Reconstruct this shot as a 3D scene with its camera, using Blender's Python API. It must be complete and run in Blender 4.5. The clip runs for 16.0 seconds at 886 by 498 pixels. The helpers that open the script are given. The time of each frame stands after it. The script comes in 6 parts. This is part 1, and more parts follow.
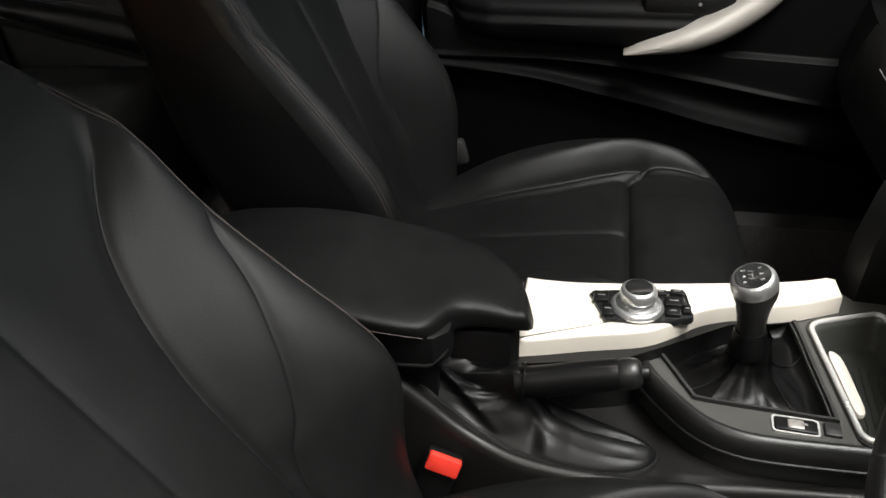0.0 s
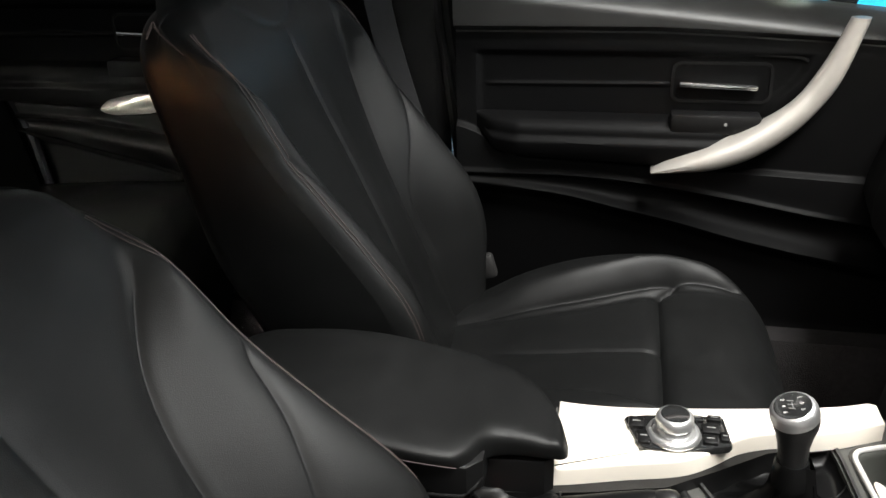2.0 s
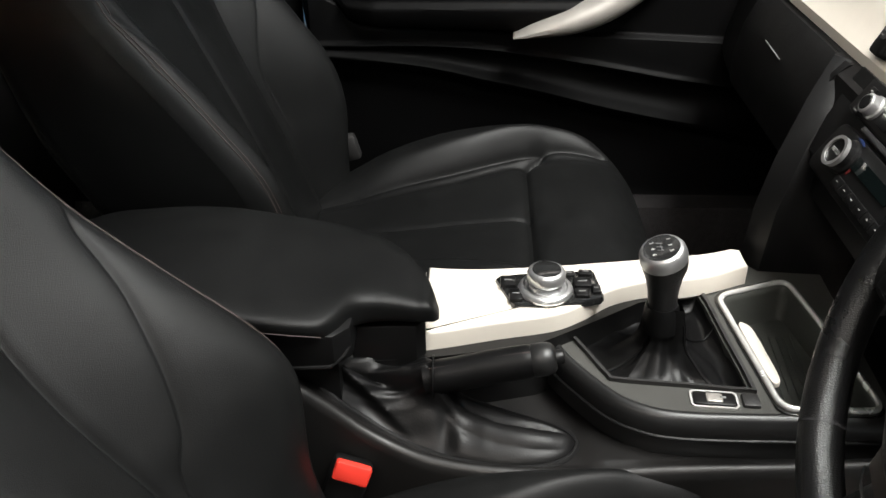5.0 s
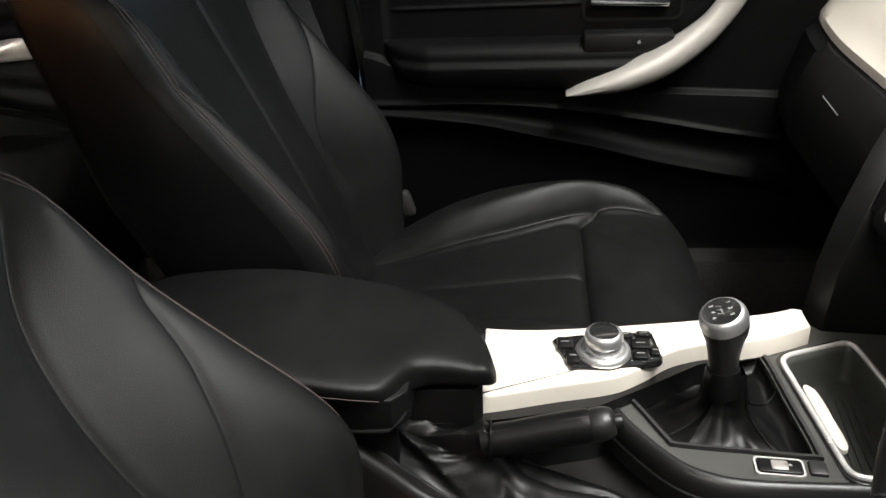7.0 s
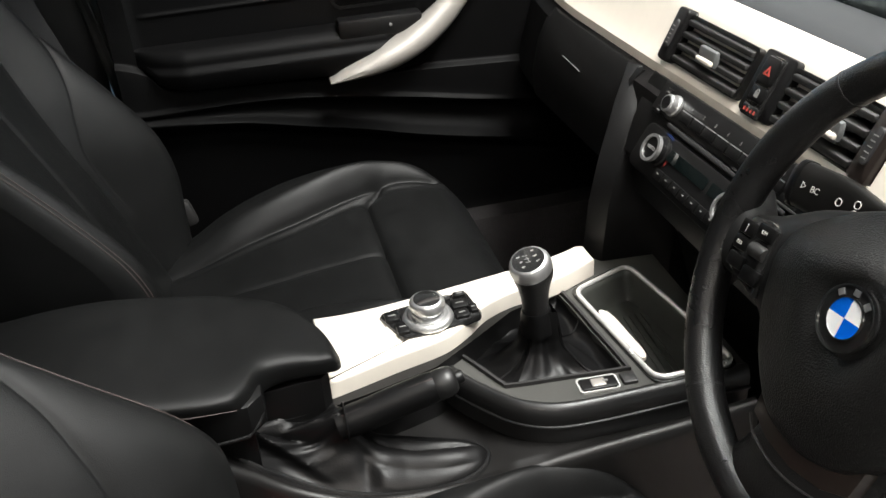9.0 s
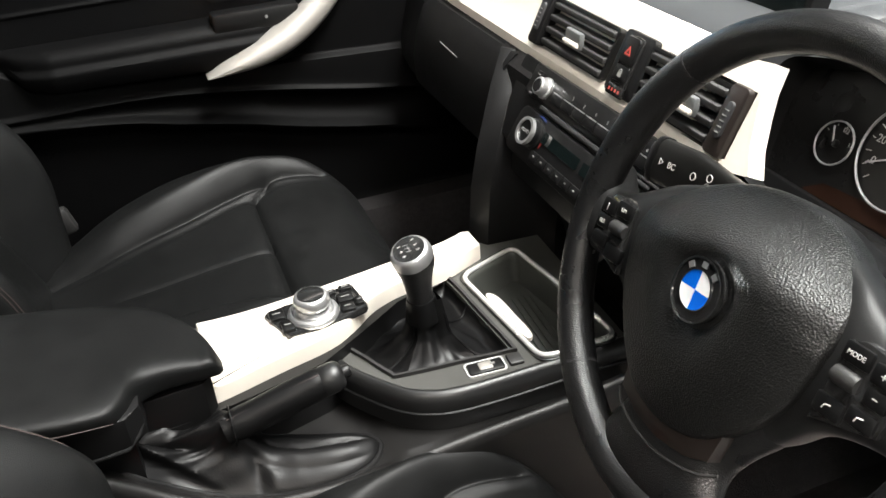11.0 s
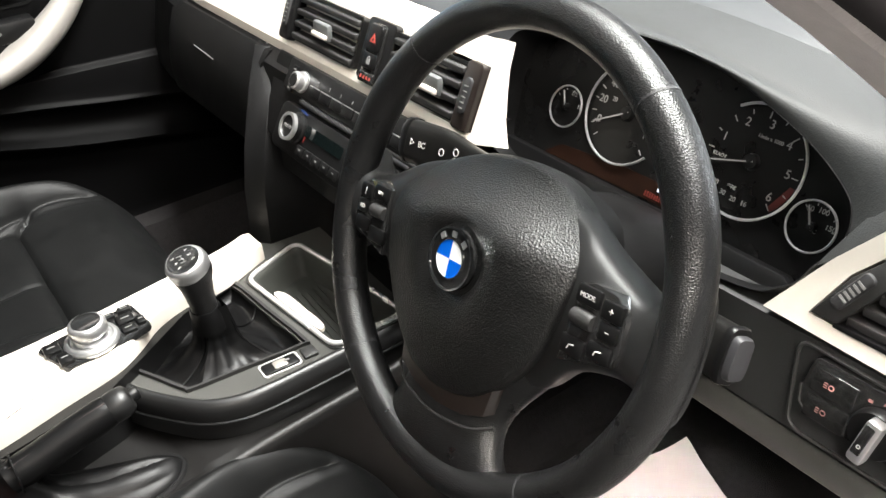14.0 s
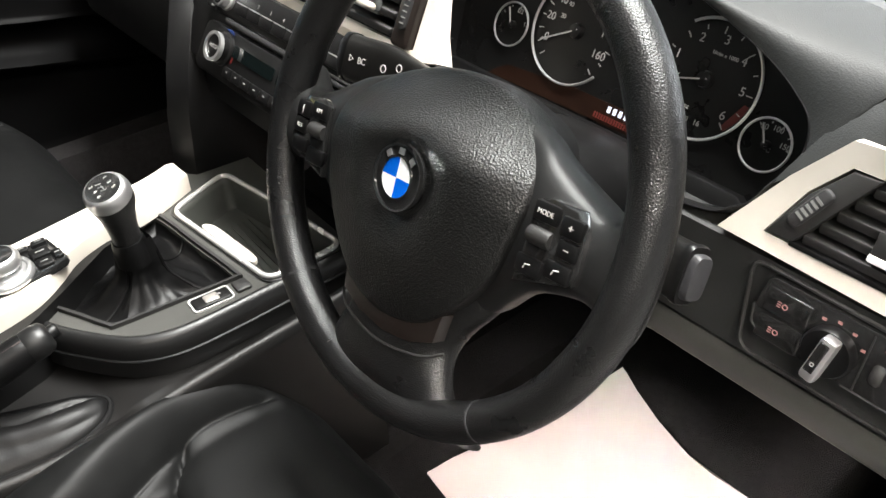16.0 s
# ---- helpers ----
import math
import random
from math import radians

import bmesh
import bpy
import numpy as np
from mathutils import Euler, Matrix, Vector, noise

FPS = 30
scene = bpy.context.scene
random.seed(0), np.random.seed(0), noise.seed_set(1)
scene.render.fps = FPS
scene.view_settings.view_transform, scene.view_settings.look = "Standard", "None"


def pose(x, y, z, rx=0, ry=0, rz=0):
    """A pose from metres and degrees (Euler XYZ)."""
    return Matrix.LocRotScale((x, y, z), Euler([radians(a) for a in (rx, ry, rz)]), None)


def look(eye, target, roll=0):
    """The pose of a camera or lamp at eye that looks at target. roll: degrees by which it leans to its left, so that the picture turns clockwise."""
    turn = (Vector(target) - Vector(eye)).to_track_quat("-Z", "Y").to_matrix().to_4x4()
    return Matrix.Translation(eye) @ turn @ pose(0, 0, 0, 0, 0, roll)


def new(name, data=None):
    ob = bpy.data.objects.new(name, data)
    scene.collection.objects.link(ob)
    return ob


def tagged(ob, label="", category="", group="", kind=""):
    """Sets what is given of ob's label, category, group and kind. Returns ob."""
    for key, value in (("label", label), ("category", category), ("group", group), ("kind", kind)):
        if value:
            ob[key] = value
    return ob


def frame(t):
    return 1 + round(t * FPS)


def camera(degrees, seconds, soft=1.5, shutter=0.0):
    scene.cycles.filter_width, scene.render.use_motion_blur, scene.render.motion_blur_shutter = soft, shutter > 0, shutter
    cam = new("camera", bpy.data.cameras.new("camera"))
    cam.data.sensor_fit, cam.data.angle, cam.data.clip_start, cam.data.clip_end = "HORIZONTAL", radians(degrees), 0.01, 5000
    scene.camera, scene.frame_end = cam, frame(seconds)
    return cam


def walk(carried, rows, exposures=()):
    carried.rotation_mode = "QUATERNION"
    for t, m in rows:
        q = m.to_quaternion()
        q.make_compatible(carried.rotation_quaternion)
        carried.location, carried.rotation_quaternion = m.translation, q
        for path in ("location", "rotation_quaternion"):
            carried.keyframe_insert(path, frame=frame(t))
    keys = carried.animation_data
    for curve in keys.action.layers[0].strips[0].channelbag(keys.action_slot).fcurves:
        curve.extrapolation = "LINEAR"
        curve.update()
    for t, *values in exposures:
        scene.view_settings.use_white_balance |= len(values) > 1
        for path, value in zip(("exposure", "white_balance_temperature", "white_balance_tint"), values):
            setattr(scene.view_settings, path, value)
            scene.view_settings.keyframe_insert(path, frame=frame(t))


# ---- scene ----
cam = camera(55.2, 16.0)
PATH = [
    (0, (-0.276, -0.774, 1.231), (-0.598, 0.891, 0.17), -1.5),
    (0.5, (-0.273, -0.773, 1.236), (-0.58, 0.901, 0.185), -0.9),
    (1, (-0.275, -0.765, 1.246), (-0.585, 0.926, 0.224), -1.7),
    (1.5, (-0.283, -0.763, 1.252), (-0.618, 0.959, 0.291), -2.2),
    (2, (-0.289, -0.764, 1.258), (-0.678, 1.001, 0.401), -2.0),
    (2.5, (-0.294, -0.774, 1.277), (-0.783, 1.031, 0.568), -2.7),
    (3, (-0.295, -0.778, 1.263), (-0.809, 1.015, 0.541), -1.9),
    (3.5, (-0.294, -0.771, 1.231), (-0.753, 1.006, 0.435), -0.8),
    (4, (-0.281, -0.758, 1.2), (-0.615, 0.97, 0.25), -1.3),
    (4.5, (-0.268, -0.751, 1.181), (-0.451, 0.964, 0.168), -1.0),
    (4.7, (-0.279, -0.735, 1.179), (-0.379, 0.967, 0.134), -0.4),
    (6.8, (-0.283, -0.731, 1.196), (-0.386, 1.012, 0.22), -2.5),
    (7, (-0.287, -0.73, 1.199), (-0.494, 1.017, 0.249), -2.9),
    (7.5, (-0.274, -0.741, 1.197), (-0.567, 1.004, 0.263), -5.1),
    (8, (-0.294, -0.747, 1.213), (-0.359, 1.02, 0.278), -4.2),
    (8.5, (-0.352, -0.753, 1.226), (-0.132, 0.983, 0.258), -3.8),
    (8.7, (-0.361, -0.761, 1.228), (-0.059, 0.941, 0.22), -3.8),
    (10.8, (-0.317, -0.761, 1.228), (0.174, 0.877, 0.191), -4.5),
    (11, (-0.32, -0.768, 1.228), (0.227, 0.839, 0.17), -4.2),
    (11.5, (-0.308, -0.783, 1.225), (0.398, 0.74, 0.137), -3.8),
    (12, (-0.296, -0.798, 1.227), (0.548, 0.646, 0.13), -3.2),
    (12.5, (-0.277, -0.818, 1.221), (0.657, 0.555, 0.106), -3.4),
    (13, (-0.273, -0.819, 1.231), (0.727, 0.523, 0.137), -3.7),
    (13.5, (-0.29, -0.804, 1.236), (0.675, 0.573, 0.154), -3.8),
    (14, (-0.293, -0.799, 1.233), (0.633, 0.588, 0.129), -4.4),
    (14.5, (-0.292, -0.794, 1.232), (0.627, 0.59, 0.119), -4.7),
    (15, (-0.299, -0.788, 1.233), (0.606, 0.6, 0.112), -4.6),
    (15.5, (-0.294, -0.792, 1.226), (0.633, 0.558, 0.077), -4.0),
    (16, (-0.296, -0.774, 1.2), (0.717, 0.447, -0.018), -1.3),
]
walk(cam, [(t, look(eye, target, roll)) for t, eye, target, roll in PATH], exposures=[(0.0, -0.65), (1.5, -0.35), (2.0, -0.15), (2.5, 0.35), (3.0, 0.3), (3.5, 0.05), (4.0, -0.35), (4.7, -0.5), (8.0, -0.4), (11.0, 0.1), (13.0, 0.4), (15.0, 0.35), (16.0, 0.25)])

from mathutils import geometry  # noqa: E402

# ---- world and light: a closed showroom hall with unseen ceiling lamps and added fill lamps ----
world = bpy.data.worlds.new("hall_air")
world.use_nodes = True
world.node_tree.nodes["Background"].inputs[0].default_value = (0.75, 0.82, 0.9, 1)
world.node_tree.nodes["Background"].inputs[1].default_value = 0.14
scene.world = world


def area(name, at, to, sx, sy, watts, colour, spread=180):
    d = bpy.data.lights.new(name, "AREA")
    d.shape, d.size, d.size_y, d.energy, d.color = "RECTANGLE", sx, sy, watts, colour
    d.spread = radians(spread)
    ob = new(name, d)
    ob.matrix_world = look(at, to)
    return ob


# Ceiling lamps out of view, assumed above the windscreen and the open door.
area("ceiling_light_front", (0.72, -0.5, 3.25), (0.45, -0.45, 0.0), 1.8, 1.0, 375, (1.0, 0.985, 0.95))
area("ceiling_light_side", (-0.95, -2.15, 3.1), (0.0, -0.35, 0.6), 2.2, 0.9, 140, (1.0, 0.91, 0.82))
# Unseen lamp placed to brighten the rear bench from behind.
area("rear_bench_fill", (-3.8, 0.4, 3.12), (-1.2, 0.5, 0.68), 1.2, 0.5, 130, (1.0, 1.0, 0.84))
# Added low lamp without a fitting, lifting the rear seat and door.
area("rear_side_fill", (-1.5, -3.0, 2.05), (-1.3, 0.55, 0.76), 1.0, 0.4, 3.5, (1.0, 0.96, 0.84), 15)
# Large added panel ahead of the car, for sheen on the dash top.
area("front_fill_panel", (6.3, 0.0, 1.75), (0.0, 0.0, 1.6), 9.0, 2.9, 1050, (0.90, 0.96, 1.0))
# Narrow spot added to brighten the paper in the footwell.
area("footwell_fill", (-1.3, -1.9, 2.7), (0.36, -0.46, 0.29), 0.5, 0.3, 0.9, (1.0, 0.94, 0.90), 12)
# Weak orange spot, added at window height to tint the seat shoulder.
area("shoulder_tint_spot", (-2.6, -2.2, 1.75), (-0.80, 0.12, 1.06), 0.2, 0.2, 0.12, (1.0, 0.36, 0.11), 6)


# ---- materials ----
def mat(name, base, rough=0.5, metal=0.0, vary=0.15, scale=40.0, bump=0.0, bscale=600.0, coat=0.0, spec=0.5, bdist=0.0006, voronoi=False, wrinkle=0.0):
    m = bpy.data.materials.new(name)
    m.use_nodes = True
    nt = m.node_tree
    p = nt.nodes["Principled BSDF"]
    p.inputs["Roughness"].default_value = rough
    p.inputs["Metallic"].default_value = metal
    p.inputs["Coat Weight"].default_value = coat
    p.inputs["Coat Roughness"].default_value = 0.08
    p.inputs["Specular IOR Level"].default_value = spec
    co = nt.nodes.new("ShaderNodeTexCoord")
    n1 = nt.nodes.new("ShaderNodeTexNoise")
    n1.inputs["Scale"].default_value = scale
    n1.inputs["Detail"].default_value = 6
    nt.links.new(co.outputs["Object"], n1.inputs["Vector"])
    n2 = nt.nodes.new("ShaderNodeTexNoise")
    n2.inputs["Scale"].default_value = scale / 9
    nt.links.new(co.outputs["Object"], n2.inputs["Vector"])
    add = nt.nodes.new("ShaderNodeMath")
    add.operation = "ADD"
    nt.links.new(n1.outputs["Fac"], add.inputs[0])
    nt.links.new(n2.outputs["Fac"], add.inputs[1])
    ramp = nt.nodes.new("ShaderNodeMapRange")
    ramp.inputs[1].default_value, ramp.inputs[2].default_value = 0.6, 1.4
    ramp.inputs[3].default_value, ramp.inputs[4].default_value = 1 - vary, 1 + vary
    nt.links.new(add.outputs[0], ramp.inputs[0])
    mul = nt.nodes.new("ShaderNodeMix")
    mul.data_type, mul.blend_type = "RGBA", "MULTIPLY"
    mul.inputs[0].default_value = 1.0
    mul.inputs[6].default_value = (*base, 1)
    nt.links.new(ramp.outputs[0], mul.inputs[7])
    nt.links.new(mul.outputs[2], p.inputs["Base Color"])
    rr = nt.nodes.new("ShaderNodeMapRange")
    rr.inputs[1].default_value, rr.inputs[2].default_value = 0.6, 1.4
    rr.inputs[3].default_value, rr.inputs[4].default_value = max(0.02, rough - 0.07), min(1, rough + 0.07)
    nt.links.new(add.outputs[0], rr.inputs[0])
    nt.links.new(rr.outputs[0], p.inputs["Roughness"])
    if bump:
        if voronoi:
            b = nt.nodes.new("ShaderNodeTexVoronoi")
            b.inputs["Scale"].default_value = bscale
            out = b.outputs["Distance"]
        else:
            b = nt.nodes.new("ShaderNodeTexNoise")
            b.inputs["Scale"].default_value = bscale
            b.inputs["Detail"].default_value = 3
            out = b.outputs["Fac"]
        nt.links.new(co.outputs["Object"], b.inputs["Vector"])
        bp = nt.nodes.new("ShaderNodeBump")
        bp.inputs["Strength"].default_value = bump
        bp.inputs["Distance"].default_value = bdist
        nt.links.new(out, bp.inputs["Height"])
        nt.links.new(bp.outputs[0], p.inputs["Normal"])
        if wrinkle:
            # soft creases under the grain
            w = nt.nodes.new("ShaderNodeTexNoise")
            w.inputs["Scale"].default_value = 16
            w.inputs["Detail"].default_value = 2
            w.inputs["Distortion"].default_value = 1.2
            nt.links.new(co.outputs["Object"], w.inputs["Vector"])
            bw = nt.nodes.new("ShaderNodeBump")
            bw.inputs["Strength"].default_value = wrinkle
            bw.inputs["Distance"].default_value = 0.004
            nt.links.new(w.outputs["Fac"], bw.inputs["Height"])
            nt.links.new(bw.outputs[0], bp.inputs["Normal"])
    return m


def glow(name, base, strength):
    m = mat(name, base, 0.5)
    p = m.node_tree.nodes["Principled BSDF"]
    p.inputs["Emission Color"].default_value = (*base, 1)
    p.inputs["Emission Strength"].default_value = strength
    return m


LEATHER = mat("black_leather", (0.0052, 0.0054, 0.0054), 0.43, vary=0.25, scale=30, bump=0.3, bscale=1100, bdist=0.0005, voronoi=True, spec=0.16, wrinkle=0.10)
WHEEL_LEATHER = mat("wheel_leather", (0.006, 0.006, 0.0062), 0.31, vary=0.2, scale=30, bump=0.40, bscale=900, bdist=0.0007, voronoi=True)
BOOT_LEATHER = mat("boot_leather", (0.0030, 0.0030, 0.0031), 0.40, vary=0.25, scale=25, bump=0.3, bscale=500, bdist=0.0006, spec=0.2)
PAD_SKIN = mat("airbag_skin", (0.006, 0.006, 0.0058), 0.36, vary=0.15, scale=30, bump=0.45, bscale=720, bdist=0.0010, voronoi=True)
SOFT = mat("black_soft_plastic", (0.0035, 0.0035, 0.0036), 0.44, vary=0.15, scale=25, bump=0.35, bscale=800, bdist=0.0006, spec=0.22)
DOORSKIN = mat("door_skin", (0.0020, 0.0020, 0.0021), 0.54, vary=0.15, scale=25, bump=0.35, bscale=800, bdist=0.0006, spec=0.07)
# Lighter than the door skin, carrying the upper pad's sheen as colour.
DOORPAD_SHEEN = mat("door_pad_sheen", (0.013, 0.013, 0.0125), 0.42, vary=0.15, scale=25, bump=0.35, bscale=800, bdist=0.0006, spec=0.4)
# Black dash skin, lightened and blued for windscreen light on its top.
DASHTOP_LIT = mat("dash_skin_lit", (0.030, 0.0325, 0.0350), 0.48, vary=0.15, scale=12, bump=0.12, bscale=700, bdist=0.0008, voronoi=True, spec=0.65)
TABGREY = mat("tab_grey_plastic", (0.10, 0.105, 0.105), 0.35, vary=0.08)
# The same skin in a dimmer tone, for the slope facing the driver.
HOODSKIN = mat("hood_skin", (0.020, 0.0215, 0.0215), 0.58, vary=0.15, scale=14, bump=0.22, bscale=800, bdist=0.0007, voronoi=True, spec=0.35)
HARD = mat("black_hard_plastic", (0.0040, 0.0040, 0.0041), 0.36, vary=0.12, scale=30, bump=0.15, bscale=900, spec=0.28)
STALK = mat("stalk_plastic", (0.006, 0.0058, 0.0055), 0.34, vary=0.12, spec=0.3)
CAPGREY = mat("stalk_cap_grey", (0.018, 0.018, 0.020), 0.5, vary=0.1)
KNEE = mat("dark_knee_plastic", (0.018, 0.0184, 0.018), 0.5, vary=0.15, scale=25, bump=0.35, bscale=800, bdist=0.0006, spec=0.4)
GREYHARD = mat("dark_grey_plastic", (0.016, 0.0157, 0.0154), 0.5, vary=0.12, scale=20, bump=0.25, bscale=900)
CONSOLE_GREY = mat("console_grey_plastic", (0.048, 0.048, 0.044), 0.45, vary=0.14, scale=20, bump=0.3, bscale=900)
CONSOLE_SIDE = mat("console_side_plastic", (0.0050, 0.0047, 0.0045), 0.46, vary=0.2, scale=9, bump=0.2, bscale=900, spec=0.4)
CONSOLE_EDGE = mat("console_edge_plastic", (0.007, 0.007, 0.007), 0.42, vary=0.15, scale=20, bump=0.1, bscale=900)
SPOKE = mat("spoke_plastic", (0.008, 0.0082, 0.0082), 0.44, vary=0.15, scale=25, bump=0.2, bscale=900, bdist=0.0005)
TRAYMAT = mat("tray_grey_rubber", (0.045, 0.047, 0.042), 0.42, vary=0.15, scale=25, bump=0.2, bscale=700)
GLOSS = mat("gloss_black", (0.012, 0.012, 0.012), 0.12, vary=0.1, coat=0.6)
RUBBER = mat("black_rubber", (0.015, 0.015, 0.016), 0.65, vary=0.2)
CARPET = mat("black_carpet", (0.019, 0.0178, 0.0182), 0.95, vary=0.4, scale=120, bump=1.0, bscale=500, bdist=0.003, spec=0.15)
TRIM = mat("satin_silver_trim", (0.74, 0.69, 0.61), 0.38, metal=0.15, vary=0.03, scale=60)
PULL = mat("satin_pull_silver", (0.36, 0.34, 0.315), 0.36, metal=0.5, vary=0.04, scale=60)
CHROME = mat("chrome", (0.85, 0.85, 0.85), 0.12, metal=1.0, vary=0.02)
RIMS = mat("bright_rim", (0.80, 0.79, 0.77), 0.25, metal=0.6, vary=0.03)
MIRROR = mat("mirror_glass", (0.9, 0.92, 0.93), 0.03, metal=1.0, vary=0.01)
SATIN = mat("satin_chrome", (0.62, 0.62, 0.62), 0.36, metal=0.9, vary=0.05)
LIGHTGREY = mat("grey_pillar_cloth", (0.66, 0.60, 0.585), 0.8, vary=0.10, bump=0.5, bscale=420, bdist=0.001)
BELT = mat("belt_webbing", (0.010, 0.010, 0.011), 0.75, vary=0.2, scale=200, bump=0.6, bscale=900, bdist=0.0008)
REDP = mat("red_plastic", (0.55, 0.03, 0.018), 0.4, vary=0.05)
PAPER = mat("white_paper", (0.80, 0.72, 0.70), 0.8, vary=0.04, scale=15, bump=0.3, bscale=25, bdist=0.003)
STITCH = mat("brown_thread", (0.030, 0.020, 0.018), 0.7, vary=0.2)
# Black plastic toned brown; on the wheel insert this is a painted reflection.
BROWN_TONED = mat("brown_toned_black", (0.013, 0.0095, 0.008), 0.35, vary=0.15)
BLUE = mat("enamel_blue", (0.0, 0.11, 0.62), 0.2, vary=0.03, coat=0.5)
WHITE = mat("enamel_white", (0.85, 0.85, 0.85), 0.25, vary=0.02, coat=0.3)
LIGHT_INK = mat("silver_print", (0.45, 0.44, 0.42), 0.5, vary=0.05)
DIAL_INK = mat("dial_print", (0.30, 0.30, 0.29), 0.6, vary=0.03)
INK = mat("white_print", (0.17, 0.17, 0.165), 0.6, vary=0.03)
REDINK = glow("red_lit_print", (0.30, 0.04, 0.03), 0.25)
PINKINK = mat("pale_pink_print", (0.42, 0.20, 0.19), 0.5, vary=0.05)
# Amber haze over the lower dials as plain colour; it emits nothing.
AMBER = mat("amber_display_haze", (0.013, 0.0058, 0.0036), 0.5, vary=0.4, scale=60, spec=0.08)
DARKRED = mat("dull_red_print", (0.09, 0.009, 0.008), 0.5)
LCDTXT = glow("display_white", (0.7, 0.75, 0.9), 0.5)
BLUEINK = mat("blue_print", (0.01, 0.025, 0.10), 0.5)
NEEDLE = mat("white_needle", (0.25, 0.25, 0.245), 0.4)
DIALFACE = mat("dial_face", (0.006, 0.006, 0.006), 0.30, vary=0.1, spec=0.2)
SCREEN = mat("dark_glass", (0.003, 0.005, 0.005), 0.06, vary=0.02, coat=1.0)
ORANGE_RED = mat("red_scale", (0.10, 0.012, 0.008), 0.5)
HALLFLOOR = mat("hall_floor", (0.16, 0.155, 0.15), 0.35, vary=0.15, scale=2)
HALLWALL = mat("hall_wall", (0.22, 0.22, 0.215), 0.8, vary=0.05, scale=2)
# Banner brightness is put in as emission on top of each colour.
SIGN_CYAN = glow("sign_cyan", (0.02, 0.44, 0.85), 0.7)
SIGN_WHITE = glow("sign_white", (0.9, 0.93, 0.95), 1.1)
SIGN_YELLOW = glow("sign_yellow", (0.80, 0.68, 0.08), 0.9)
HEADLINER = mat("headliner_cloth", (0.42, 0.41, 0.39), 0.95, vary=0.06, scale=80)
SEALM = mat("door_seal", (0.026, 0.0225, 0.0230), 0.75, vary=0.2, spec=0.1)
DOOR_EDGE = mat("black_door_edge", (0.006, 0.006, 0.0075), 0.7, vary=0.2, spec=0.1)
SEALP = mat("violet_seal", (0.060, 0.058, 0.078), 0.65, vary=0.15, spec=0.15)


def glass_mat():
    m = bpy.data.materials.new("clear_glass")
    m.use_nodes = True
    nt = m.node_tree
    nt.nodes.remove(nt.nodes["Principled BSDF"])
    tr, gl, mx, fr = (nt.nodes.new("ShaderNode" + k) for k in ("BsdfTransparent", "BsdfGlossy", "MixShader", "Fresnel"))
    gl.inputs["Roughness"].default_value = 0.02
    tr.inputs[0].default_value = (0.93, 0.96, 0.95, 1)
    fr.inputs[0].default_value = 1.45
    nt.links.new(fr.outputs[0], mx.inputs[0])
    nt.links.new(tr.outputs[0], mx.inputs[1])
    nt.links.new(gl.outputs[0], mx.inputs[2])
    nt.links.new(mx.outputs[0], nt.nodes["Material Output"].inputs[0])
    return m


GLASS = glass_mat()


# ---- mesh helpers ----
def lerp(x, table):
    """Piecewise value from a table of (x, value) rows, smoothly eased."""
    xs = [r[0] for r in table]
    vs = [r[1] for r in table]
    return float(np.interp(x, xs, vs))


def curve_fn(table):
    """A smooth function through a table of (x, value) rows (monotone cubic)."""
    xs = np.array([r[0] for r in table], float)
    vs = np.array([r[1] for r in table], float)
    d = np.diff(vs) / np.diff(xs)
    m = np.concatenate([[d[0]], (d[:-1] + d[1:]) / 2, [d[-1]]])
    for k in range(len(d)):
        if d[k] == 0:
            m[k] = m[k + 1] = 0

    def f(x):
        x = min(max(x, xs[0]), xs[-1])
        k = min(int(np.searchsorted(xs, x, side="right")) - 1, len(d) - 1)
        h = xs[k + 1] - xs[k]
        t = (x - xs[k]) / h
        return float((2 * t**3 - 3 * t**2 + 1) * vs[k] + (t**3 - 2 * t**2 + t) * h * m[k] + (-2 * t**3 + 3 * t**2) * vs[k + 1] + (t**3 - t**2) * h * m[k + 1])

    return f


def sm(t):
    t = min(max(t, 0.0), 1.0)
    return t * t * (3 - 2 * t)


def spline(pts, n=8, closed=False):
    """Catmull-Rom through points."""
    p = [Vector(q) for q in pts]
    out = []
    count = len(p) if closed else len(p) - 1
    for i in range(count):
        if closed:
            a, b, c, d = p[i - 1], p[i], p[(i + 1) % len(p)], p[(i + 2) % len(p)]
        else:
            a, b, c, d = p[max(i - 1, 0)], p[i], p[i + 1], p[min(i + 2, len(p) - 1)]
        for k in range(n):
            t = k / n
            out.append(0.5 * ((2 * b) + (c - a) * t + (2 * a - 5 * b + 4 * c - d) * t * t + (3 * b - a - 3 * c + d) * t**3))
    if not closed:
        out.append(p[-1])
    return out


def add_loft(bm, loops, closed=True, caps=True):
    """Skins equal-length loops of points into bm."""
    rows = [[bm.verts.new(p) for p in lp] for lp in loops]
    n = len(loops[0])
    for a, b in zip(rows, rows[1:]):
        for i in range(n if closed else n - 1):
            j = (i + 1) % n
            bm.faces.new((a[i], a[j], b[j], b[i]))
    if caps and closed:
        bm.faces.new(rows[0][::-1])
        bm.faces.new(rows[-1])
    return rows


def loft(loops, closed=True, caps=True):
    bm = bmesh.new()
    add_loft(bm, loops, closed, caps)
    return bm


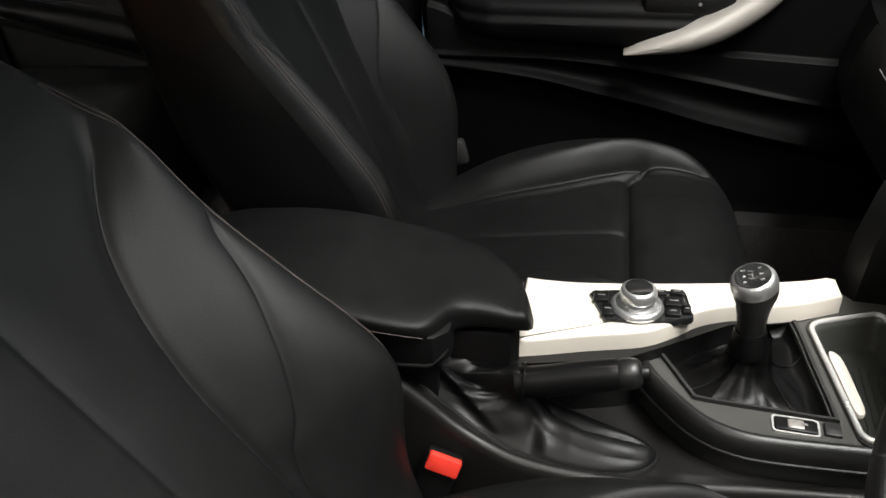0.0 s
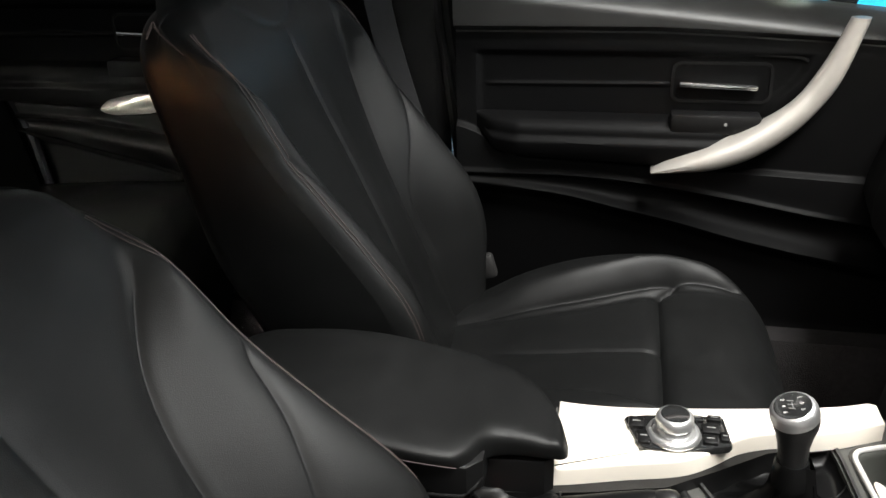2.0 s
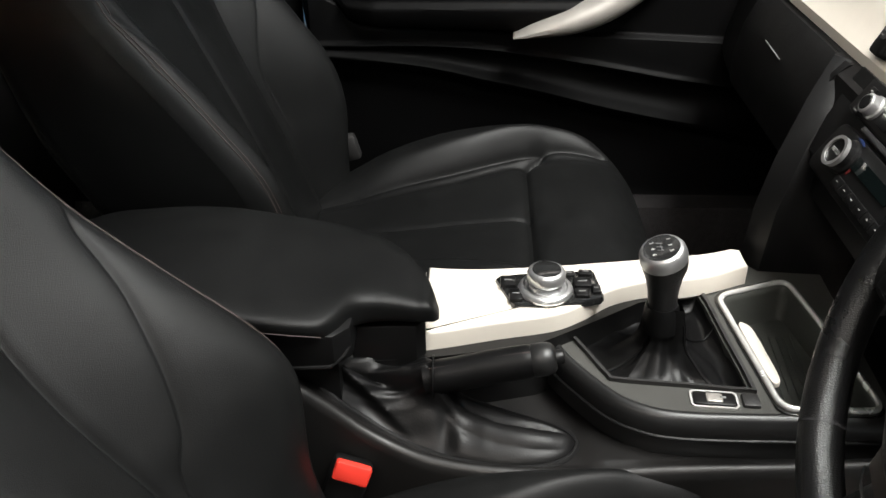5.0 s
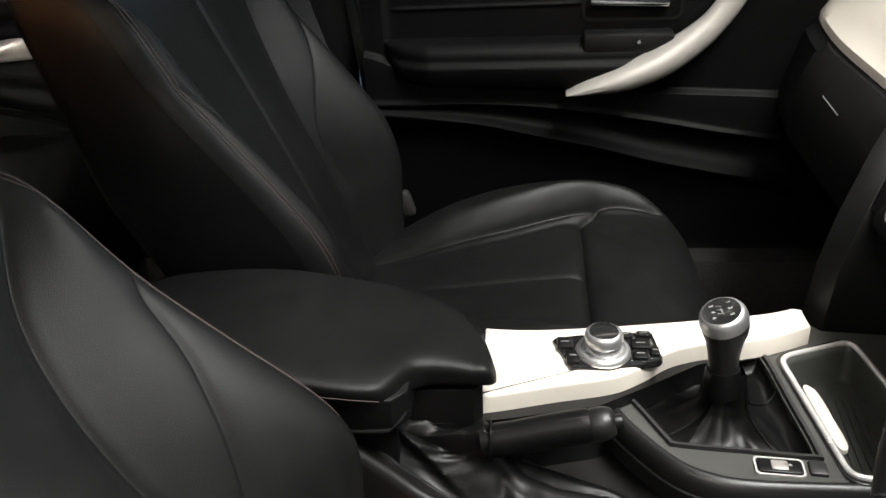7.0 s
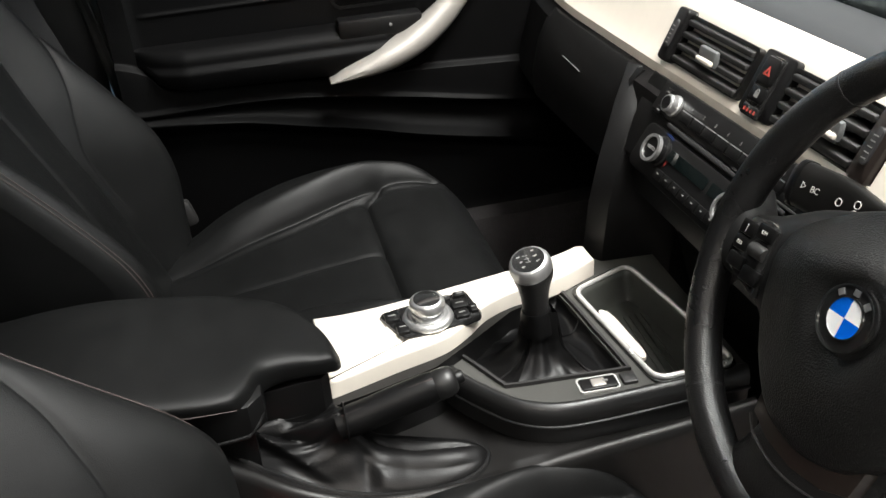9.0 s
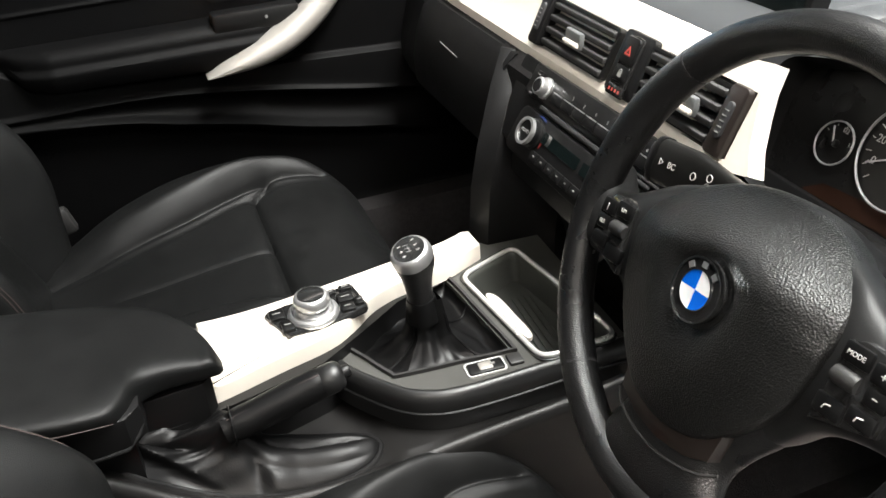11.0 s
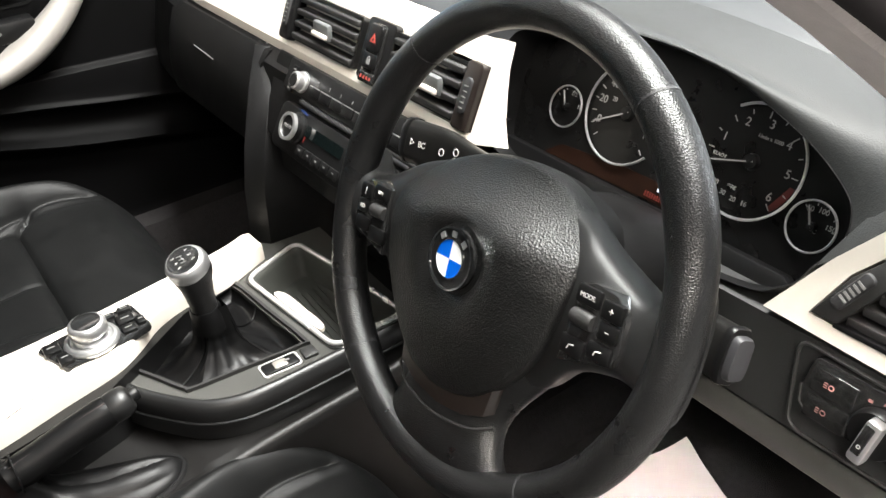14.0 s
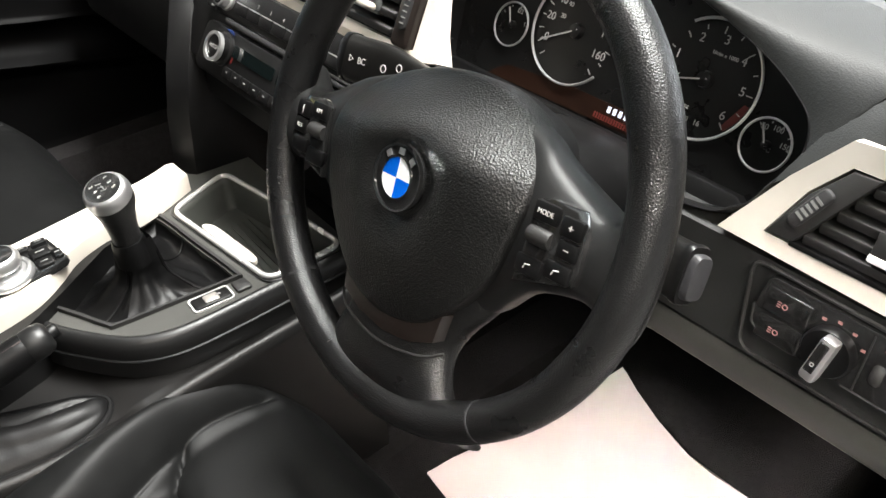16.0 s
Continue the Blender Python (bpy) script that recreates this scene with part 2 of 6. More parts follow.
def add_tube(bm, path, r, n=8, closed=False, flat=1.0, up=(0, 0, 1), caps=True):
    """A tube round a path; r one radius or one a point; flat squeezes it along the binormal."""
    path = [Vector(p) for p in path]
    loops = []
    side = None
    for i, p in enumerate(path):
        if closed:
            d = path[(i + 1) % len(path)] - path[i - 1]
        else:
            d = path[min(i + 1, len(path) - 1)] - path[max(i - 1, 0)]
        d.normalize()
        ref = side if side is not None else Vector(up)
        b = ref - d * ref.dot(d)
        if b.length < 1e-6:
            b = d.orthogonal()
        b.normalize()
        side = b
        c = d.cross(b)
        rad = r[i] if hasattr(r, "__len__") else r
        loops.append([p + b * rad * flat * math.cos(2 * math.pi * k / n) + c * rad * math.sin(2 * math.pi * k / n) for k in range(n)])
    if closed:
        loops.append(loops[0])
        rows = [[bm.verts.new(q) for q in lp] for lp in loops[:-1]]
        m = len(rows)
        for i in range(m):
            a, b2 = rows[i], rows[(i + 1) % m]
            for k in range(n):
                bm.faces.new((a[k], a[(k + 1) % n], b2[(k + 1) % n], b2[k]))
    else:
        add_loft(bm, loops, True, caps)
    return bm


def tube(path, r, n=8, closed=False, flat=1.0, up=(0, 0, 1)):
    return add_tube(bmesh.new(), path, r, n, closed, flat, up)


def add_box(bm, c, s, bevel=0.004, m=None, seg=2):
    """A rounded box of size s round c."""
    r = bmesh.ops.create_cube(bm, size=1.0)
    bmesh.ops.scale(bm, vec=s, verts=r["verts"])
    vs = r["verts"]
    if bevel:
        es = list({e for v in vs for e in v.link_edges})
        g = bmesh.ops.bevel(bm, geom=es, offset=min(bevel, 0.49 * min(s)), segments=seg, affect="EDGES", profile=0.5)
        vs = list({v for f in g["faces"] for v in f.verts} | {v for v in vs if v.is_valid})
    mm = Matrix.Translation(c) @ (m if m is not None else Matrix())
    bmesh.ops.transform(bm, matrix=mm, verts=vs)
    return bm


def box(c, s, bevel=0.004, m=None, seg=2):
    return add_box(bmesh.new(), c, s, bevel, m, seg)


def add_prism(bm, poly, lo, hi, m=None, bevel=0.0, seg=2):
    """A flat outline (x, y) raised from lo to hi, with its upper edge rounded."""
    m = m if m is not None else Matrix()
    area2 = sum(a[0] * b[1] - b[0] * a[1] for a, b in zip(poly, list(poly[1:]) + [poly[0]]))
    if area2 < 0:
        poly = list(poly)[::-1]
    n = len(poly)
    if bevel:
        ins = []
        for i in range(n):
            a, b, c = Vector(poly[i - 1][:2]), Vector(poly[i][:2]), Vector(poly[(i + 1) % n][:2])
            d1, d2 = (b - a), (c - b)
            n1, n2 = Vector((-d1.y, d1.x)), Vector((-d2.y, d2.x))
            n1.normalize(), n2.normalize()
            k = n1 + n2
            if k.length < 1e-6:
                k = n1
            k.normalize()
            ins.append(k)
        levels = [(0, lo)] + [(bevel * (1 - math.cos(a)), hi - bevel * (1 - math.sin(a))) for a in (math.pi / 2 * k / seg for k in range(seg + 1))]
        loops = [[m @ Vector((p[0] + k.x * o, p[1] + k.y * o, z)) for p, k in zip(poly, ins)] for o, z in levels]
    else:
        loops = [[m @ Vector((p[0], p[1], z)) for p in poly] for z in (lo, hi)]
    add_loft(bm, loops)
    return bm


def prism(poly, lo, hi, m=None, bevel=0.0, seg=2):
    return add_prism(bmesh.new(), poly, lo, hi, m, bevel, seg)


def rrect(w, h, r, n=5, cx=0.0, cy=0.0):
    out = []
    for sx, sy, a0 in ((1, 1, 0), (-1, 1, 90), (-1, -1, 180), (1, -1, 270)):
        for k in range(n + 1):
            a = radians(a0 + 90 * k / n)
            out.append((cx + sx * (w / 2 - r) + r * math.cos(a), cy + sy * (h / 2 - r) + r * math.sin(a)))
    return out


def add_ring(bm, outer, inner, lo, hi, m=None):
    """A flat band between two outlines with equal counts, raised lo to hi."""
    m = m if m is not None else Matrix()
    n = len(outer)
    lv = [[bm.verts.new(m @ Vector((p[0], p[1], z))) for p in lp] for lp, z in ((outer, lo), (outer, hi), (inner, hi), (inner, lo))]
    for a, b in zip(lv, lv[1:] + [lv[0]]):
        for i in range(n):
            j = (i + 1) % n
            bm.faces.new((a[i], a[j], b[j], b[i]))
    return bm


def ring(outer, inner, lo, hi, m=None):
    return add_ring(bmesh.new(), outer, inner, lo, hi, m)


def add_revolve(bm, prof, n=32, m=None):
    """Turns (radius, height) rows about z."""
    m = m if m is not None else Matrix()
    loops = [[m @ Vector((r * math.cos(2 * math.pi * k / n), r * math.sin(2 * math.pi * k / n), z)) for k in range(n)] for r, z in prof]
    add_loft(bm, loops, True, True)
    return bm


def revolve(prof, n=32, m=None):
    return add_revolve(bmesh.new(), prof, n, m)


def circle(r, n=32, cx=0.0, cy=0.0, a0=0.0, a1=360.0):
    return [(cx + r * math.cos(radians(a0 + (a1 - a0) * k / n)), cy + r * math.sin(radians(a0 + (a1 - a0) * k / n))) for k in range(n)]


def thing(name, at, label, category, group=""):
    ob = new(name)
    ob.empty_display_size = 0.02
    ob.location = at
    tagged(ob, label, category, group)
    return ob


def world_of(ob):
    m = Matrix.Translation(ob.location)
    return m if ob.parent is None else world_of(ob.parent) @ ob.matrix_parent_inverse @ m


def part(name, bm, material, parent=None, label="", smooth=40):
    bmesh.ops.recalc_face_normals(bm, faces=bm.faces)
    me = bpy.data.meshes.new(name)
    bm.to_mesh(me)
    bm.free()
    me.materials.append(material)
    if smooth:
        me.shade_smooth()
        me.set_sharp_from_angle(angle=radians(smooth))
    ob = new(name, me)
    if parent is not None:
        ob.parent = parent
        ob.matrix_parent_inverse = world_of(parent).inverted()
    if label:
        ob["label"] = label
    return ob


def text(name, words, size, m, material, parent, depth=0.0002):
    cu = bpy.data.curves.new(name, "FONT")
    cu.body, cu.size, cu.align_x, cu.align_y, cu.extrude = words, size, "CENTER", "CENTER", depth
    tmp = bpy.data.objects.new(name, cu)
    me = bpy.data.meshes.new_from_object(tmp)
    bpy.data.objects.remove(tmp)
    bpy.data.curves.remove(cu)
    me.transform(m)
    me.materials.clear()
    me.materials.append(material)
    ob = new(name, me)
    ob.parent = parent
    ob.matrix_parent_inverse = world_of(parent).inverted()
    return ob


def frame_of(origin, right, up):
    """A matrix whose x is right, y is up and z points out of that plane."""
    r = Vector(right).normalized()
    u = (Vector(up) - r * Vector(up).dot(r)).normalized()
    n = r.cross(u)
    m = Matrix.Identity(4)
    for i in range(3):
        m[i][0], m[i][1], m[i][2], m[i][3] = r[i], u[i], n[i], origin[i]
    return m


def aligned(stops, seams, counts, reach=0.012):
    """Rising samples from stops[0] to stops[1], gathered closely round each seam so that mesh lines follow it."""
    cl = (-1.0, -0.55, -0.3, -0.12, 0.0, 0.12, 0.3, 0.55, 1.0)
    out, at = [], stops[0]
    for seam, cnt in zip(seams, counts):
        lo = seam - reach
        out += [at + (lo - at) * k / cnt for k in range(cnt)]
        out += [seam + reach * c for c in cl]
        at = seam + reach
    cnt = counts[-1]
    out += [at + (stops[1] - at) * (1 - (1 - k / cnt) ** 1.6) for k in range(1, cnt + 1)]
    for i in range(1, len(out)):
        out[i] = max(out[i], out[i - 1] + 1e-5)
    top = out[-1]
    return [v if v < stops[1] else stops[1] - 1e-5 * (len(out) - i) for i, v in enumerate(out)]


def rounded(pts, r, n=5):
    """The polygon's outline with its corners rounded off."""
    out = []
    for i, b in enumerate(pts):
        b, a, c = Vector(b), Vector(pts[i - 1]), Vector(pts[(i + 1) % len(pts)])
        p, q = b + (a - b).normalized() * r, b + (c - b).normalized() * r
        for k in range(n + 1):
            t = k / n
            v = p * (1 - t) ** 2 + b * 2 * t * (1 - t) + q * t * t
            out.append((v.x, v.y))
    return out


def plate(outer, holes, z0, z1):
    """A flat slab with openings through it."""
    rings = [[Vector((a, b, 0)) for a, b in lp] for lp in [outer] + holes]
    flat = [p for lp in rings for p in lp]
    bm = bmesh.new()
    top = [bm.verts.new((p.x, p.y, z1)) for p in flat]
    bot = [bm.verts.new((p.x, p.y, z0)) for p in flat]
    for tri in geometry.tessellate_polygon(rings):
        bm.faces.new([top[i] for i in tri])
        bm.faces.new([bot[i] for i in reversed(tri)])
    k = 0
    for lp in rings:
        n = len(lp)
        for i in range(n):
            a, b = k + i, k + (i + 1) % n
            bm.faces.new([top[a], top[b], bot[b], bot[a]])
        k += n
    bmesh.ops.recalc_face_normals(bm, faces=bm.faces[:])
    return bm


def struct(ob, label="", category=""):
    return tagged(ob, label, category, kind="structure")


# ---- the hall round the car ----
struct(part("floor", box((0, 0, -0.06), (14, 12, 0.12), 0), HALLFLOOR), "smooth grey hall floor under the car", "floor")
# Unseen walls and ceiling close the hall; their dark grey limits bounced light.
for nm, c, s in (("wall_left", (0, 5.0, 1.6), (14, 0.15, 3.3)), ("wall_right", (0, -5.0, 1.6), (14, 0.15, 3.3)), ("wall_rear", (-6.5, 0, 1.6), (0.15, 10, 3.3)), ("wall_front", (6.5, 0, 1.6), (0.15, 10, 3.3))):
    struct(part(nm, box(c, s, 0), HALLWALL), "plain grey hall wall, kept dark to limit bounced light", "wall")
struct(part("ceiling", box((0, 0, 3.35), (14, 12, 0.12), 0), HALLWALL), "plain grey hall ceiling, kept dark to limit bounced light", "ceiling")


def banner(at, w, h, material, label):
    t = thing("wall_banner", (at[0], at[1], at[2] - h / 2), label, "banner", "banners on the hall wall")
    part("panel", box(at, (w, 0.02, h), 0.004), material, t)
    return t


banner((-0.655, 3.2, 0.81), 0.85, 1.62, SIGN_CYAN, "cyan printed banner with added glow, standing beside the car")
banner((0.055, 3.2, 0.81), 0.565, 1.62, SIGN_WHITE, "plain white banner with added glow, standing beside the car")
banner((0.85, 3.2, 0.81), 1.02, 1.62, SIGN_CYAN, "cyan printed banner with added glow, standing beside the car")
banner((-1.85, 3.2, 0.81), 0.42, 1.62, SIGN_YELLOW, "plain yellow banner with added glow, standing beside the car")
banner((-1.36, 3.2, 0.81), 0.52, 1.62, SIGN_WHITE, "plain white banner with added glow, standing beside the car")
banner((-3.2, 3.2, 0.81), 2.2, 1.62, SIGN_WHITE, "plain white banner with added glow, standing beside the car")

# ---- car shell ----
struct(part("car_floor", loft([[Vector((x, y, z)) for y, z in ((-0.74, 0.20), (-0.74, 0.42), (-0.66, 0.42), (-0.62, 0.27), (-0.15, 0.27), (-0.11, 0.34), (0.11, 0.34), (0.15, 0.27), (0.62, 0.27), (0.66, 0.42), (0.74, 0.42), (0.74, 0.20))] for x in (-1.9, -0.6, 0.2, 0.72)]), CARPET), "black carpeted car floor with a centre tunnel", "floor")
struct(part("footwell_bulkhead", box((0.75, 0, 0.55), (0.1, 1.5, 0.9), 0.02), CARPET), "black carpeted bulkhead behind the pedals", "wall")
struct(part("car_roof", loft([[Vector((x, y, z + 0.04 * (1 - (y / 0.6) ** 2))) for y in np.linspace(-0.6, 0.6, 13)] + [Vector((x, y, z + 0.05 + 0.04 * (1 - (y / 0.6) ** 2))) for y in np.linspace(0.6, -0.6, 13)] for x, z in ((-1.9, 1.36), (-0.9, 1.40), (-0.35, 1.37))]), HEADLINER), "grey cloth car roof lining", "roof")
struct(part("car_rear_wall", box((-1.95, 0, 0.7), (0.08, 1.5, 0.75), 0.02), CARPET), "dark parcel shelf wall behind the rear seat", "wall")


def pillar(side):
    y = side * 0.655
    path = spline([(0.48, y, 0.85), (0.22, y, 1.012), (0.04, y, 1.134), (-0.012, y, 1.168), (-0.20, y, 1.285), (-0.30, y, 1.330), (-0.7, y, 1.385), (-1.3, y, 1.38), (-1.85, y, 1.28)], 8)
    bm = bmesh.new()
    loops = []
    for i, p in enumerate(path):
        d = (path[min(i + 1, len(path) - 1)] - path[max(i - 1, 0)]).normalized()
        up = Vector((0, 1, 0)).cross(d)
        up = up if up.z > 0 else -up
        prof = ((-0.030, -0.040), (-0.034, -0.010), (-0.026, 0.03), (0.0, 0.045), (0.03, 0.03), (0.035, -0.02), (0.01, -0.045))
        loops.append([p + Vector((0, -side, 0)) * -a + up * b for a, b in prof])
    add_loft(bm, loops)
    return bm


for side, nm in ((-1, "roof_rail_right"), (1, "roof_rail_left")):
    rail = struct(part(nm, pillar(side), LIGHTGREY), "grey plastic trimmed windscreen pillar and roof rail", "pillar")
    # rubber seals side by side along the door opening
    y = side * 0.69
    line = spline([(0.30, y, 0.890), (0.12, y, 1.020), (0.041, y, 1.073), (-0.045, y, 1.130), (-0.10, y, 1.164), (-0.19, y, 1.218), (-0.274, y, 1.2585), (-0.318, y, 1.270), (-0.45, y, 1.295), (-0.70, y, 1.335)], 8)
    for r, off, m, nm2, lab in ((0.0075, 0.0065, SEALM, "door_seal", "dark rubber door seal"), (0.006, 0.0180, SEALM, "seal_rib", ""), (0.0085, 0.0320, SEALP, "seal_lip", "greyish violet seal lip"), (0.020, 0.060, DOOR_EDGE, "door_frame", "black door frame edge")):
        bm = bmesh.new()
        pts = []
        for k, p in enumerate(line):
            d = line[min(k + 1, len(line) - 1)] - line[max(k - 1, 0)]
            up = Vector((-d.z, 0, d.x)).normalized()
            pts.append(p + (up if up.z > 0 else -up) * off)
        add_tube(bm, pts, r, 10)
        part(nm2, bm, m, rail, lab)
wind = struct(part("windscreen", loft([[Vector((x, y * s, z)) for y in np.linspace(-1, 1, 9)] + [Vector((x - 0.004, y * s, z + 0.005)) for y in np.linspace(1, -1, 9)] for x, z, s in ((0.95, 0.93, 0.70), (0.62, 1.10, 0.66), (0.25, 1.28, 0.60), (-0.30, 1.40, 0.56))]), GLASS), "clear laminated car windscreen", "window")
wind.visible_shadow = False


# ---- doors on the passenger side ----
def door(nm, dx, dz, x0, x1, sill, label, lift=0.0):
    """A trimmed car door; x and z are shifted by dx, dz from the front door's own."""
    crease = curve_fn([(-0.70, 0.974), (-0.56, 0.976), (-0.27, 0.976), (-0.03, 0.966), (0.3, 0.945), (0.7, 0.92)])
    ra = curve_fn([(-0.80, 0.724), (-0.53, 0.719), (-0.38, 0.7195), (-0.28, 0.714), (-0.183, 0.7015), (-0.089, 0.687), (0.045, 0.6625), (0.3, 0.622), (0.7, 0.57)])
    rb = curve_fn([(-0.80, 0.716), (-0.53, 0.700), (-0.378, 0.684), (-0.277, 0.662), (-0.178, 0.641), (-0.080, 0.6155), (0.051, 0.588), (0.3, 0.54), (0.7, 0.48)])
    foot = curve_fn([(-0.80, 0.772), (-0.525, 0.790), (-0.508, 0.768), (-0.475, 0.757), (-0.40, 0.753), (-0.24, 0.746), (0.0, 0.735), (0.3, 0.72), (0.7, 0.70)])

    def w(x, z):
        top = sill(x)
        zc = min(crease(x) + lift, top - 0.03)
        # upper pad, overhanging a sloping shadow gap
        v = 0.026 * sm((z - zc + 0.006) / 0.014) - 0.060 * max(0.0, (z - (top - 0.040)) / 0.040) ** 2
        v += 0.006 * sm((zc - z) / 0.03)
        # recessed insert panel, its front border slanting
        slant = 0.012 - 0.058 * sm((0.925 - z) / 0.10)
        ex = min((x + 0.542) / 0.012, (slant - x) / 0.012, (0.940 - 0.012 * max(0.0, x + 0.2) - z) / 0.012, (z - 0.79) / 0.012)
        v -= 0.010 * sm(ex)
        v += 0.0028 * math.exp(-(((z - 0.880 - 0.012 * (x + 0.35)) / 0.0035) ** 2)) * sm((-0.205 - x) / 0.01) * sm((x + 0.525) / 0.01)
        # rolled armrest with a rounded rear end
        f = foot(x)
        end = math.sqrt(max(0.0, min(1.0, (x + 0.538) / 0.075))) * (1 - sm((x + 0.13) / 0.10))
        q = (z - f) / (0.828 - f)
        if 0.0 < q < 1.0:
            roll = (1 - abs(2 * q - 1.24) ** 3.2) if q > 0.62 else 1 - 0.30 * ((0.62 - q) / 0.62) ** 2.4
            roll *= sm(q / 0.10)
            v += (0.052 * max(0.0, roll)) * end * (1 if q > 0.05 else sm(q / 0.05))
        # two fine ridges and the long pocket between and below them
        a, b = ra(x), rb(x)
        v += 0.012 * sm((f + 0.004 - z) / 0.012)
        fade = 1 - 0.8 * sm((x - 0.02) / 0.12)
        v += 0.0065 * fade * math.exp(-(((z - a) / 0.0055) ** 2))
        gap = a - b
        if gap > 0.004:
            m_ = (z - b) / gap
            if 0 < m_ < 1:
                v -= 0.55 * max(0.0, gap - 0.022) * math.sin(math.pi * m_) ** 0.8
        v += 0.009 * fade * math.exp(-(((z - b) / 0.0070) ** 2))
        v -= 0.030 * sm((b - 0.004 - z) / 0.030)
        v += 0.05 * sm((0.42 - z) / 0.05)
        return v

    d = thing(nm, ((x0 + x1) / 2 + dx, 0.72, 0.36 + dz), label, "car door", "trimmed car doors")
    nx = 170
    counts = (4, 6, 4, 6, 5, 6, 6, 8, 5, 5, 5, 4, 5, 6, 10, 12, 5, 6, 6, 10, 6, 6, 6, 8, 10)
    loops, pads = [], []
    for i in range(nx + 1):
        x = x0 + (x1 - x0) * i / nx
        top = sill(x)
        zz = []
        A, B, C, F = ra(x), rb(x), min(crease(x) + lift, top - 0.03), foot(x)
        stops = [0.36, 0.42, B - 0.05, B - 0.03, B - 0.012, B - 0.004, B + 0.004, B + 0.014, A - 0.010, A - 0.003, A + 0.003, A + 0.010, F - 0.006, F + 0.003, F + 0.015, 0.802, 0.832, 0.872, 0.880, 0.888, 0.926, 0.942, C - 0.008, C + 0.010, top - 0.040, top]
        for s0, s1, c in zip(stops, stops[1:], counts):
            zz += [s0 + (s1 - s0) * k / c for k in range(c)]
        zz.append(top)
        for k in range(1, len(zz)):
            zz[k] = max(zz[k], zz[k - 1] + 1e-5)
        fr = [Vector((x + dx, 0.70 - w(x, z), z + dz)) for z in zz]
        n = sum(counts[:22]) + 1
        loops.append(fr[:n] + [Vector((x + dx, 0.80, fr[n - 1].z)), Vector((x + dx, 0.80, 0.36 + dz))])
        pads.append(fr[n - 1:] + [Vector((x + dx, 0.80, top + dz - 0.002)), Vector((x + dx, 0.80, fr[n - 1].z + 0.001))])
    part("door_panel", loft(loops), DOORSKIN, d, "black soft moulded door panel")
    # The pad's sheen comes from its lighter material.
    part("upper_pad", loft(pads), DOORPAD_SHEEN, d, "soft upper door pad with its sheen painted in dark grey")
    md = frame_of((dx, 0.70, dz), (1, 0, 0), (0, 0, 1))
    bead = [(-0.540, 0.800), (-0.540, 0.925), (-0.528, 0.938), (-0.487, 0.941), (-0.204, 0.941), (-0.029, 0.933), (0.002, 0.928), (0.010, 0.917), (-0.004, 0.89), (-0.030, 0.845), (-0.050, 0.826)]
    part("insert_bead", tube([Vector((p.x + dx, 0.7005, p.z + dz)) for p in spline([(a, 0, b) for a, b in bead], 5)], 0.0040, 6), SOFT, d)
    # handle bezel and lever
    part("handle_bezel", ring(rrect(0.164, 0.070, 0.016, 5, -0.124, 0.886), rrect(0.154, 0.060, 0.012, 5, -0.124, 0.886), -0.018, -0.002, md), SOFT, d, "black plastic handle surround")
    part("handle_cup", prism(rrect(0.154, 0.060, 0.012, 5, -0.124, 0.886), -0.030, -0.0150, md), SOFT, d)
    part("lever", box((-0.130 + dx, 0.694, 0.883 + dz), (0.128, 0.014, 0.010), 0.004, Matrix.Rotation(radians(2), 4, "Y")), CHROME, d, "polished chrome door lever")
    # switch block on the armrest
    part("switch_panel", box((-0.132 + dx, 0.672, 0.826 + dz), (0.146, 0.036, 0.034), 0.006), HARD, d, "black window switch block")
    part("lock_light", revolve(((0.0, 0.0), (0.0028, 0.0), (0.0028, 0.002), (0.0, 0.002)), 10, frame_of((-0.116 + dx, 0.652, 0.829 + dz), (1, 0, 0), (0, 0, 1))), INK, d)
    # sweeping pull handle
    lo = [(-0.232, 0.747), (-0.190, 0.7455), (-0.130, 0.751), (-0.075, 0.769), (-0.025, 0.800), (0.018, 0.842), (0.055, 0.90), (0.085, 1.0)]
    up = [(-0.231, 0.750), (-0.200, 0.768), (-0.150, 0.790), (-0.100, 0.812), (-0.055, 0.838), (-0.012, 0.872), (0.022, 0.925), (0.055, 1.0)]
    if lift:
        lo = [(-0.2135, 0.757), (-0.2110, 0.748), (-0.196, 0.741), (-0.165, 0.740), (-0.12, 0.744), (-0.05, 0.775), (0.05, 0.90)]
        up = [(-0.2135, 0.761), (-0.2080, 0.770), (-0.190, 0.776), (-0.150, 0.788), (-0.10, 0.805), (-0.04, 0.85), (0.03, 0.95)]
    lo, up = spline([(a, 0, b) for a, b in lo], 6), spline([(a, 0, b) for a, b in up], 6)
    loops = []
    for i, (a, b) in enumerate(zip(lo, up)):
        t = i / (len(lo) - 1)
        dep = 0.014 + 0.020 * math.sin(math.pi * min(1, t * 1.2 + 0.08)) * (1 - 0.3 * t)
        mid, half = (a + b) / 2, (b - a) / 2
        y0 = 0.644 + 0.03 * t
        loops.append([Vector((mid.x + half.x * math.cos(q) + dx, y0 - dep * math.sin(q), mid.z + half.z * math.cos(q) + dz)) for q in (2 * math.pi * k / 14 for k in range(14))])
    part("pull_handle", loft(loops), PULL, d, "satin silver sweeping pull handle")
    return d


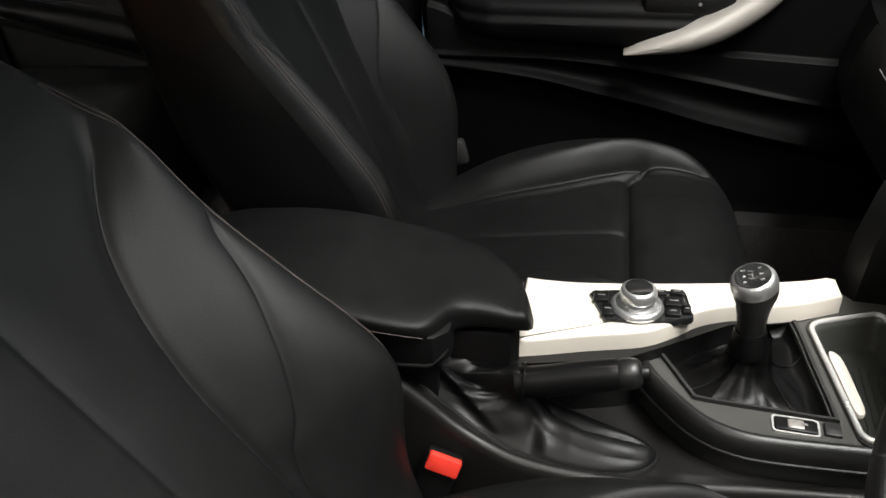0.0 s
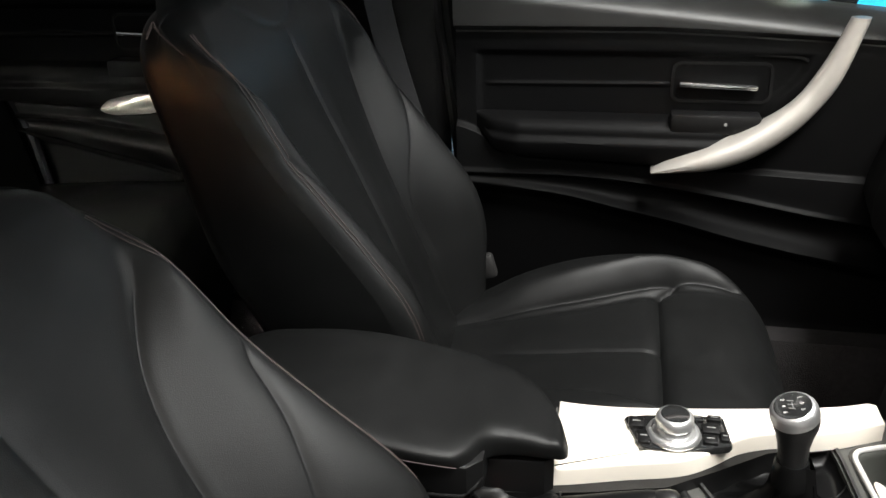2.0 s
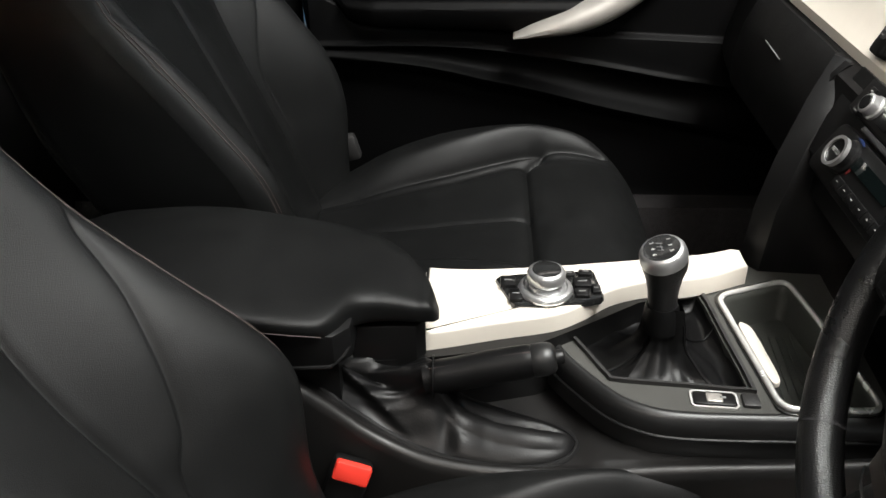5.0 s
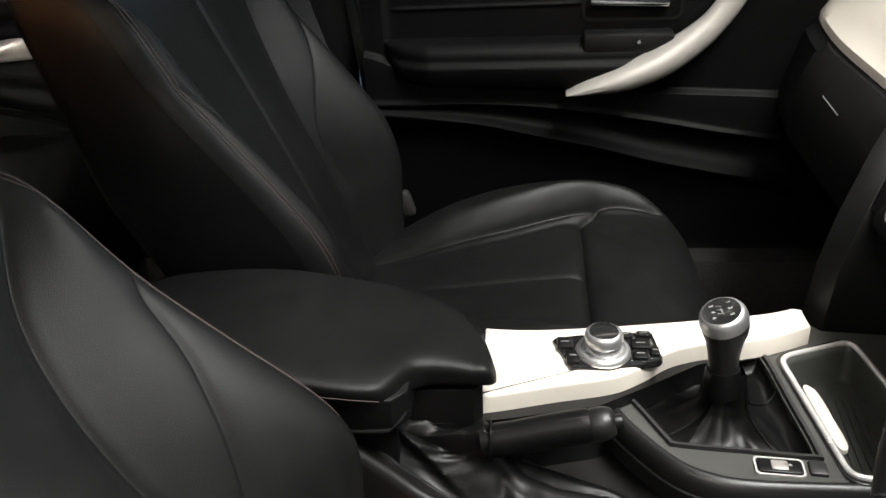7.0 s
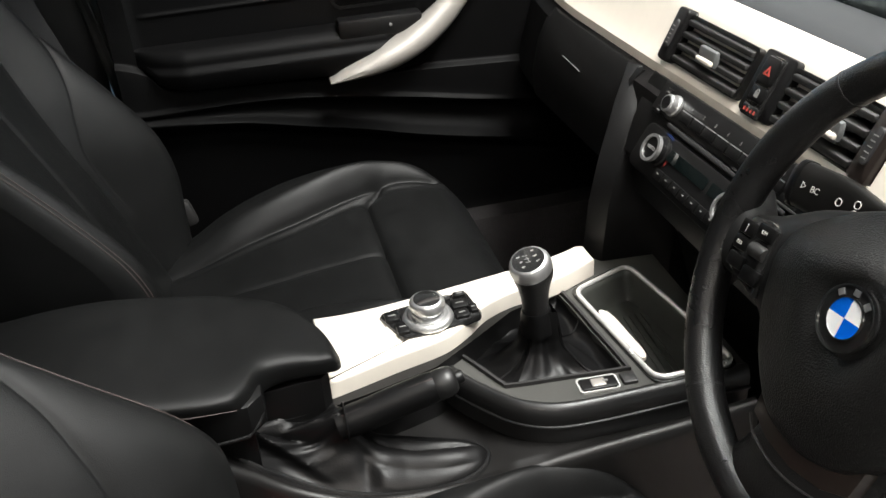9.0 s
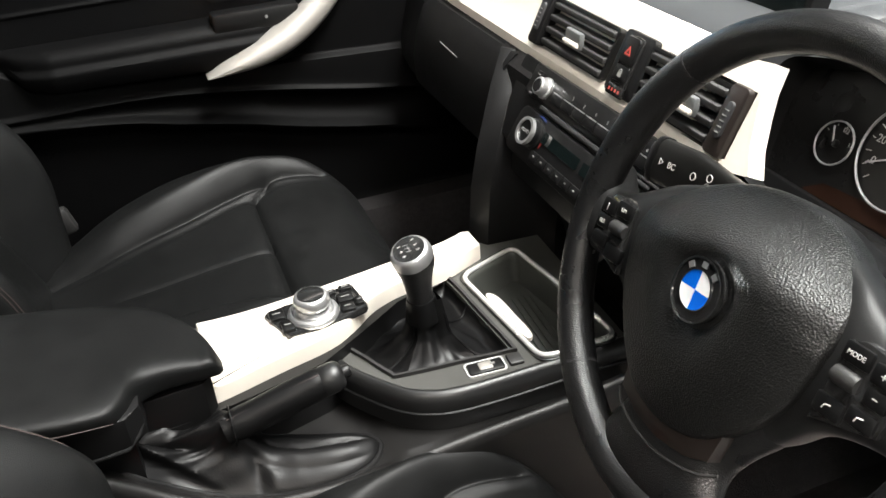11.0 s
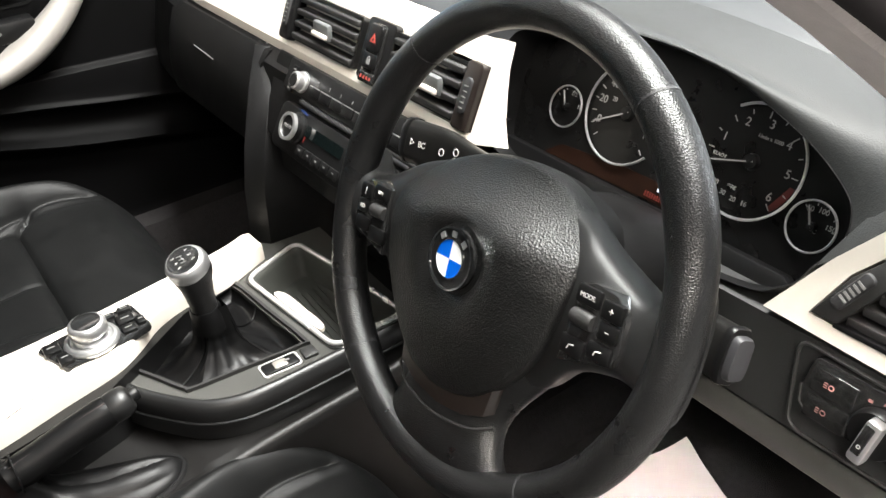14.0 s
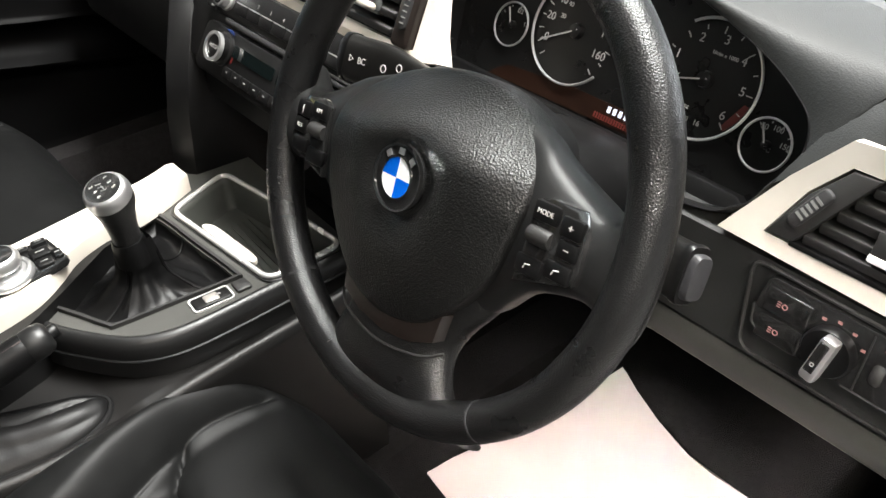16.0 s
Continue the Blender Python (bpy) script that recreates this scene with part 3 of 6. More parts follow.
sill_f = lambda x: 1.072 - 0.105 * (x + 0.583)  # noqa: E731
front_door = door("front_passenger_door", 0, 0, -0.575, 0.62, sill_f, "closed car door with black trim and silver pull handle")
part("lock_pin", revolve(((0.0, 0.0), (0.005, 0.0), (0.004, 0.012), (0.005, 0.016), (0.005, 0.026), (0.0, 0.028)), 12, Matrix.Translation((-0.505, 0.742, 1.048))), HARD, front_door)
door("rear_passenger_door", -1.03, 0.075, -0.62, 0.21, curve_fn([(-0.7, 1.080), (-0.5, 1.088), (-0.15, 1.083), (0.21, 1.046)]), "closed rear car door with black trim and silver pull", 0.045)
qs = struct(part("quarter_seal", tube([(-1.60, 0.690, 1.06), (-1.565, 0.690, 0.995), (-1.503, 0.690, 0.873), (-1.458, 0.690, 0.758), (-1.44, 0.690, 0.60)], 0.011, 8), DOOR_EDGE), "black rubber seal round the rear door opening", "seal")
part("seal_lip", tube([(-1.63, 0.680, 1.06), (-1.595, 0.680, 0.995), (-1.533, 0.680, 0.873), (-1.488, 0.680, 0.758), (-1.47, 0.680, 0.60)], 0.007, 8), SEALP, qs)
for nm, xs in (("window_1", (-0.58, 0.45)), ("window_2", (-1.55, -0.82))):
    g = struct(part(nm, loft([[Vector((x, 0.775, 0.9)), Vector((x, 0.779, 0.9)), Vector((x, 0.655, 1.40)), Vector((x, 0.651, 1.40))] for x in xs]), GLASS), "clear car side window", "window")
    g.visible_shadow = False

mir = thing("door_mirror", (0.05, 0.90, 1.0), "black outside door mirror with bright glass", "mirror")
MM = frame_of((-0.010, 0.932, 1.083), (0.59, -0.81, 0.0), (0, 0, 1))


def mirror_loop(w_, h_, z_, dx_=0.0):
    return [MM @ Vector((dx_ + w_ * math.copysign(abs(math.cos(a)) ** 0.55, math.cos(a)), h_ * math.copysign(abs(math.sin(a)) ** 0.55, math.sin(a)) - 0.06 * w_ * math.cos(a), z_)) for a in (2 * math.pi * k / 40 for k in range(40))]


part("shell", loft([mirror_loop(0.088, 0.050, -0.004), mirror_loop(0.092, 0.054, 0.004), mirror_loop(0.097, 0.058, 0.004), mirror_loop(0.100, 0.061, -0.004), mirror_loop(0.097, 0.059, -0.03), mirror_loop(0.080, 0.048, -0.075), mirror_loop(0.040, 0.024, -0.10)]), GLOSS, mir)
part("mirror_glass", loft([mirror_loop(0.087, 0.049, -0.003), mirror_loop(0.087, 0.049, 0.0005)]), MIRROR, mir, "bright mirror glass")
part("stalk", box((0.07, 0.85, 1.015), (0.05, 0.10, 0.04), 0.01), GLOSS, mir)

# ---- B-pillar with belt ----
bp = struct(part("b_pillar", loft([[Vector((x, y, z)) for x, y in ((xc - 0.14, 0.83), (xc - 0.14, 0.755), (xc - 0.11, 0.735), (xc + 0.07, 0.735), (xc + 0.10, 0.755), (xc + 0.10, 0.83))] for xc, z in ((-0.70, 0.35), (-0.70, 0.98), (-0.70, 1.045))]), SOFT), "black lower centre pillar of the car", "pillar")
part("upper_trim", loft([[Vector((x, y + dy, z)) for x, y in ((xc - 0.135, 0.83), (xc - 0.135, 0.752), (xc - 0.105, 0.730), (xc + 0.055, 0.730), (xc + 0.085, 0.752), (xc + 0.085, 0.83))] for xc, dy, z in ((-0.70, 0, 1.047), (-0.71, -0.02, 1.2), (-0.73, -0.08, 1.42))]), LIGHTGREY, bp, "light grey upper pillar trim")
for x0, r in ((-0.592, 0.011), (-0.612, 0.009)):
    part("seal", tube(spline([(x0 + 0.03, 0.752, 0.40), (x0 + 0.03, 0.750, 0.68), (x0, 0.748, 0.95), (x0 - 0.01, 0.74, 1.07), (x0 - 0.03, 0.68, 1.40)], 6), r, 8), RUBBER, bp, "black rubber door seal")
beltt = thing("seat_belt", (-0.62, 0.68, 0.55), "black webbing seat belt hanging beside the passenger seat", "seat belt")


def strap(path, wid, th, wdir):
    wv = Vector(wdir).normalized()
    loops = []
    for i, p in enumerate(path):
        d = (path[min(i + 1, len(path) - 1)] - path[max(i - 1, 0)]).normalized()
        s = (wv - d * wv.dot(d)).normalized()
        n = d.cross(s)
        loops.append([p + s * a * wid / 2 + n * b * th / 2 for a, b in ((-1, -1), (1, -1), (1, 1), (-1, 1))])
    return loft(loops)


part("webbing", strap(spline([(-0.76, 0.70, 1.38), (-0.735, 0.71, 1.15), (-0.70, 0.70, 0.95), (-0.64, 0.68, 0.75), (-0.60, 0.665, 0.58), (-0.58, 0.66, 0.45)], 8), 0.047, 0.002, (1, 0.1, 0)), BELT, beltt)
part("anchor", box((-0.515, 0.645, 0.545), (0.030, 0.022, 0.050), 0.008, Matrix.Rotation(radians(-15), 4, "Y")), GREYHARD, beltt, "dark grey belt anchor")


# ---- seats ----
XM = curve_fn([(0.42, -0.515), (0.50, -0.540), (0.66, -0.598), (0.817, -0.663), (0.947, -0.720), (1.038, -0.756), (1.075, -0.776), (1.108, -0.800), (1.125, -0.825)])
PB = curve_fn([(0.42, 0.02), (0.50, 0.035), (0.58, 0.062), (0.66, 0.092), (0.73, 0.100), (0.80, 0.082), (0.86, 0.062), (0.92, 0.045), (1.0, 0.034), (1.07, 0.018), (1.12, 0.004), (1.145, 0.0)])
HB = curve_fn([(0.42, 0.205), (0.55, 0.228), (0.70, 0.243), (0.85, 0.240), (0.95, 0.240), (1.03, 0.238), (1.075, 0.230), (1.108, 0.208), (1.125, 0.165)])
XB = curve_fn([(0.42, -0.64), (0.55, -0.70), (0.68, -0.742), (0.786, -0.795), (0.9, -0.824), (1.0, -0.848), (1.06, -0.858), (1.10, -0.856), (1.125, -0.845)])
UI = curve_fn([(0.42, 0.135), (0.52, 0.132), (0.65, 0.124), (0.80, 0.128), (0.87, 0.146), (0.93, 0.166), (0.98, 0.188), (1.02, 0.207), (1.06, 0.222), (1.125, 0.235)])
US = curve_fn([(0.42, 0.142), (0.62, 0.136), (0.68, 0.136), (0.735, 0.138), (0.783, 0.154), (0.82, 0.172), (0.859, 0.192), (0.907, 0.216), (0.95, 0.24), (1.2, 0.30)])
# the driver seat's own seams, its bolsters being worn inwards
UID = curve_fn([(0.42, 0.100), (0.60, 0.095), (0.715, 0.092), (0.763, 0.090), (0.832, 0.094), (0.893, 0.110), (0.948, 0.139), (1.01, 0.194), (1.044, 0.218), (1.125, 0.235)])
USD = curve_fn([(0.42, 0.110), (0.66, 0.108), (0.728, 0.114), (0.756, 0.130), (0.797, 0.148), (0.832, 0.164), (0.866, 0.182), (0.893, 0.194), (0.921, 0.206), (0.97, 0.235), (1.2, 0.30)])


def groove(d, depth=0.005, width=0.0035, puff=0.004, pw=0.018):
    return depth * math.exp(-((d / width) ** 2)) + puff * math.exp(-((d / pw) ** 2))


def back_front(u, z, h, low=0.0):
    """x of the backrest's front at lateral place u and height z."""
    t = abs(u) / h
    ui, us = (UID(z), USD(z)) if low else (UI(z), US(z))
    x = XM(z) - 0.02 * low * sm((0.76 - z) / 0.2) + PB(z) * (1 - 0.5 * low * sm((0.80 - z) / 0.2)) * sm((t - ui / h + 0.05) / max(0.14, 0.93 - ui / h))
    if t > 0.86:
        q = min(1.0, (t - 0.86) / 0.14)
        x -= 0.042 * (1 - math.sqrt(max(0.0, 1 - q * q)))
    x -= groove(abs(u) - ui) * sm((1.045 - z) / 0.05)
    if 0.62 < z < 0.94:
        x -= groove(abs(u) - us, 0.0035, 0.003, 0.003, 0.012) * sm((0.94 - z) / 0.03) * sm((z - 0.62) / 0.05)
    x -= groove(abs(u) - h * 0.935, 0.0038, 0.004, 0.0, 0.01)
    # two pleats and gentle fullness of the insert
    if abs(u) < ui:
        x -= groove(u, 0.003, 0.004, 0.003, 0.02) * sm((1.06 - z) / 0.06)
        x += 0.006 * math.cos(math.pi * u / (2 * ui)) ** 2
    # short bow-shaped seam under the headrest
    w_ = abs(u) / 0.095
    if w_ < 1.1:
        x -= groove(z - (1.050 + 0.046 * w_ ** 2.2), 0.003, 0.003, 0.001, 0.01) * sm((1.1 - w_) / 0.15)
    return x


def backrest_loops(low):
    loops = []
    zs = [0.42 + 0.705 * k / 190 for k in range(191)]
    for z in zs:
        h = HB(z)
        ui, us_ = (UID(z), USD(z)) if low else (UI(z), US(z))
        us = aligned((0.0, h), (0.013, ui, max(ui + 0.008, min(us_, h * 0.90)), h * 0.935 + 0.006), (2, 24, 10, 6, 10), 0.0105)
        us = [-v for v in us[:0:-1]] + us
        fr = [Vector((back_front(v, z, h, low), v, z)) for v in us]
        xe, xb = fr[-1].x, XB(z)
        hb = h - 0.002
        side = []
        for k in range(1, 8):
            q = k / 8
            side.append(Vector((xe + (xb + 0.03 - xe) * q, h + 0.004 * math.sin(math.pi * q) - 0.002 * q, z)))
        for k in range(5):
            a = math.pi / 2 * k / 4
            side.append(Vector((xb + 0.03 * (1 - math.sin(a)), hb - 0.024 + 0.024 * math.cos(a), z)))
        mir2 = [Vector((p.x, -p.y, p.z)) for p in side[::-1]]
        loops.append(fr + side + mir2)
    if not low:
        for lp in loops:
            for p in lp:
                e = max(0.0, p.z - 0.98)
                p.y *= 1 - 0.16 * (e / 0.145) ** 2.5
                p.z -= 0.17 * e * (0.4 + 0.6 * e / 0.145)
    # rounded top
    last = loops[-1]
    c = sum(last, Vector()) / len(last)
    for s, dz in ((0.85, 0.006), (0.6, 0.010), (0.3, 0.012)):
        loops.append([Vector((c.x + (p.x - c.x) * s, p.y * s, p.z + dz)) for p in last])
    return loops


ZC = curve_fn([(-0.58, 0.505), (-0.50, 0.520), (-0.40, 0.538), (-0.21, 0.560), (-0.12, 0.562), (-0.07, 0.552), (-0.04, 0.528), (-0.018, 0.49), (-0.006, 0.45), (0.0, 0.40)])
QB = curve_fn([(-0.58, 0.0), (-0.52, 0.012), (-0.44, 0.038), (-0.34, 0.054), (-0.20, 0.056), (-0.15, 0.053), (-0.11, 0.044), (-0.075, 0.028), (-0.04, 0.006), (0.0, 0.0)])
HC = curve_fn([(-0.58, 0.215), (-0.45, 0.234), (-0.30, 0.252), (-0.15, 0.252), (-0.07, 0.240), (-0.03, 0.222), (-0.01, 0.205), (0.0, 0.19)])
UB = curve_fn([(-0.58, 0.110), (-0.425, 0.130), (-0.30, 0.158), (-0.213, 0.190), (-0.16, 0.208), (-0.09, 0.21), (0.0, 0.21)])


def cushion_top(x, u, h):
    t = abs(u) / h
    z = ZC(x) + QB(x) * sm((abs(u) - UB(x) + 0.022) / 0.060)
    if t > 0.84:
        q = min(1.0, (t - 0.84) / 0.16)
        z -= 0.050 * (1 - math.sqrt(max(0.0, 1 - q * q)))
    if x < -0.055:
        z -= groove(abs(u) - UB(x), 0.006, 0.0040, 0.005, 0.020) * sm((-0.055 - x) / 0.03)
    if x < -0.205:
        z -= groove(u, 0.003, 0.004, 0.003, 0.02) * sm((x + 0.47) / 0.08)
    if abs(u) < 0.215:
        # cross seam with its ends turned forward
        xs = -0.206 + 0.028 * sm((abs(u) - 0.165) / 0.04)
        z -= groove(x - xs, 0.006, 0.004, 0.006, 0.016) * sm((0.215 - abs(u)) / 0.02)
    # soft creases in the leather
    z += 0.0012 * noise.noise(Vector((x * 14, u * 9, 3.1)))
    return z


def cushion_loops():
    loops = []
    xs = [-0.58 + 0.54 * k / 140 for k in range(141)] + [-0.036, -0.032, -0.028, -0.024, -0.020, -0.016, -0.012, -0.009, -0.006, -0.003, -0.001, 0.0]
    for x in xs:
        h = HC(x)
        us = aligned((0.0, h), (0.013, min(UB(x), h * 0.86)), (2, 40, 26), 0.0105)
        us = [-v for v in us[:0:-1]] + us
        top = [Vector((x, v, cushion_top(x, v, h))) for v in us]
        ze = top[-1].z
        zb = min(0.38, ze - 0.005)
        side = [Vector((x, h + 0.004 * math.sin(math.pi * k / 6), ze + (zb - ze) * k / 6)) for k in range(1, 7)]
        loops.append(top + side + [Vector((p.x, -p.y, p.z)) for p in side[::-1]])
    return loops


def thread(fn, ts, r=0.0007):
    return tube([fn(t) for t in ts], r, 5)


def seat(nm, cy, dx, dz, recline, bx, bz, low, label):
    """A front car seat. recline: degrees more than upright, about the hip."""
    s = thing(nm, (dx - 0.3, cy, 0.27), label, "car seat", "front car seats")
    move = Matrix.Translation((dx, cy, dz))
    turn = move @ Matrix.Translation((-0.56 + bx, 0, 0.50 + bz)) @ Matrix.Rotation(radians(-recline), 4, "Y") @ Matrix.Translation((0.56, 0, -0.50))

    def put(bm, m):
        bmesh.ops.transform(bm, matrix=m, verts=bm.verts)
        return bm

    cu = part("cushion", put(loft(cushion_loops()), move), LEATHER, s, "black leather seat cushion", 70)
    bk = part("backrest", put(loft(backrest_loops(low)), turn), LEATHER, s, "black leather backrest with stitched bolsters", 70)
    zs = [0.52 + 0.55 * k / 70 for k in range(71)]
    for side in (-1, 1):
        for off in (0.928, 0.948):
            part("stitching", put(thread(lambda z: Vector((back_front(side * HB(z) * off, z, HB(z), low) + 0.0006, side * HB(z) * off, z)), zs), turn), STITCH, bk)
    if not low:
        for off in (0.0, 0.005):
            arc = []
            for k in range(25):
                q = k / 24
                z = 1.083 + 0.018 * math.sin(math.pi * min(1.0, q * 1.25) ** 0.8) - 0.020 * (1 - q) ** 5 - off
                e = z - 0.98
                h = HB(z)
                xe, xb = back_front(-h, z, h), XB(z)
                arc.append(Vector((xe + (xb + 0.012 - xe) * q, -(h + 0.004 * math.sin(math.pi * q) + 0.0004 - 0.010 * max(0.0, q - 0.8)) * (1 - 0.16 * (e / 0.145) ** 2.5), z - 0.17 * e * (0.4 + 0.6 * e / 0.145))))
            part("stitching", put(tube(arc, 0.0009, 5), turn), STITCH, bk)
    part("seat_base", box((dx - 0.30, cy, dz + 0.335), (0.46, 0.40, 0.13), 0.02), HARD, s, "black plastic seat base")
    for sy in (-0.19, 0.19):
        part("rail", box((dx - 0.30, cy + sy, 0.285), (0.60, 0.035, 0.035), 0.005), HARD, s)
    # headrest
    hr = []
    for k in range(29):
        a = -math.pi / 2 + math.pi * k / 28
        cz, rz = 1.236, 0.122
        sc = math.cos(a) ** 0.42 if math.cos(a) > 1e-6 else 0.0
        sc = max(sc, 0.02)
        z = cz + rz * math.sin(a)
        xc = -0.845 + 0.05 * (z - 1.13) * -1
        hr.append([Vector((xc + 0.064 * sc * math.copysign(abs(math.cos(q)) ** 0.7, math.cos(q)), 0.160 * sc * math.copysign(abs(math.sin(q)) ** 0.6, math.sin(q)), z)) for q in (2 * math.pi * j / 36 for j in range(36))])
    part("headrest", put(loft(hr), turn), LEATHER, s, "black leather headrest", 70)
    for sy in (-0.105, 0.105):
        part("headrest_post", put(tube([(-0.836, sy, 1.04), (-0.845, sy, 1.20)], 0.006, 12), turn), CHROME, s, "chrome headrest post")
        part("post_collar", put(revolve(((0.0, 0.0), (0.021, 0.0), (0.021, 0.005), (0.013, 0.010), (0.0, 0.010)), 20, Matrix.Translation((-0.838, sy, 1.129 if low else 1.105))), turn), HARD, s)
    return s


seat("passenger_seat", 0.37, 0.0, 0.0, 0.0, 0.0, 0.0, 0.0, "black leather front passenger seat with stitched bolsters")
seat("driver_seat", -0.37, 0.035, -0.045, 12.0, 0.113, 0.006, 1.0, "black leather driver seat with worn bolster")

# belt buckle beside the driver seat
bk = thing("belt_buckle", (-0.405, -0.135, 0.45), "black seat belt buckle with red release button", "seat belt buckle")
mbk = frame_of((-0.405, -0.138, 0.550), (0.94, 0.0, -0.33), (0.30, 0.25, 0.92))
part("body", box(mbk @ Vector((0, -0.036, -0.018)), (0.042, 0.085, 0.018), 0.006, mbk.to_3x3().to_4x4()), HARD, bk)
part("release_button", prism(rrect(0.037, 0.021, 0.003), -0.006, 0.002, mbk, 0.002), REDP, bk, "red release button")


# ---- rear bench ----
rb_ = thing("rear_bench", (-1.35, 0.0, 0.27), "black leather rear bench seat", "rear seat")
bm = loft([[Vector((x, y, z)) for y, z in [(-0.70, 0.30)] + [(yy, zt + 0.045 * sm((abs(yy) - 0.42) / 0.14) - 0.05 * max(0, (abs(yy) - 0.655) / 0.045) ** 2) for yy in np.linspace(-0.70, 0.70, 45)] + [(0.70, 0.30)]] for x, zt in ((-1.60, 0.60), (-1.45, 0.615), (-1.25, 0.632), (-1.11, 0.636), (-1.065, 0.615), (-1.045, 0.58), (-1.04, 0.48), (-1.06, 0.34))])
part("cushion", bm, LEATHER, rb_, smooth=70)
bm = loft([[Vector((x, y, z)) for y, x in [(yy, xf + 0.08 * sm((abs(yy) - 0.42) / 0.12)) for yy in np.linspace(-0.66, 0.66, 41)] + [(0.66, -1.85), (-0.66, -1.85)]] for z, xf in ((0.52, -1.50), (0.7, -1.53), (0.9, -1.575), (1.00, -1.60), (1.045, -1.645), (1.055, -1.72))])
part("backrest", bm, LEATHER, rb_, smooth=70)


# ---- centre console ----
con = thing("centre_console", (-0.3, 0, 0.34), "black centre console with silver trim strip between the seats", "console")
# low body carrying the handbrake well; its near rim climbs to the storage box behind
con_rim = curve_fn([(-0.72, 0.640), (-0.465, 0.634), (-0.43, 0.607), (-0.40, 0.583), (-0.37, 0.567), (-0.34, 0.559), (-0.30, 0.555), (-0.25, 0.554), (-0.18, 0.556), (-0.10, 0.563), (0.02, 0.572), (0.12, 0.585)])
con_near = curve_fn([(-0.72, -0.100), (-0.465, -0.099), (-0.43, -0.099), (-0.40, -0.103), (-0.37, -0.109), (-0.34, -0.118), (-0.30, -0.1255), (-0.25, -0.130), (-0.18, -0.132), (-0.10, -0.132), (0.12, -0.136)])
bm = bmesh.new()
loops = []
for x in list(np.linspace(-0.72, -0.47, 6)) + list(np.linspace(-0.46, 0.12, 50)):
    zt, yn = con_rim(x), con_near(x)
    zi = zt - 0.006 if x < -0.17 else min(zt, 0.56)
    loops.append([Vector((x, y, z)) for y, z in ((0.135, 0.30), (0.140, zi), (0.125, zi), (yn + 0.016, zi), (yn + 0.010, zi + 0.001), (yn + 0.006, zt - 0.001), (yn + 0.002, zt), (yn - 0.002, zt - 0.001), (yn - 0.005, zt - 0.005), (yn - 0.007, zt - 0.014), (yn - 0.010, 0.46), (yn - 0.014, 0.30))])
add_loft(bm, loops)
part("console_body", bm, CONSOLE_SIDE, con, "black moulded console body", 50)
# raised deck below the silver strip
deck = [(-0.40, 0.125), (-0.09, 0.128), (-0.06, 0.12), (-0.06, 0.08), (-0.07, 0.075), (-0.10, 0.065), (-0.165, 0.02), (-0.215, -0.012), (-0.30, -0.034), (-0.34, -0.042), (-0.40, -0.050)]
part("strip_support", prism(deck, 0.54, 0.621), HARD, con)
# gear surround: a flat satin plate with a rounded gloss border and a thin bead below it
edge = [(-0.206, 0.040), (-0.199, 0.018), (-0.186, -0.014), (-0.162, -0.050), (-0.138, -0.078), (-0.110, -0.094), (-0.080, -0.100), (-0.028, -0.1015), (0.05, -0.1005), (0.125, -0.100)]
es = spline([(a, b, 0) for a, b in edge], 6)
sur = [(p.x, p.y) for p in es] + [(0.135, 0.165), (0.06, 0.188), (-0.02, 0.162), (-0.15, 0.115), (-0.20, 0.06)]


def edge_out(k):
    """Level direction away from the plate at one place on its edge."""
    d = es[min(k + 1, len(es) - 1)] - es[max(k - 1, 0)]
    return Vector((d.y, -d.x, 0)).normalized()


bprof = ((-0.004, 0.600), (-0.002, 0.6065), (0.001, 0.6085), (0.005, 0.6075), (0.009, 0.6035), (0.0115, 0.597), (0.0125, 0.588), (0.012, 0.560), (-0.004, 0.560))
part("surround_border", loft([[p + edge_out(k) * a + Vector((0, 0, z)) for a, z in bprof] for k, p in enumerate(es)]), CONSOLE_EDGE, con, "satin black rounded border", 60)
part("lower_bead", tube([p + edge_out(k) * 0.0135 + Vector((0, 0, 0.5835)) for k, p in enumerate(es)], 0.0022, 8), SOFT, con, "thin black bead")

# silver strip
so = [(-0.340, 0.098), (-0.26, 0.098), (-0.09, 0.123), (-0.03, 0.145), (0.026, 0.169), (0.037, 0.165), (0.038, 0.130), (-0.01, 0.105), (-0.06, 0.081), (-0.10, 0.072), (-0.135, 0.056), (-0.165, 0.030), (-0.20, 0.008), (-0.26, -0.008), (-0.31, -0.0225), (-0.340, -0.030)]
so = [(p.x, p.y) for p in spline([(a, b, 0) for a, b in so[:5]], 5)] + [(p.x, p.y) for p in spline([(a, b, 0) for a, b in so[5:7]], 2)] + [(p.x, p.y) for p in spline([(a, b, 0) for a, b in so[7:]], 5)]
stm = prism(so, 0.618, 0.645, None, 0.005, 4)
bmesh.ops.subdivide_edges(stm, edges=[e for e in stm.edges if e.calc_length() > 0.06], cuts=4)
for v in stm.verts:
    v.co.z -= 0.012 * sm((v.co.x + 0.10) / 0.12)
part("trim_strip", stm, TRIM, con, "satin silver trim strip")

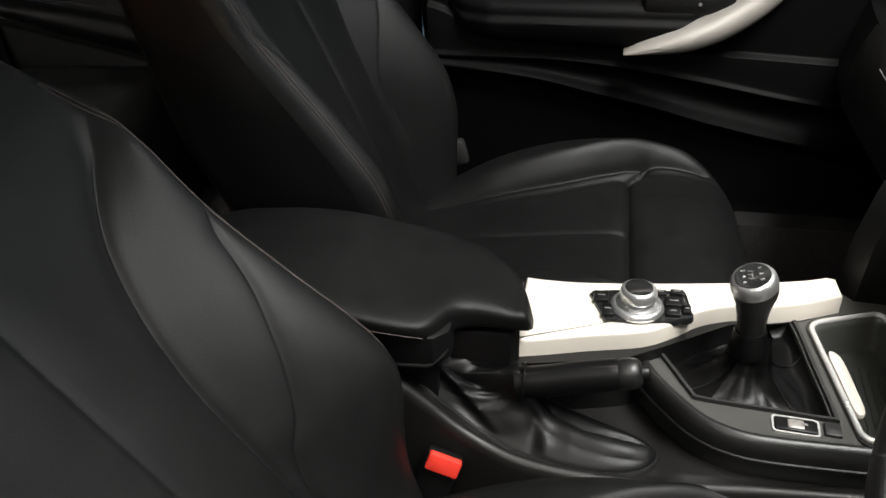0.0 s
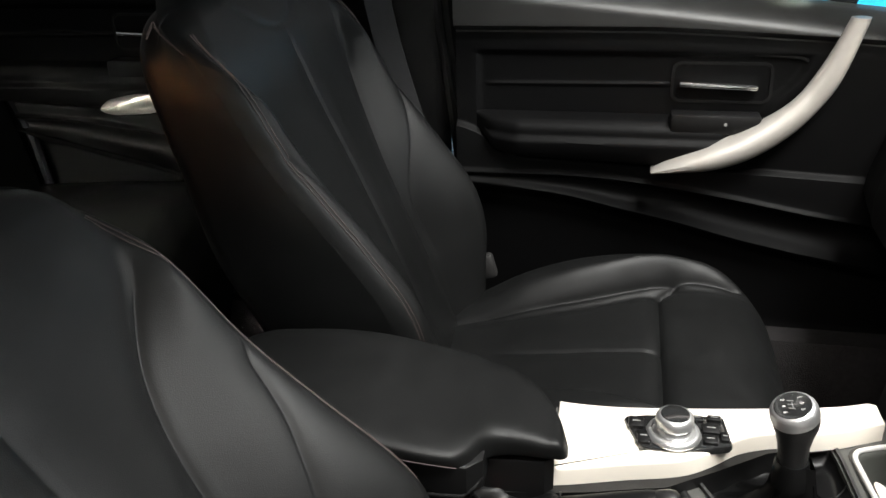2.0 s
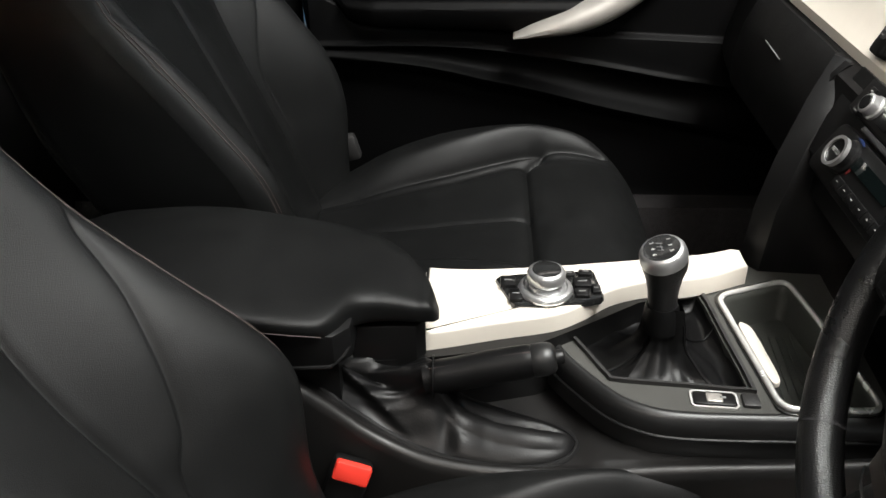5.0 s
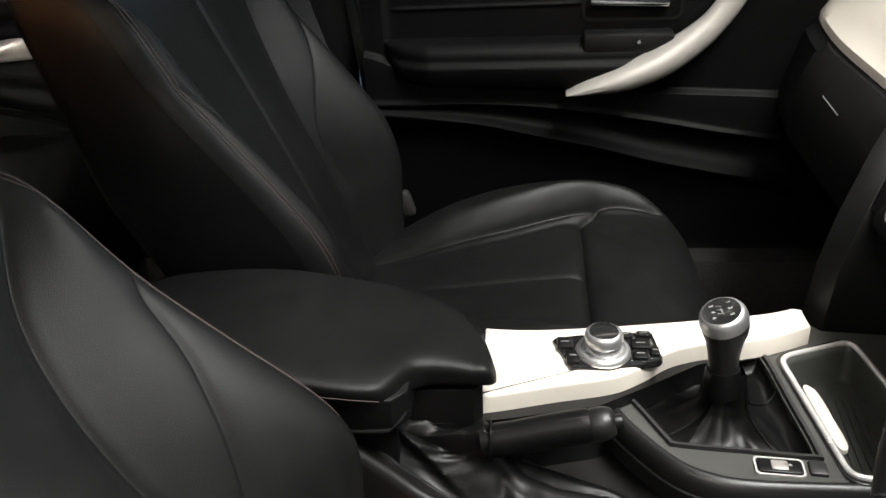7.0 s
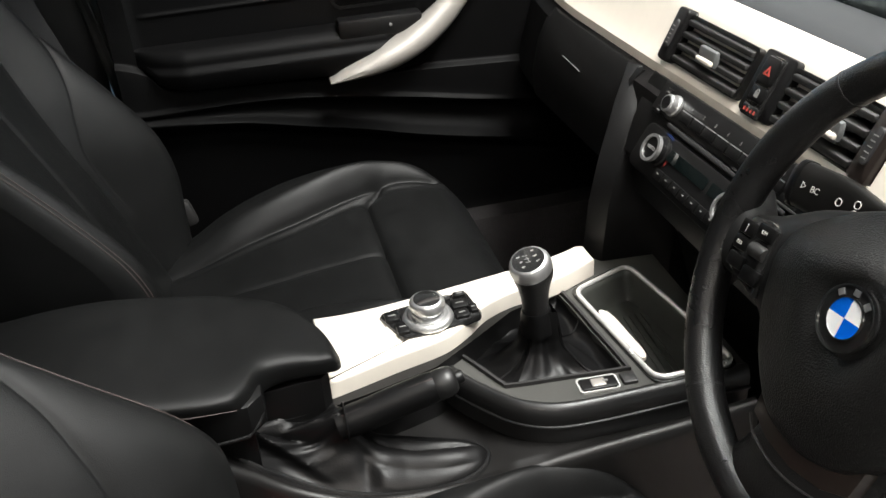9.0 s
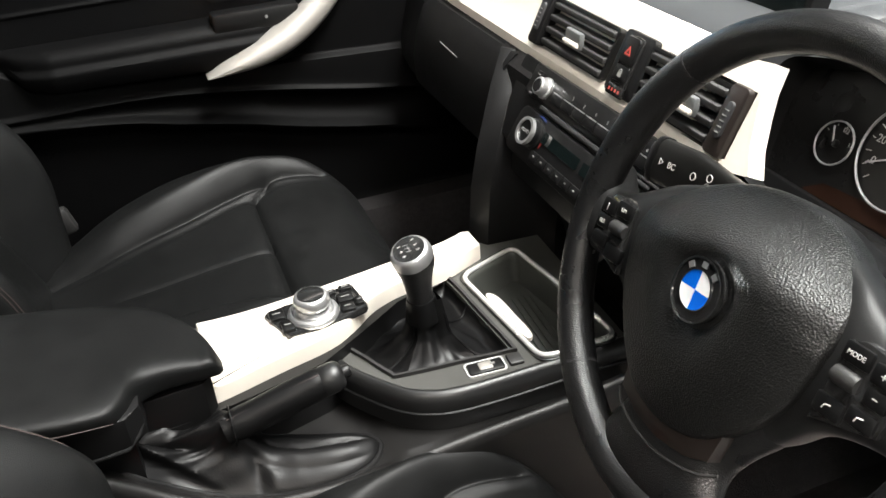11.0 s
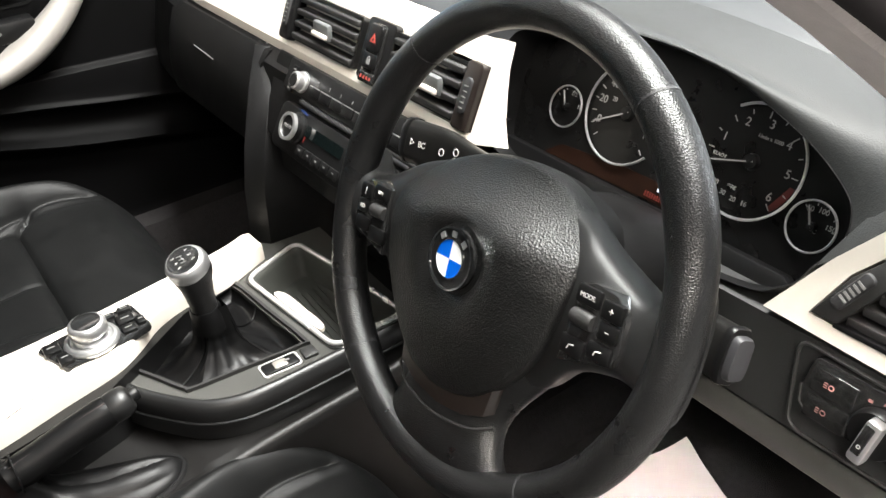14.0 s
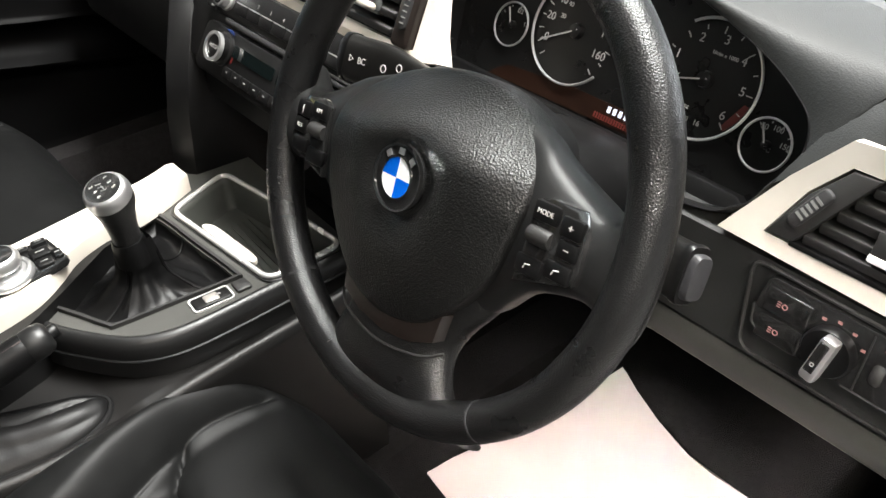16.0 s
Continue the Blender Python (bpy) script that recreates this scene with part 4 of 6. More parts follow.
# controller pad with its turning knob
ctl = thing("console_controller", (-0.205, 0.042, 0.645), "black key pad with round chrome turning knob", "control knob")
pad = [(-0.263, 0.068), (-0.259, 0.074), (-0.235, 0.080), (-0.19, 0.084), (-0.158, 0.089), (-0.150, 0.086), (-0.144, 0.040), (-0.148, 0.034), (-0.180, 0.024), (-0.215, 0.018), (-0.240, 0.018), (-0.246, 0.022)]
part("key_pad", prism(pad, 0.640, 0.649, None, 0.003, 2), GLOSS, ctl)
for k, (x, y, w_, h_) in enumerate(((-0.249, 0.060, 0.018, 0.020), (-0.241, 0.034, 0.015, 0.022), (-0.181, 0.077, 0.016, 0.010), (-0.161, 0.080, 0.016, 0.010), (-0.166, 0.060, 0.020, 0.018), (-0.168, 0.040, 0.016, 0.016), (-0.152, 0.047, 0.010, 0.016))):
    part("key", box((x, y, 0.650), (w_, h_, 0.006), 0.002), HARD, ctl)
    part("key_mark", box((x, y, 0.6533), (w_ * 0.5, 0.0016, 0.0006), 0), INK, ctl)
mk = Matrix.Translation((-0.208, 0.046, 0.648))
part("collar", revolve(((0.0, 0.0), (0.0295, 0.0), (0.0305, 0.003), (0.0290, 0.0065), (0.0265, 0.008), (0.0245, 0.0082), (0.0230, 0.0065), (0.0, 0.0065)), 48, mk), SATIN, ctl, "satin chrome collar")
part("knob", revolve(((0.0, 0.006), (0.0195, 0.006), (0.0195, 0.012), (0.0185, 0.0135), (0.0205, 0.0155), (0.0212, 0.018), (0.0210, 0.024), (0.0195, 0.0275), (0.0172, 0.0290), (0.0, 0.0288)), 48, mk), SATIN, ctl, "polished chrome turning knob")
part("knob_cap", revolve(((0.0, 0.0285), (0.0162, 0.0285), (0.0155, 0.0300), (0.010, 0.0308), (0.0, 0.0310)), 40, mk), GLOSS, ctl)

tos = rounded([(-0.003, 0.097), (0.0165, -0.0965), (0.114, -0.0965), (0.1005, 0.040), (0.087, 0.133)], 0.017)
# gear lever
gl = thing("gear_lever", (-0.084, 0.0, 0.606), "black leather gear lever with silver topped knob and boot", "gear lever")
bxs = [(p.x, p.y) for p in spline([(a, b, 0) for a, b in [(-0.180, 0.028), (-0.162, -0.012), (-0.146, -0.046), (-0.136, -0.0535), (-0.07, -0.060), (-0.013, -0.0655), (-0.006, -0.058), (-0.013, 0.02), (-0.020, 0.095), (-0.032, 0.106), (-0.09, 0.086), (-0.135, 0.058), (-0.172, 0.040)]], 6, True)]
cx, cy_ = -0.088, 0.004
bfr = [(cx + (a - cx) * 1.05, cy_ + (b - cy_) * 1.05) for a, b in bxs]
part("boot_frame", ring(bfr, bxs, 0.600, 0.611), GREYHARD, gl, "dark grey boot frame")
loops = []
for k in range(41):
    t = k / 40
    s_ = lerp(t, ((0, 1.0), (0.10, 0.96), (0.30, 0.76), (0.50, 0.50), (0.62, 0.34), (0.72, 0.27), (0.85, 0.235), (1, 0.20)))
    z = 0.604 - 0.014 * sm(t / 0.20) + 0.076 * max(0, (t - 0.22) / 0.78) ** 1.7
    lx, ly = cx + 0.002 * t, cy_ - 0.004 * t
    lp = []
    for i, (a, b) in enumerate(bxs):
        ang = math.atan2(b - cy_, a - cx)
        wr = 1 + 0.20 * math.sin(math.pi * t) ** 1.3 * ((1 - 2 * abs(math.sin(2.5 * ang + 2 * t))) * 0.5 + (1 - 2 * abs(math.sin(4.5 * ang - 3 * t))) * 0.35 + 0.5 * noise.noise(Vector((a * 22, b * 22, t * 3))))
        px, py = (a - cx) * s_ * wr, (b - cy_) * s_ * wr
        lp.append(Vector((lx + px, ly + py, z + 0.006 * math.sin(math.pi * t) * noise.noise(Vector((a * 30, b * 30, 7 + t * 2))))))
    loops.append(lp)
bm = bmesh.new()
add_loft(bm, loops, True, False)
part("boot", bm, BOOT_LEATHER, gl, "wrinkled black leather boot", 60)
for i0 in (8, 30, 44, 60):
    part("boot_seam", tube([lp[i0 % len(lp)] + Vector((0, 0, 0.0012)) for lp in loops[1:36]], 0.0012, 5), BOOT_LEATHER, gl)
mg = Matrix.Translation((-0.086, 0.0, 0.606)) @ Matrix.Rotation(radians(-4), 4, "Y")
part("stick_sleeve", revolve(((0.0, 0.03), (0.0200, 0.03), (0.0190, 0.046), (0.0178, 0.056), (0.0165, 0.060), (0.0, 0.060)), 24, mg), BOOT_LEATHER, gl)
kn = part("knob", revolve(((0.0, 0.056), (0.0150, 0.056), (0.0152, 0.068), (0.0162, 0.080), (0.0190, 0.094), (0.0226, 0.105), (0.0236, 0.112), (0.0232, 0.117), (0.0, 0.117)), 40, mg), WHEEL_LEATHER, gl, "black leather gear knob")
mg = mg @ Matrix.Translation((-0.001, 0, 0.1165)) @ Matrix.Rotation(radians(-15), 4, "Y") @ Matrix.Rotation(radians(9), 4, "X") @ Matrix.Translation((0, 0, -0.1165))
part("knob_ring", revolve(((0.0, 0.108), (0.0230, 0.111), (0.0244, 0.116), (0.0244, 0.120), (0.0236, 0.1255), (0.0218, 0.1288), (0.0196, 0.1305), (0.0, 0.1300)), 40, mg), SATIN, kn, "satin silver knob ring")
part("shift_plate", revolve(((0.0, 0.1295), (0.0192, 0.1295), (0.0184, 0.1312), (0.0, 0.1316)), 36, mg), GLOSS, kn, "gloss black shift pattern plate")
ms = mg @ Matrix.Translation((0, 0, 0.1319)) @ Matrix.Rotation(radians(-90), 4, "Z")
bmg = bmesh.new()
for xx in (-0.0055, 0.0, 0.0055):
    add_box(bmg, ms @ Vector((xx, 0, 0)), (0.009, 0.0008, 0.0004), 0)
add_box(bmg, ms @ Vector((0, 0, 0)), (0.0008, 0.012, 0.0004), 0)
part("shift_lines", bmg, INK, kn)
for wd, xx, yy in (("1", -0.0085, 0.0075), ("3", 0, 0.0075), ("5", 0.0085, 0.0075), ("2", -0.0085, -0.0075), ("4", 0, -0.0075), ("6", 0.0085, -0.0075)):
    text("gear_number", wd, 0.0058, ms @ Matrix.Translation((xx * 1.05, yy * 1.15, 0)), LIGHT_INK, kn)

# top plate of the console, open for boot and tray
part("gear_surround", plate(sur, [[(cx + (a - cx) * 0.97, cy_ + (b - cy_) * 0.97) for a, b in bxs], [(0.066 + (a - 0.066) * 0.99, 0.015 + (b - 0.015) * 0.99) for a, b in tos]], 0.562, 0.606), CONSOLE_GREY, con, "dark grey gear lever surround")

# drive mode switch block
sw = thing("mode_switch", (-0.042, -0.080, 0.606), "chrome edged rocker switch and small square button", "switch")
msw = Matrix.Translation((-0.046, -0.081, 0.606)) @ Matrix.Rotation(radians(-4), 4, "Z")
part("bezel", ring([(p[0], p[1]) for p in rrect(0.047, 0.025, 0.005)], rrect(0.043, 0.021, 0.004), -0.002, 0.002, msw), RIMS, sw, "chrome switch frame")
part("rocker", box(msw @ Vector((0, 0, 0.0005)), (0.041, 0.019, 0.006), 0.002, msw.to_3x3().to_4x4()), HARD, sw, "black rocker")
part("rocker_cap", box(msw @ Vector((0, 0, 0.002)), (0.017, 0.014, 0.006), 0.0025, msw.to_3x3().to_4x4()), PULL, sw, "grey metallic rocker cap")
part("mark", box(msw @ Vector((0.008, 0, 0.0047)), (0.006, 0.003, 0.0006), 0, msw.to_3x3().to_4x4()), INK, sw)
part("button", box(msw @ Vector((0.036, 0.001, 0.001)), (0.017, 0.019, 0.006), 0.002, msw.to_3x3().to_4x4()), GREYHARD, sw)

# storage tray with chrome rim
tr = thing("storage_tray", (0.06, 0.01, 0.57), "open black storage tray with ribbed mat and chrome rim", "tray")
tc = (0.065, 0.01)
sc = lambda k: [(tc[0] + (a - tc[0]) * k, tc[1] + (b - tc[1]) * k) for a, b in tos]  # noqa: E731
part("rim", tube([(a, b, 0.6100) for a, b in tos], 0.0034, 10, True), RIMS, tr, "chrome rim")
part("outer_lip", ring(sc(1.075), tos, 0.600, 0.6085), GLOSS, tr, "gloss black lip")
bm = bmesh.new()
add_loft(bm, [[Vector((a, b, z)) for a, b in sc(k)] for k, z in ((0.99, 0.6085), (0.955, 0.6065), (0.94, 0.600), (0.90, 0.572), (0.86, 0.5665))], True, False)
bm.faces.new([bm.verts.new((a, b, 0.5665)) for a, b in sc(0.86)])
part("tray_well", bm, TRAYMAT, tr, "grey ribbed tray floor", 50)
bmr = bmesh.new()
for k in range(7):
    add_box(bmr, (0.030 + 0.0085 * k, 0.004 + 0.002 * k, 0.5680), (0.0022, 0.135 - 0.002 * k, 0.002), 0, Matrix.Rotation(radians(-3), 4, "Z"))
part("mat_ribs", bmr, TRAYMAT, tr)
cover = [(0.0135, 0.056), (0.026, 0.050), (0.031, 0.0), (0.0325, -0.040), (0.0225, -0.043), (0.0175, 0.0)]
part("sliding_lid_edge", prism([(p.x, p.y) for p in spline([(a, b, 0) for a, b in cover], 5, True)], 0.595, 0.6005, None, 0.0015), TRIM, tr, "silver edge of the tray lid")

# ---- handbrake ----
hb = thing("handbrake", (-0.30, -0.075, 0.545), "black leather handbrake lever with creased gaiter", "handbrake")
hp = spline([(-0.335, -0.060, 0.609), (-0.30, -0.060, 0.617), (-0.262, -0.060, 0.627), (-0.226, -0.060, 0.635)], 6)
part("grip", tube(hp, [0.0165] * 3 + [0.0172] * (len(hp) - 5) + [0.0168, 0.0160], 22, flat=1.06), BOOT_LEATHER, hb, "black leather handbrake grip")
hbm = frame_of((-0.227, -0.060, 0.6348), (0, -1, 0), (-0.21, 0, 0.97)) @ Matrix.Rotation(math.pi, 4, "X")
part("tip", revolve(((0.0, 0.0), (0.0158, 0.0), (0.0172, 0.003), (0.0172, 0.014), (0.0155, 0.021), (0.0115, 0.0245), (0.0, 0.026)), 28, hbm), CONSOLE_EDGE, hb, "smooth black handbrake tip")
part("release_button", revolve(((0.0, 0.022), (0.0075, 0.022), (0.0075, 0.031), (0.006, 0.033), (0.0, 0.0335)), 20, hbm), HARD, hb)
part("grip_seam", tube([p + Vector((0, -0.006, 0.0165)) for p in hp[1:-1]], 0.0009, 5), STITCH, hb)
g_base = lambda x: con_rim(x) - 0.006  # noqa: E731
# gaiter: a long flat tongue in front, gathered in sharp folds up to the lever behind it
g_near = curve_fn([(-0.462, -0.02), (-0.452, -0.060), (-0.43, -0.078), (-0.40, -0.082), (-0.374, -0.089), (-0.34, -0.101), (-0.308, -0.111), (-0.247, -0.120), (-0.215, -0.1175), (-0.195, -0.110), (-0.184, -0.100), (-0.179, -0.090)])
g_far = curve_fn([(-0.462, 0.004), (-0.45, 0.012), (-0.40, 0.005), (-0.34, -0.006), (-0.30, -0.022), (-0.27, -0.036), (-0.24, -0.050), (-0.215, -0.060), (-0.195, -0.069), (-0.184, -0.079), (-0.179, -0.088)])
g_top = curve_fn([(-0.462, 0.000), (-0.455, 0.008), (-0.445, 0.020), (-0.425, 0.036), (-0.40, 0.046), (-0.375, 0.052), (-0.35, 0.064), (-0.333, 0.072), (-0.322, 0.066), (-0.312, 0.044), (-0.300, 0.029), (-0.27, 0.024), (-0.23, 0.021), (-0.20, 0.015), (-0.186, 0.009), (-0.179, 0.002)])
loops, frim_n, frim_f = [], [], []
NG = 110
for i in range(NG + 1):
    x = -0.462 + 0.283 * i / NG
    yn, yf, hh = g_near(x), g_far(x), g_top(x)
    frim_n.append((x, yn - 0.003, g_base(x)))
    frim_f.append((x, yf + 0.003, g_base(x)))
    # the crest leans to the lever behind, and to the far side along the tongue
    tall = sm((-0.297 - x) / 0.02)
    crest = (-0.058 * tall + (yf + (yn - yf) * 0.40) * (1 - tall))
    crest = min(max(crest, yn + 0.004), yf - 0.004)
    lp = []
    for j in range(49):
        q = j / 48
        if q < 0.5:
            v = q / 0.5
            y = yn + (crest - yn) * v ** (1.0 - 0.25 * tall)
            z = hh * math.sin(math.pi / 2 * v) ** (0.75 + 0.35 * tall)
        else:
            v = (1 - q) / 0.5
            y = yf + (crest - yf) * v
            z = hh * math.sin(math.pi / 2 * v) ** 0.6
        edge_ = math.sin(math.pi * min(q, 1 - q)) ** 0.7 if 0 < q < 1 else 0.0
        wob = noise.noise(Vector((x * 11, q * 3.0, 2.3)))
        # crumpled folds round the lever, and long shallow draws along the tongue
        n1 = noise.noise(Vector((x * 15 + 4.0 * q, q * 2.4 + 6 * x, 5.7)))
        n2 = noise.noise(Vector((x * 30 - 9.0 * q, q * 4.5, 9.1)))
        gather = (0.016 * (0.30 - 1.7 * abs(n1)) + 0.0045 * (0.28 - 1.6 * abs(n2))) * tall * sm((x + 0.462) / 0.02)
        draw = 0.0045 * (abs(math.sin(11.5 * q + 9 * x + 1.5 * wob)) ** 0.7 - 0.6) * (1 - tall) * sm((-0.186 - x) / 0.03)
        ang = math.pi * (q - 0.5)
        d = Vector((0.1, math.sin(ang), max(0.15, math.cos(ang)))).normalized()
        lp.append(Vector((x, y, g_base(x) + z)) + d * (gather + draw) * edge_)
    loops.append(lp)
bm = bmesh.new()
add_loft(bm, loops, False, False)
part("gaiter", bm, BOOT_LEATHER, hb, "creased black leather gaiter", 50)
part("collar_seam", tube([Vector((-0.327, -0.060 + 0.020 * math.sin(a), 0.612 + 0.0215 * math.cos(a))) for a in (2 * math.pi * k / 20 for k in range(20))], 0.0012, 6, True), BOOT_LEATHER, hb)
part("gaiter_rim", tube(frim_n + frim_f[::-1], 0.0035, 8, True), SOFT, hb)

# ---- centre armrest ----
ar = thing("centre_storage_box", (-0.52, 0.0, 0.50), "black storage box with padded leather armrest lid", "storage box")
part("storage_box", prism([(-0.74, 0.098), (-0.42, 0.098), (-0.405, 0.085), (-0.405, -0.082), (-0.420, -0.098), (-0.74, -0.102)], 0.655, 0.690, None, 0.003), HARD, ar, "black plastic box body")
part("box_foot", prism([(-0.74, 0.090), (-0.42, 0.090), (-0.42, -0.080), (-0.74, -0.086)], 0.50, 0.655), SOFT, ar)
part("box_lip", tube([(-0.74, -0.103, 0.6535), (-0.45, -0.101, 0.6535), (-0.424, -0.099, 0.654), (-0.412, -0.090, 0.661), (-0.406, -0.080, 0.668)], 0.0022, 8), SOFT, ar)
part("front_block", prism([(-0.41, 0.085), (-0.352, 0.08), (-0.340, 0.06), (-0.336, -0.034), (-0.345, -0.044), (-0.41, -0.048)], 0.615, 0.664, None, 0.003), HARD, ar)

arm_top = curve_fn([(-0.745, 0.700), (-0.735, 0.709), (-0.70, 0.721), (-0.65, 0.728), (-0.60, 0.731), (-0.55, 0.729), (-0.50, 0.721), (-0.43, 0.710), (-0.38, 0.702), (-0.345, 0.694), (-0.328, 0.688), (-0.3215, 0.676)])
arm_far = curve_fn([(-0.745, 0.055), (-0.735, 0.078), (-0.71, 0.092), (-0.65, 0.096), (-0.50, 0.094), (-0.43, 0.088), (-0.395, 0.079), (-0.37, 0.062), (-0.35, 0.038), (-0.335, 0.008), (-0.3265, -0.016), (-0.3215, -0.030)])
arm_near = curve_fn([(-0.745, -0.06), (-0.735, -0.085), (-0.71, -0.104), (-0.65, -0.109), (-0.50, -0.108), (-0.445, -0.105), (-0.428, -0.099), (-0.417, -0.086), (-0.409, -0.070), (-0.400, -0.059), (-0.388, -0.053), (-0.37, -0.050), (-0.335, -0.0475), (-0.326, -0.0445), (-0.3215, -0.038)])
arm_bot = curve_fn([(-0.745, 0.690), (-0.445, 0.689), (-0.425, 0.682), (-0.41, 0.671), (-0.39, 0.668), (-0.3215, 0.668)])


def arm_loops():
    loops = []
    xs = [-0.745 + 0.30 * k / 40 for k in range(40)] + [-0.445 + 0.1235 * k / 60 for k in range(61)]
    for x in xs:
        yl, yr, top, bot = arm_far(x), arm_near(x), arm_top(x), arm_bot(x)
        cyy, hy = (yl + yr) / 2, (yl - yr) / 2
        czz, hz = (top + bot) / 2, (top - bot) / 2
        lp = []
        n = 56
        for j in range(n):
            q = 2 * math.pi * j / n
            c_, s_ = math.cos(q), math.sin(q)
            y = cyy + hy * math.copysign(abs(c_) ** 0.34, c_)
            z = czz + hz * math.copysign(abs(s_) ** (0.42 if s_ < 0 else 0.62), s_)
            lp.append(Vector((x, y, z)))
        loops.append(lp)
    return loops


part("lid", loft(arm_loops()), LEATHER, ar, "padded black leather armrest lid", 60)
part("lid_seam", tube([(x, arm_near(x) - 0.0002, arm_bot(x) + 0.006) for x in np.linspace(-0.70, -0.43, 30)], 0.0006, 5), STITCH, ar)


# ---- dashboard ----
da = thing("dashboard", (0.4, 0, 0.6), "black soft dashboard with silver trim band", "dashboard")


crest_x = curve_fn([(-0.78, 0.260), (-0.65, 0.255), (-0.58, 0.257), (-0.53, 0.258), (-0.49, 0.259), (-0.437, 0.259), (-0.404, 0.262), (-0.361, 0.269), (-0.33, 0.275), (-0.222, 0.284), (-0.10, 0.288)])


def dash_profile(y):
    """(x, z) rows from the windscreen foot, over the top and down the face."""
    out = 0.09 * max(0.0, (abs(y) - 0.45) / 0.30) ** 2
    drv = sm((-0.41 - y) / 0.05)
    low = 0.035 * drv
    knee = sm((-0.16 - y) / 0.02)
    sink = sm((-0.38 - y) / 0.20)
    zt = 0.969 - 0.0155 * sink
    pts = [(0.95, 0.90), (0.95, 0.945), (0.75, 0.962 - 0.015 * sink), (0.55, zt + 0.004), (0.42, zt + 0.004)]
    if y < -0.140:
        c = crest_x(y) - out * 0.4
        pb = 0.07 * sm((-0.165 - y) / 0.02)
        pts += [(c + 0.07 + pb * 0.3, zt), (c + 0.03 + pb * 0.8, zt - 0.0005), (c + 0.008 + pb, zt - 0.002), (c + pb, zt - 0.005), (c + 0.006 + pb, zt - 0.012), (0.345, 0.945), (0.33, 0.90), (0.31, 0.83), (0.235, 0.79)]
    else:
        pts += [(0.30, zt), (0.245, zt - 0.004), (0.222, zt - 0.010), (0.207, 0.954), (0.196, 0.945), (0.182, 0.915), (0.165, 0.88), (0.150, 0.858), (0.150, 0.850)]
    kx = 0.05 * knee
    pts += [(0.128 + kx + 0.04 * drv, 0.835 - low), (0.118 + kx + 0.04 * drv, 0.80 - low), (0.105 + kx + 0.045 * drv, 0.75 - low), (0.100 + kx + 0.05 * drv, 0.715 - low), (0.125 + kx + 0.05 * drv, 0.690 - low), (0.30, 0.672), (0.70, 0.66), (0.95, 0.70)]
    return [Vector((x + out * (0.4 if x < 0.5 else 0), y, z)) for x, z in pts]


ys = sorted(set([round(v, 4) for v in np.linspace(0.74, -0.74, 60)] + [-0.134, -0.137, -0.14, -0.144, -0.148, -0.152, -0.545, -0.55, -0.555, -0.56, -0.564, -0.568]))
# The top's colour carries windscreen light; the lower face below stays black.
part("dash_body", loft([dash_profile(y)[:14] for y in ys]), DASHTOP_LIT, da, "black grained soft dashboard with windscreen light in its colour", 35)
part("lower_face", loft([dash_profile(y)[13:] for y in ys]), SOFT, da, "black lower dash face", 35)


def band(y0, y1, zlo, zhi, lift, n=40):
    """A silver band standing proud of the dash face between two heights."""
    loops = []
    for k in range(n + 1):
        y = y0 + (y1 - y0) * k / n
        pr = dash_profile(y)
        face = sorted(((p.z, p.x) for p in pr if 0.80 < p.z < 0.975 and p.x < 0.27))
        zz, xx = [p[0] for p in face], [p[1] for p in face]
        lo, hi = zlo(y), zhi(y)
        rows = [(np.interp(lo + (hi - lo) * j / 8, zz, xx), lo + (hi - lo) * j / 8) for j in range(9)]
        out = [Vector((x - lift * (1 if 0 < j < 8 else 0.5), y, z)) for j, (x, z) in enumerate(rows)]
        loops.append(out + [Vector((x + 0.004, y, z)) for x, z in rows[::-1]])
    return loft(loops)


part("trim_band_left", band(0.735, -0.1335, lambda y: 0.850, lambda y: 0.951 + 0.01 * sm((y - 0.4) / 0.3), 0.006), TRIM, da, "satin silver trim band", 30)
# curved tail of the band beside the instruments
MT = frame_of((0.163, 0.0, 0.898), (0, -1, 0), (0.43, 0, 0.90))
tail = [(0.1335, -0.052), (0.16, -0.0485), (0.19, -0.043), (0.238, -0.030), (0.224, -0.008), (0.214, 0.018), (0.207, 0.040), (0.204, 0.064), (0.19, 0.062), (0.1335, 0.059), (0.1335, 0.0365), (0.203, 0.0365), (0.203, -0.029), (0.1335, -0.029)]
tailm = plate(tail, [], -0.016, 0.004)
bmesh.ops.transform(tailm, matrix=MT, verts=tailm.verts)
part("trim_tail", tailm, TRIM, da, "satin silver trim band", 30)


MRT = frame_of((0.1955, -0.665, 0.868), (0.0, -1, 0.0), (0.30, 0, 0.954))
hole = [(-0.1145, -0.0275), (-0.02, -0.0285), (0.063, -0.0285), (0.068, 0.004), (0.068, 0.0375), (-0.0, 0.0380), (-0.0755, 0.0368), (-0.0965, 0.011)]
outer = [(-0.148, -0.0395), (-0.02, -0.0425), (0.072, -0.0440), (0.075, 0.004), (0.075, 0.060), (-0.0, 0.0595), (-0.082, 0.0535), (-0.112, 0.016)]
part("trim_band_right", ring(outer, hole, -0.016, 0.005, MRT), TRIM, da, "satin silver trim round the outer vent", 30)
MDV = frame_of((0.245, -0.625, 0.9464), (0.1, -1, 0), (0.81, 0.08, 0.52))
dv = part("demister_grille", ring(rrect(0.072, 0.054, 0.020, 6), rrect(0.064, 0.046, 0.017, 6), -0.012, 0.0016, MDV), HARD, da, "small black demister grille")
part("grille_back", prism(rrect(0.066, 0.048, 0.017, 6), -0.012, -0.004, MDV), HARD, dv)
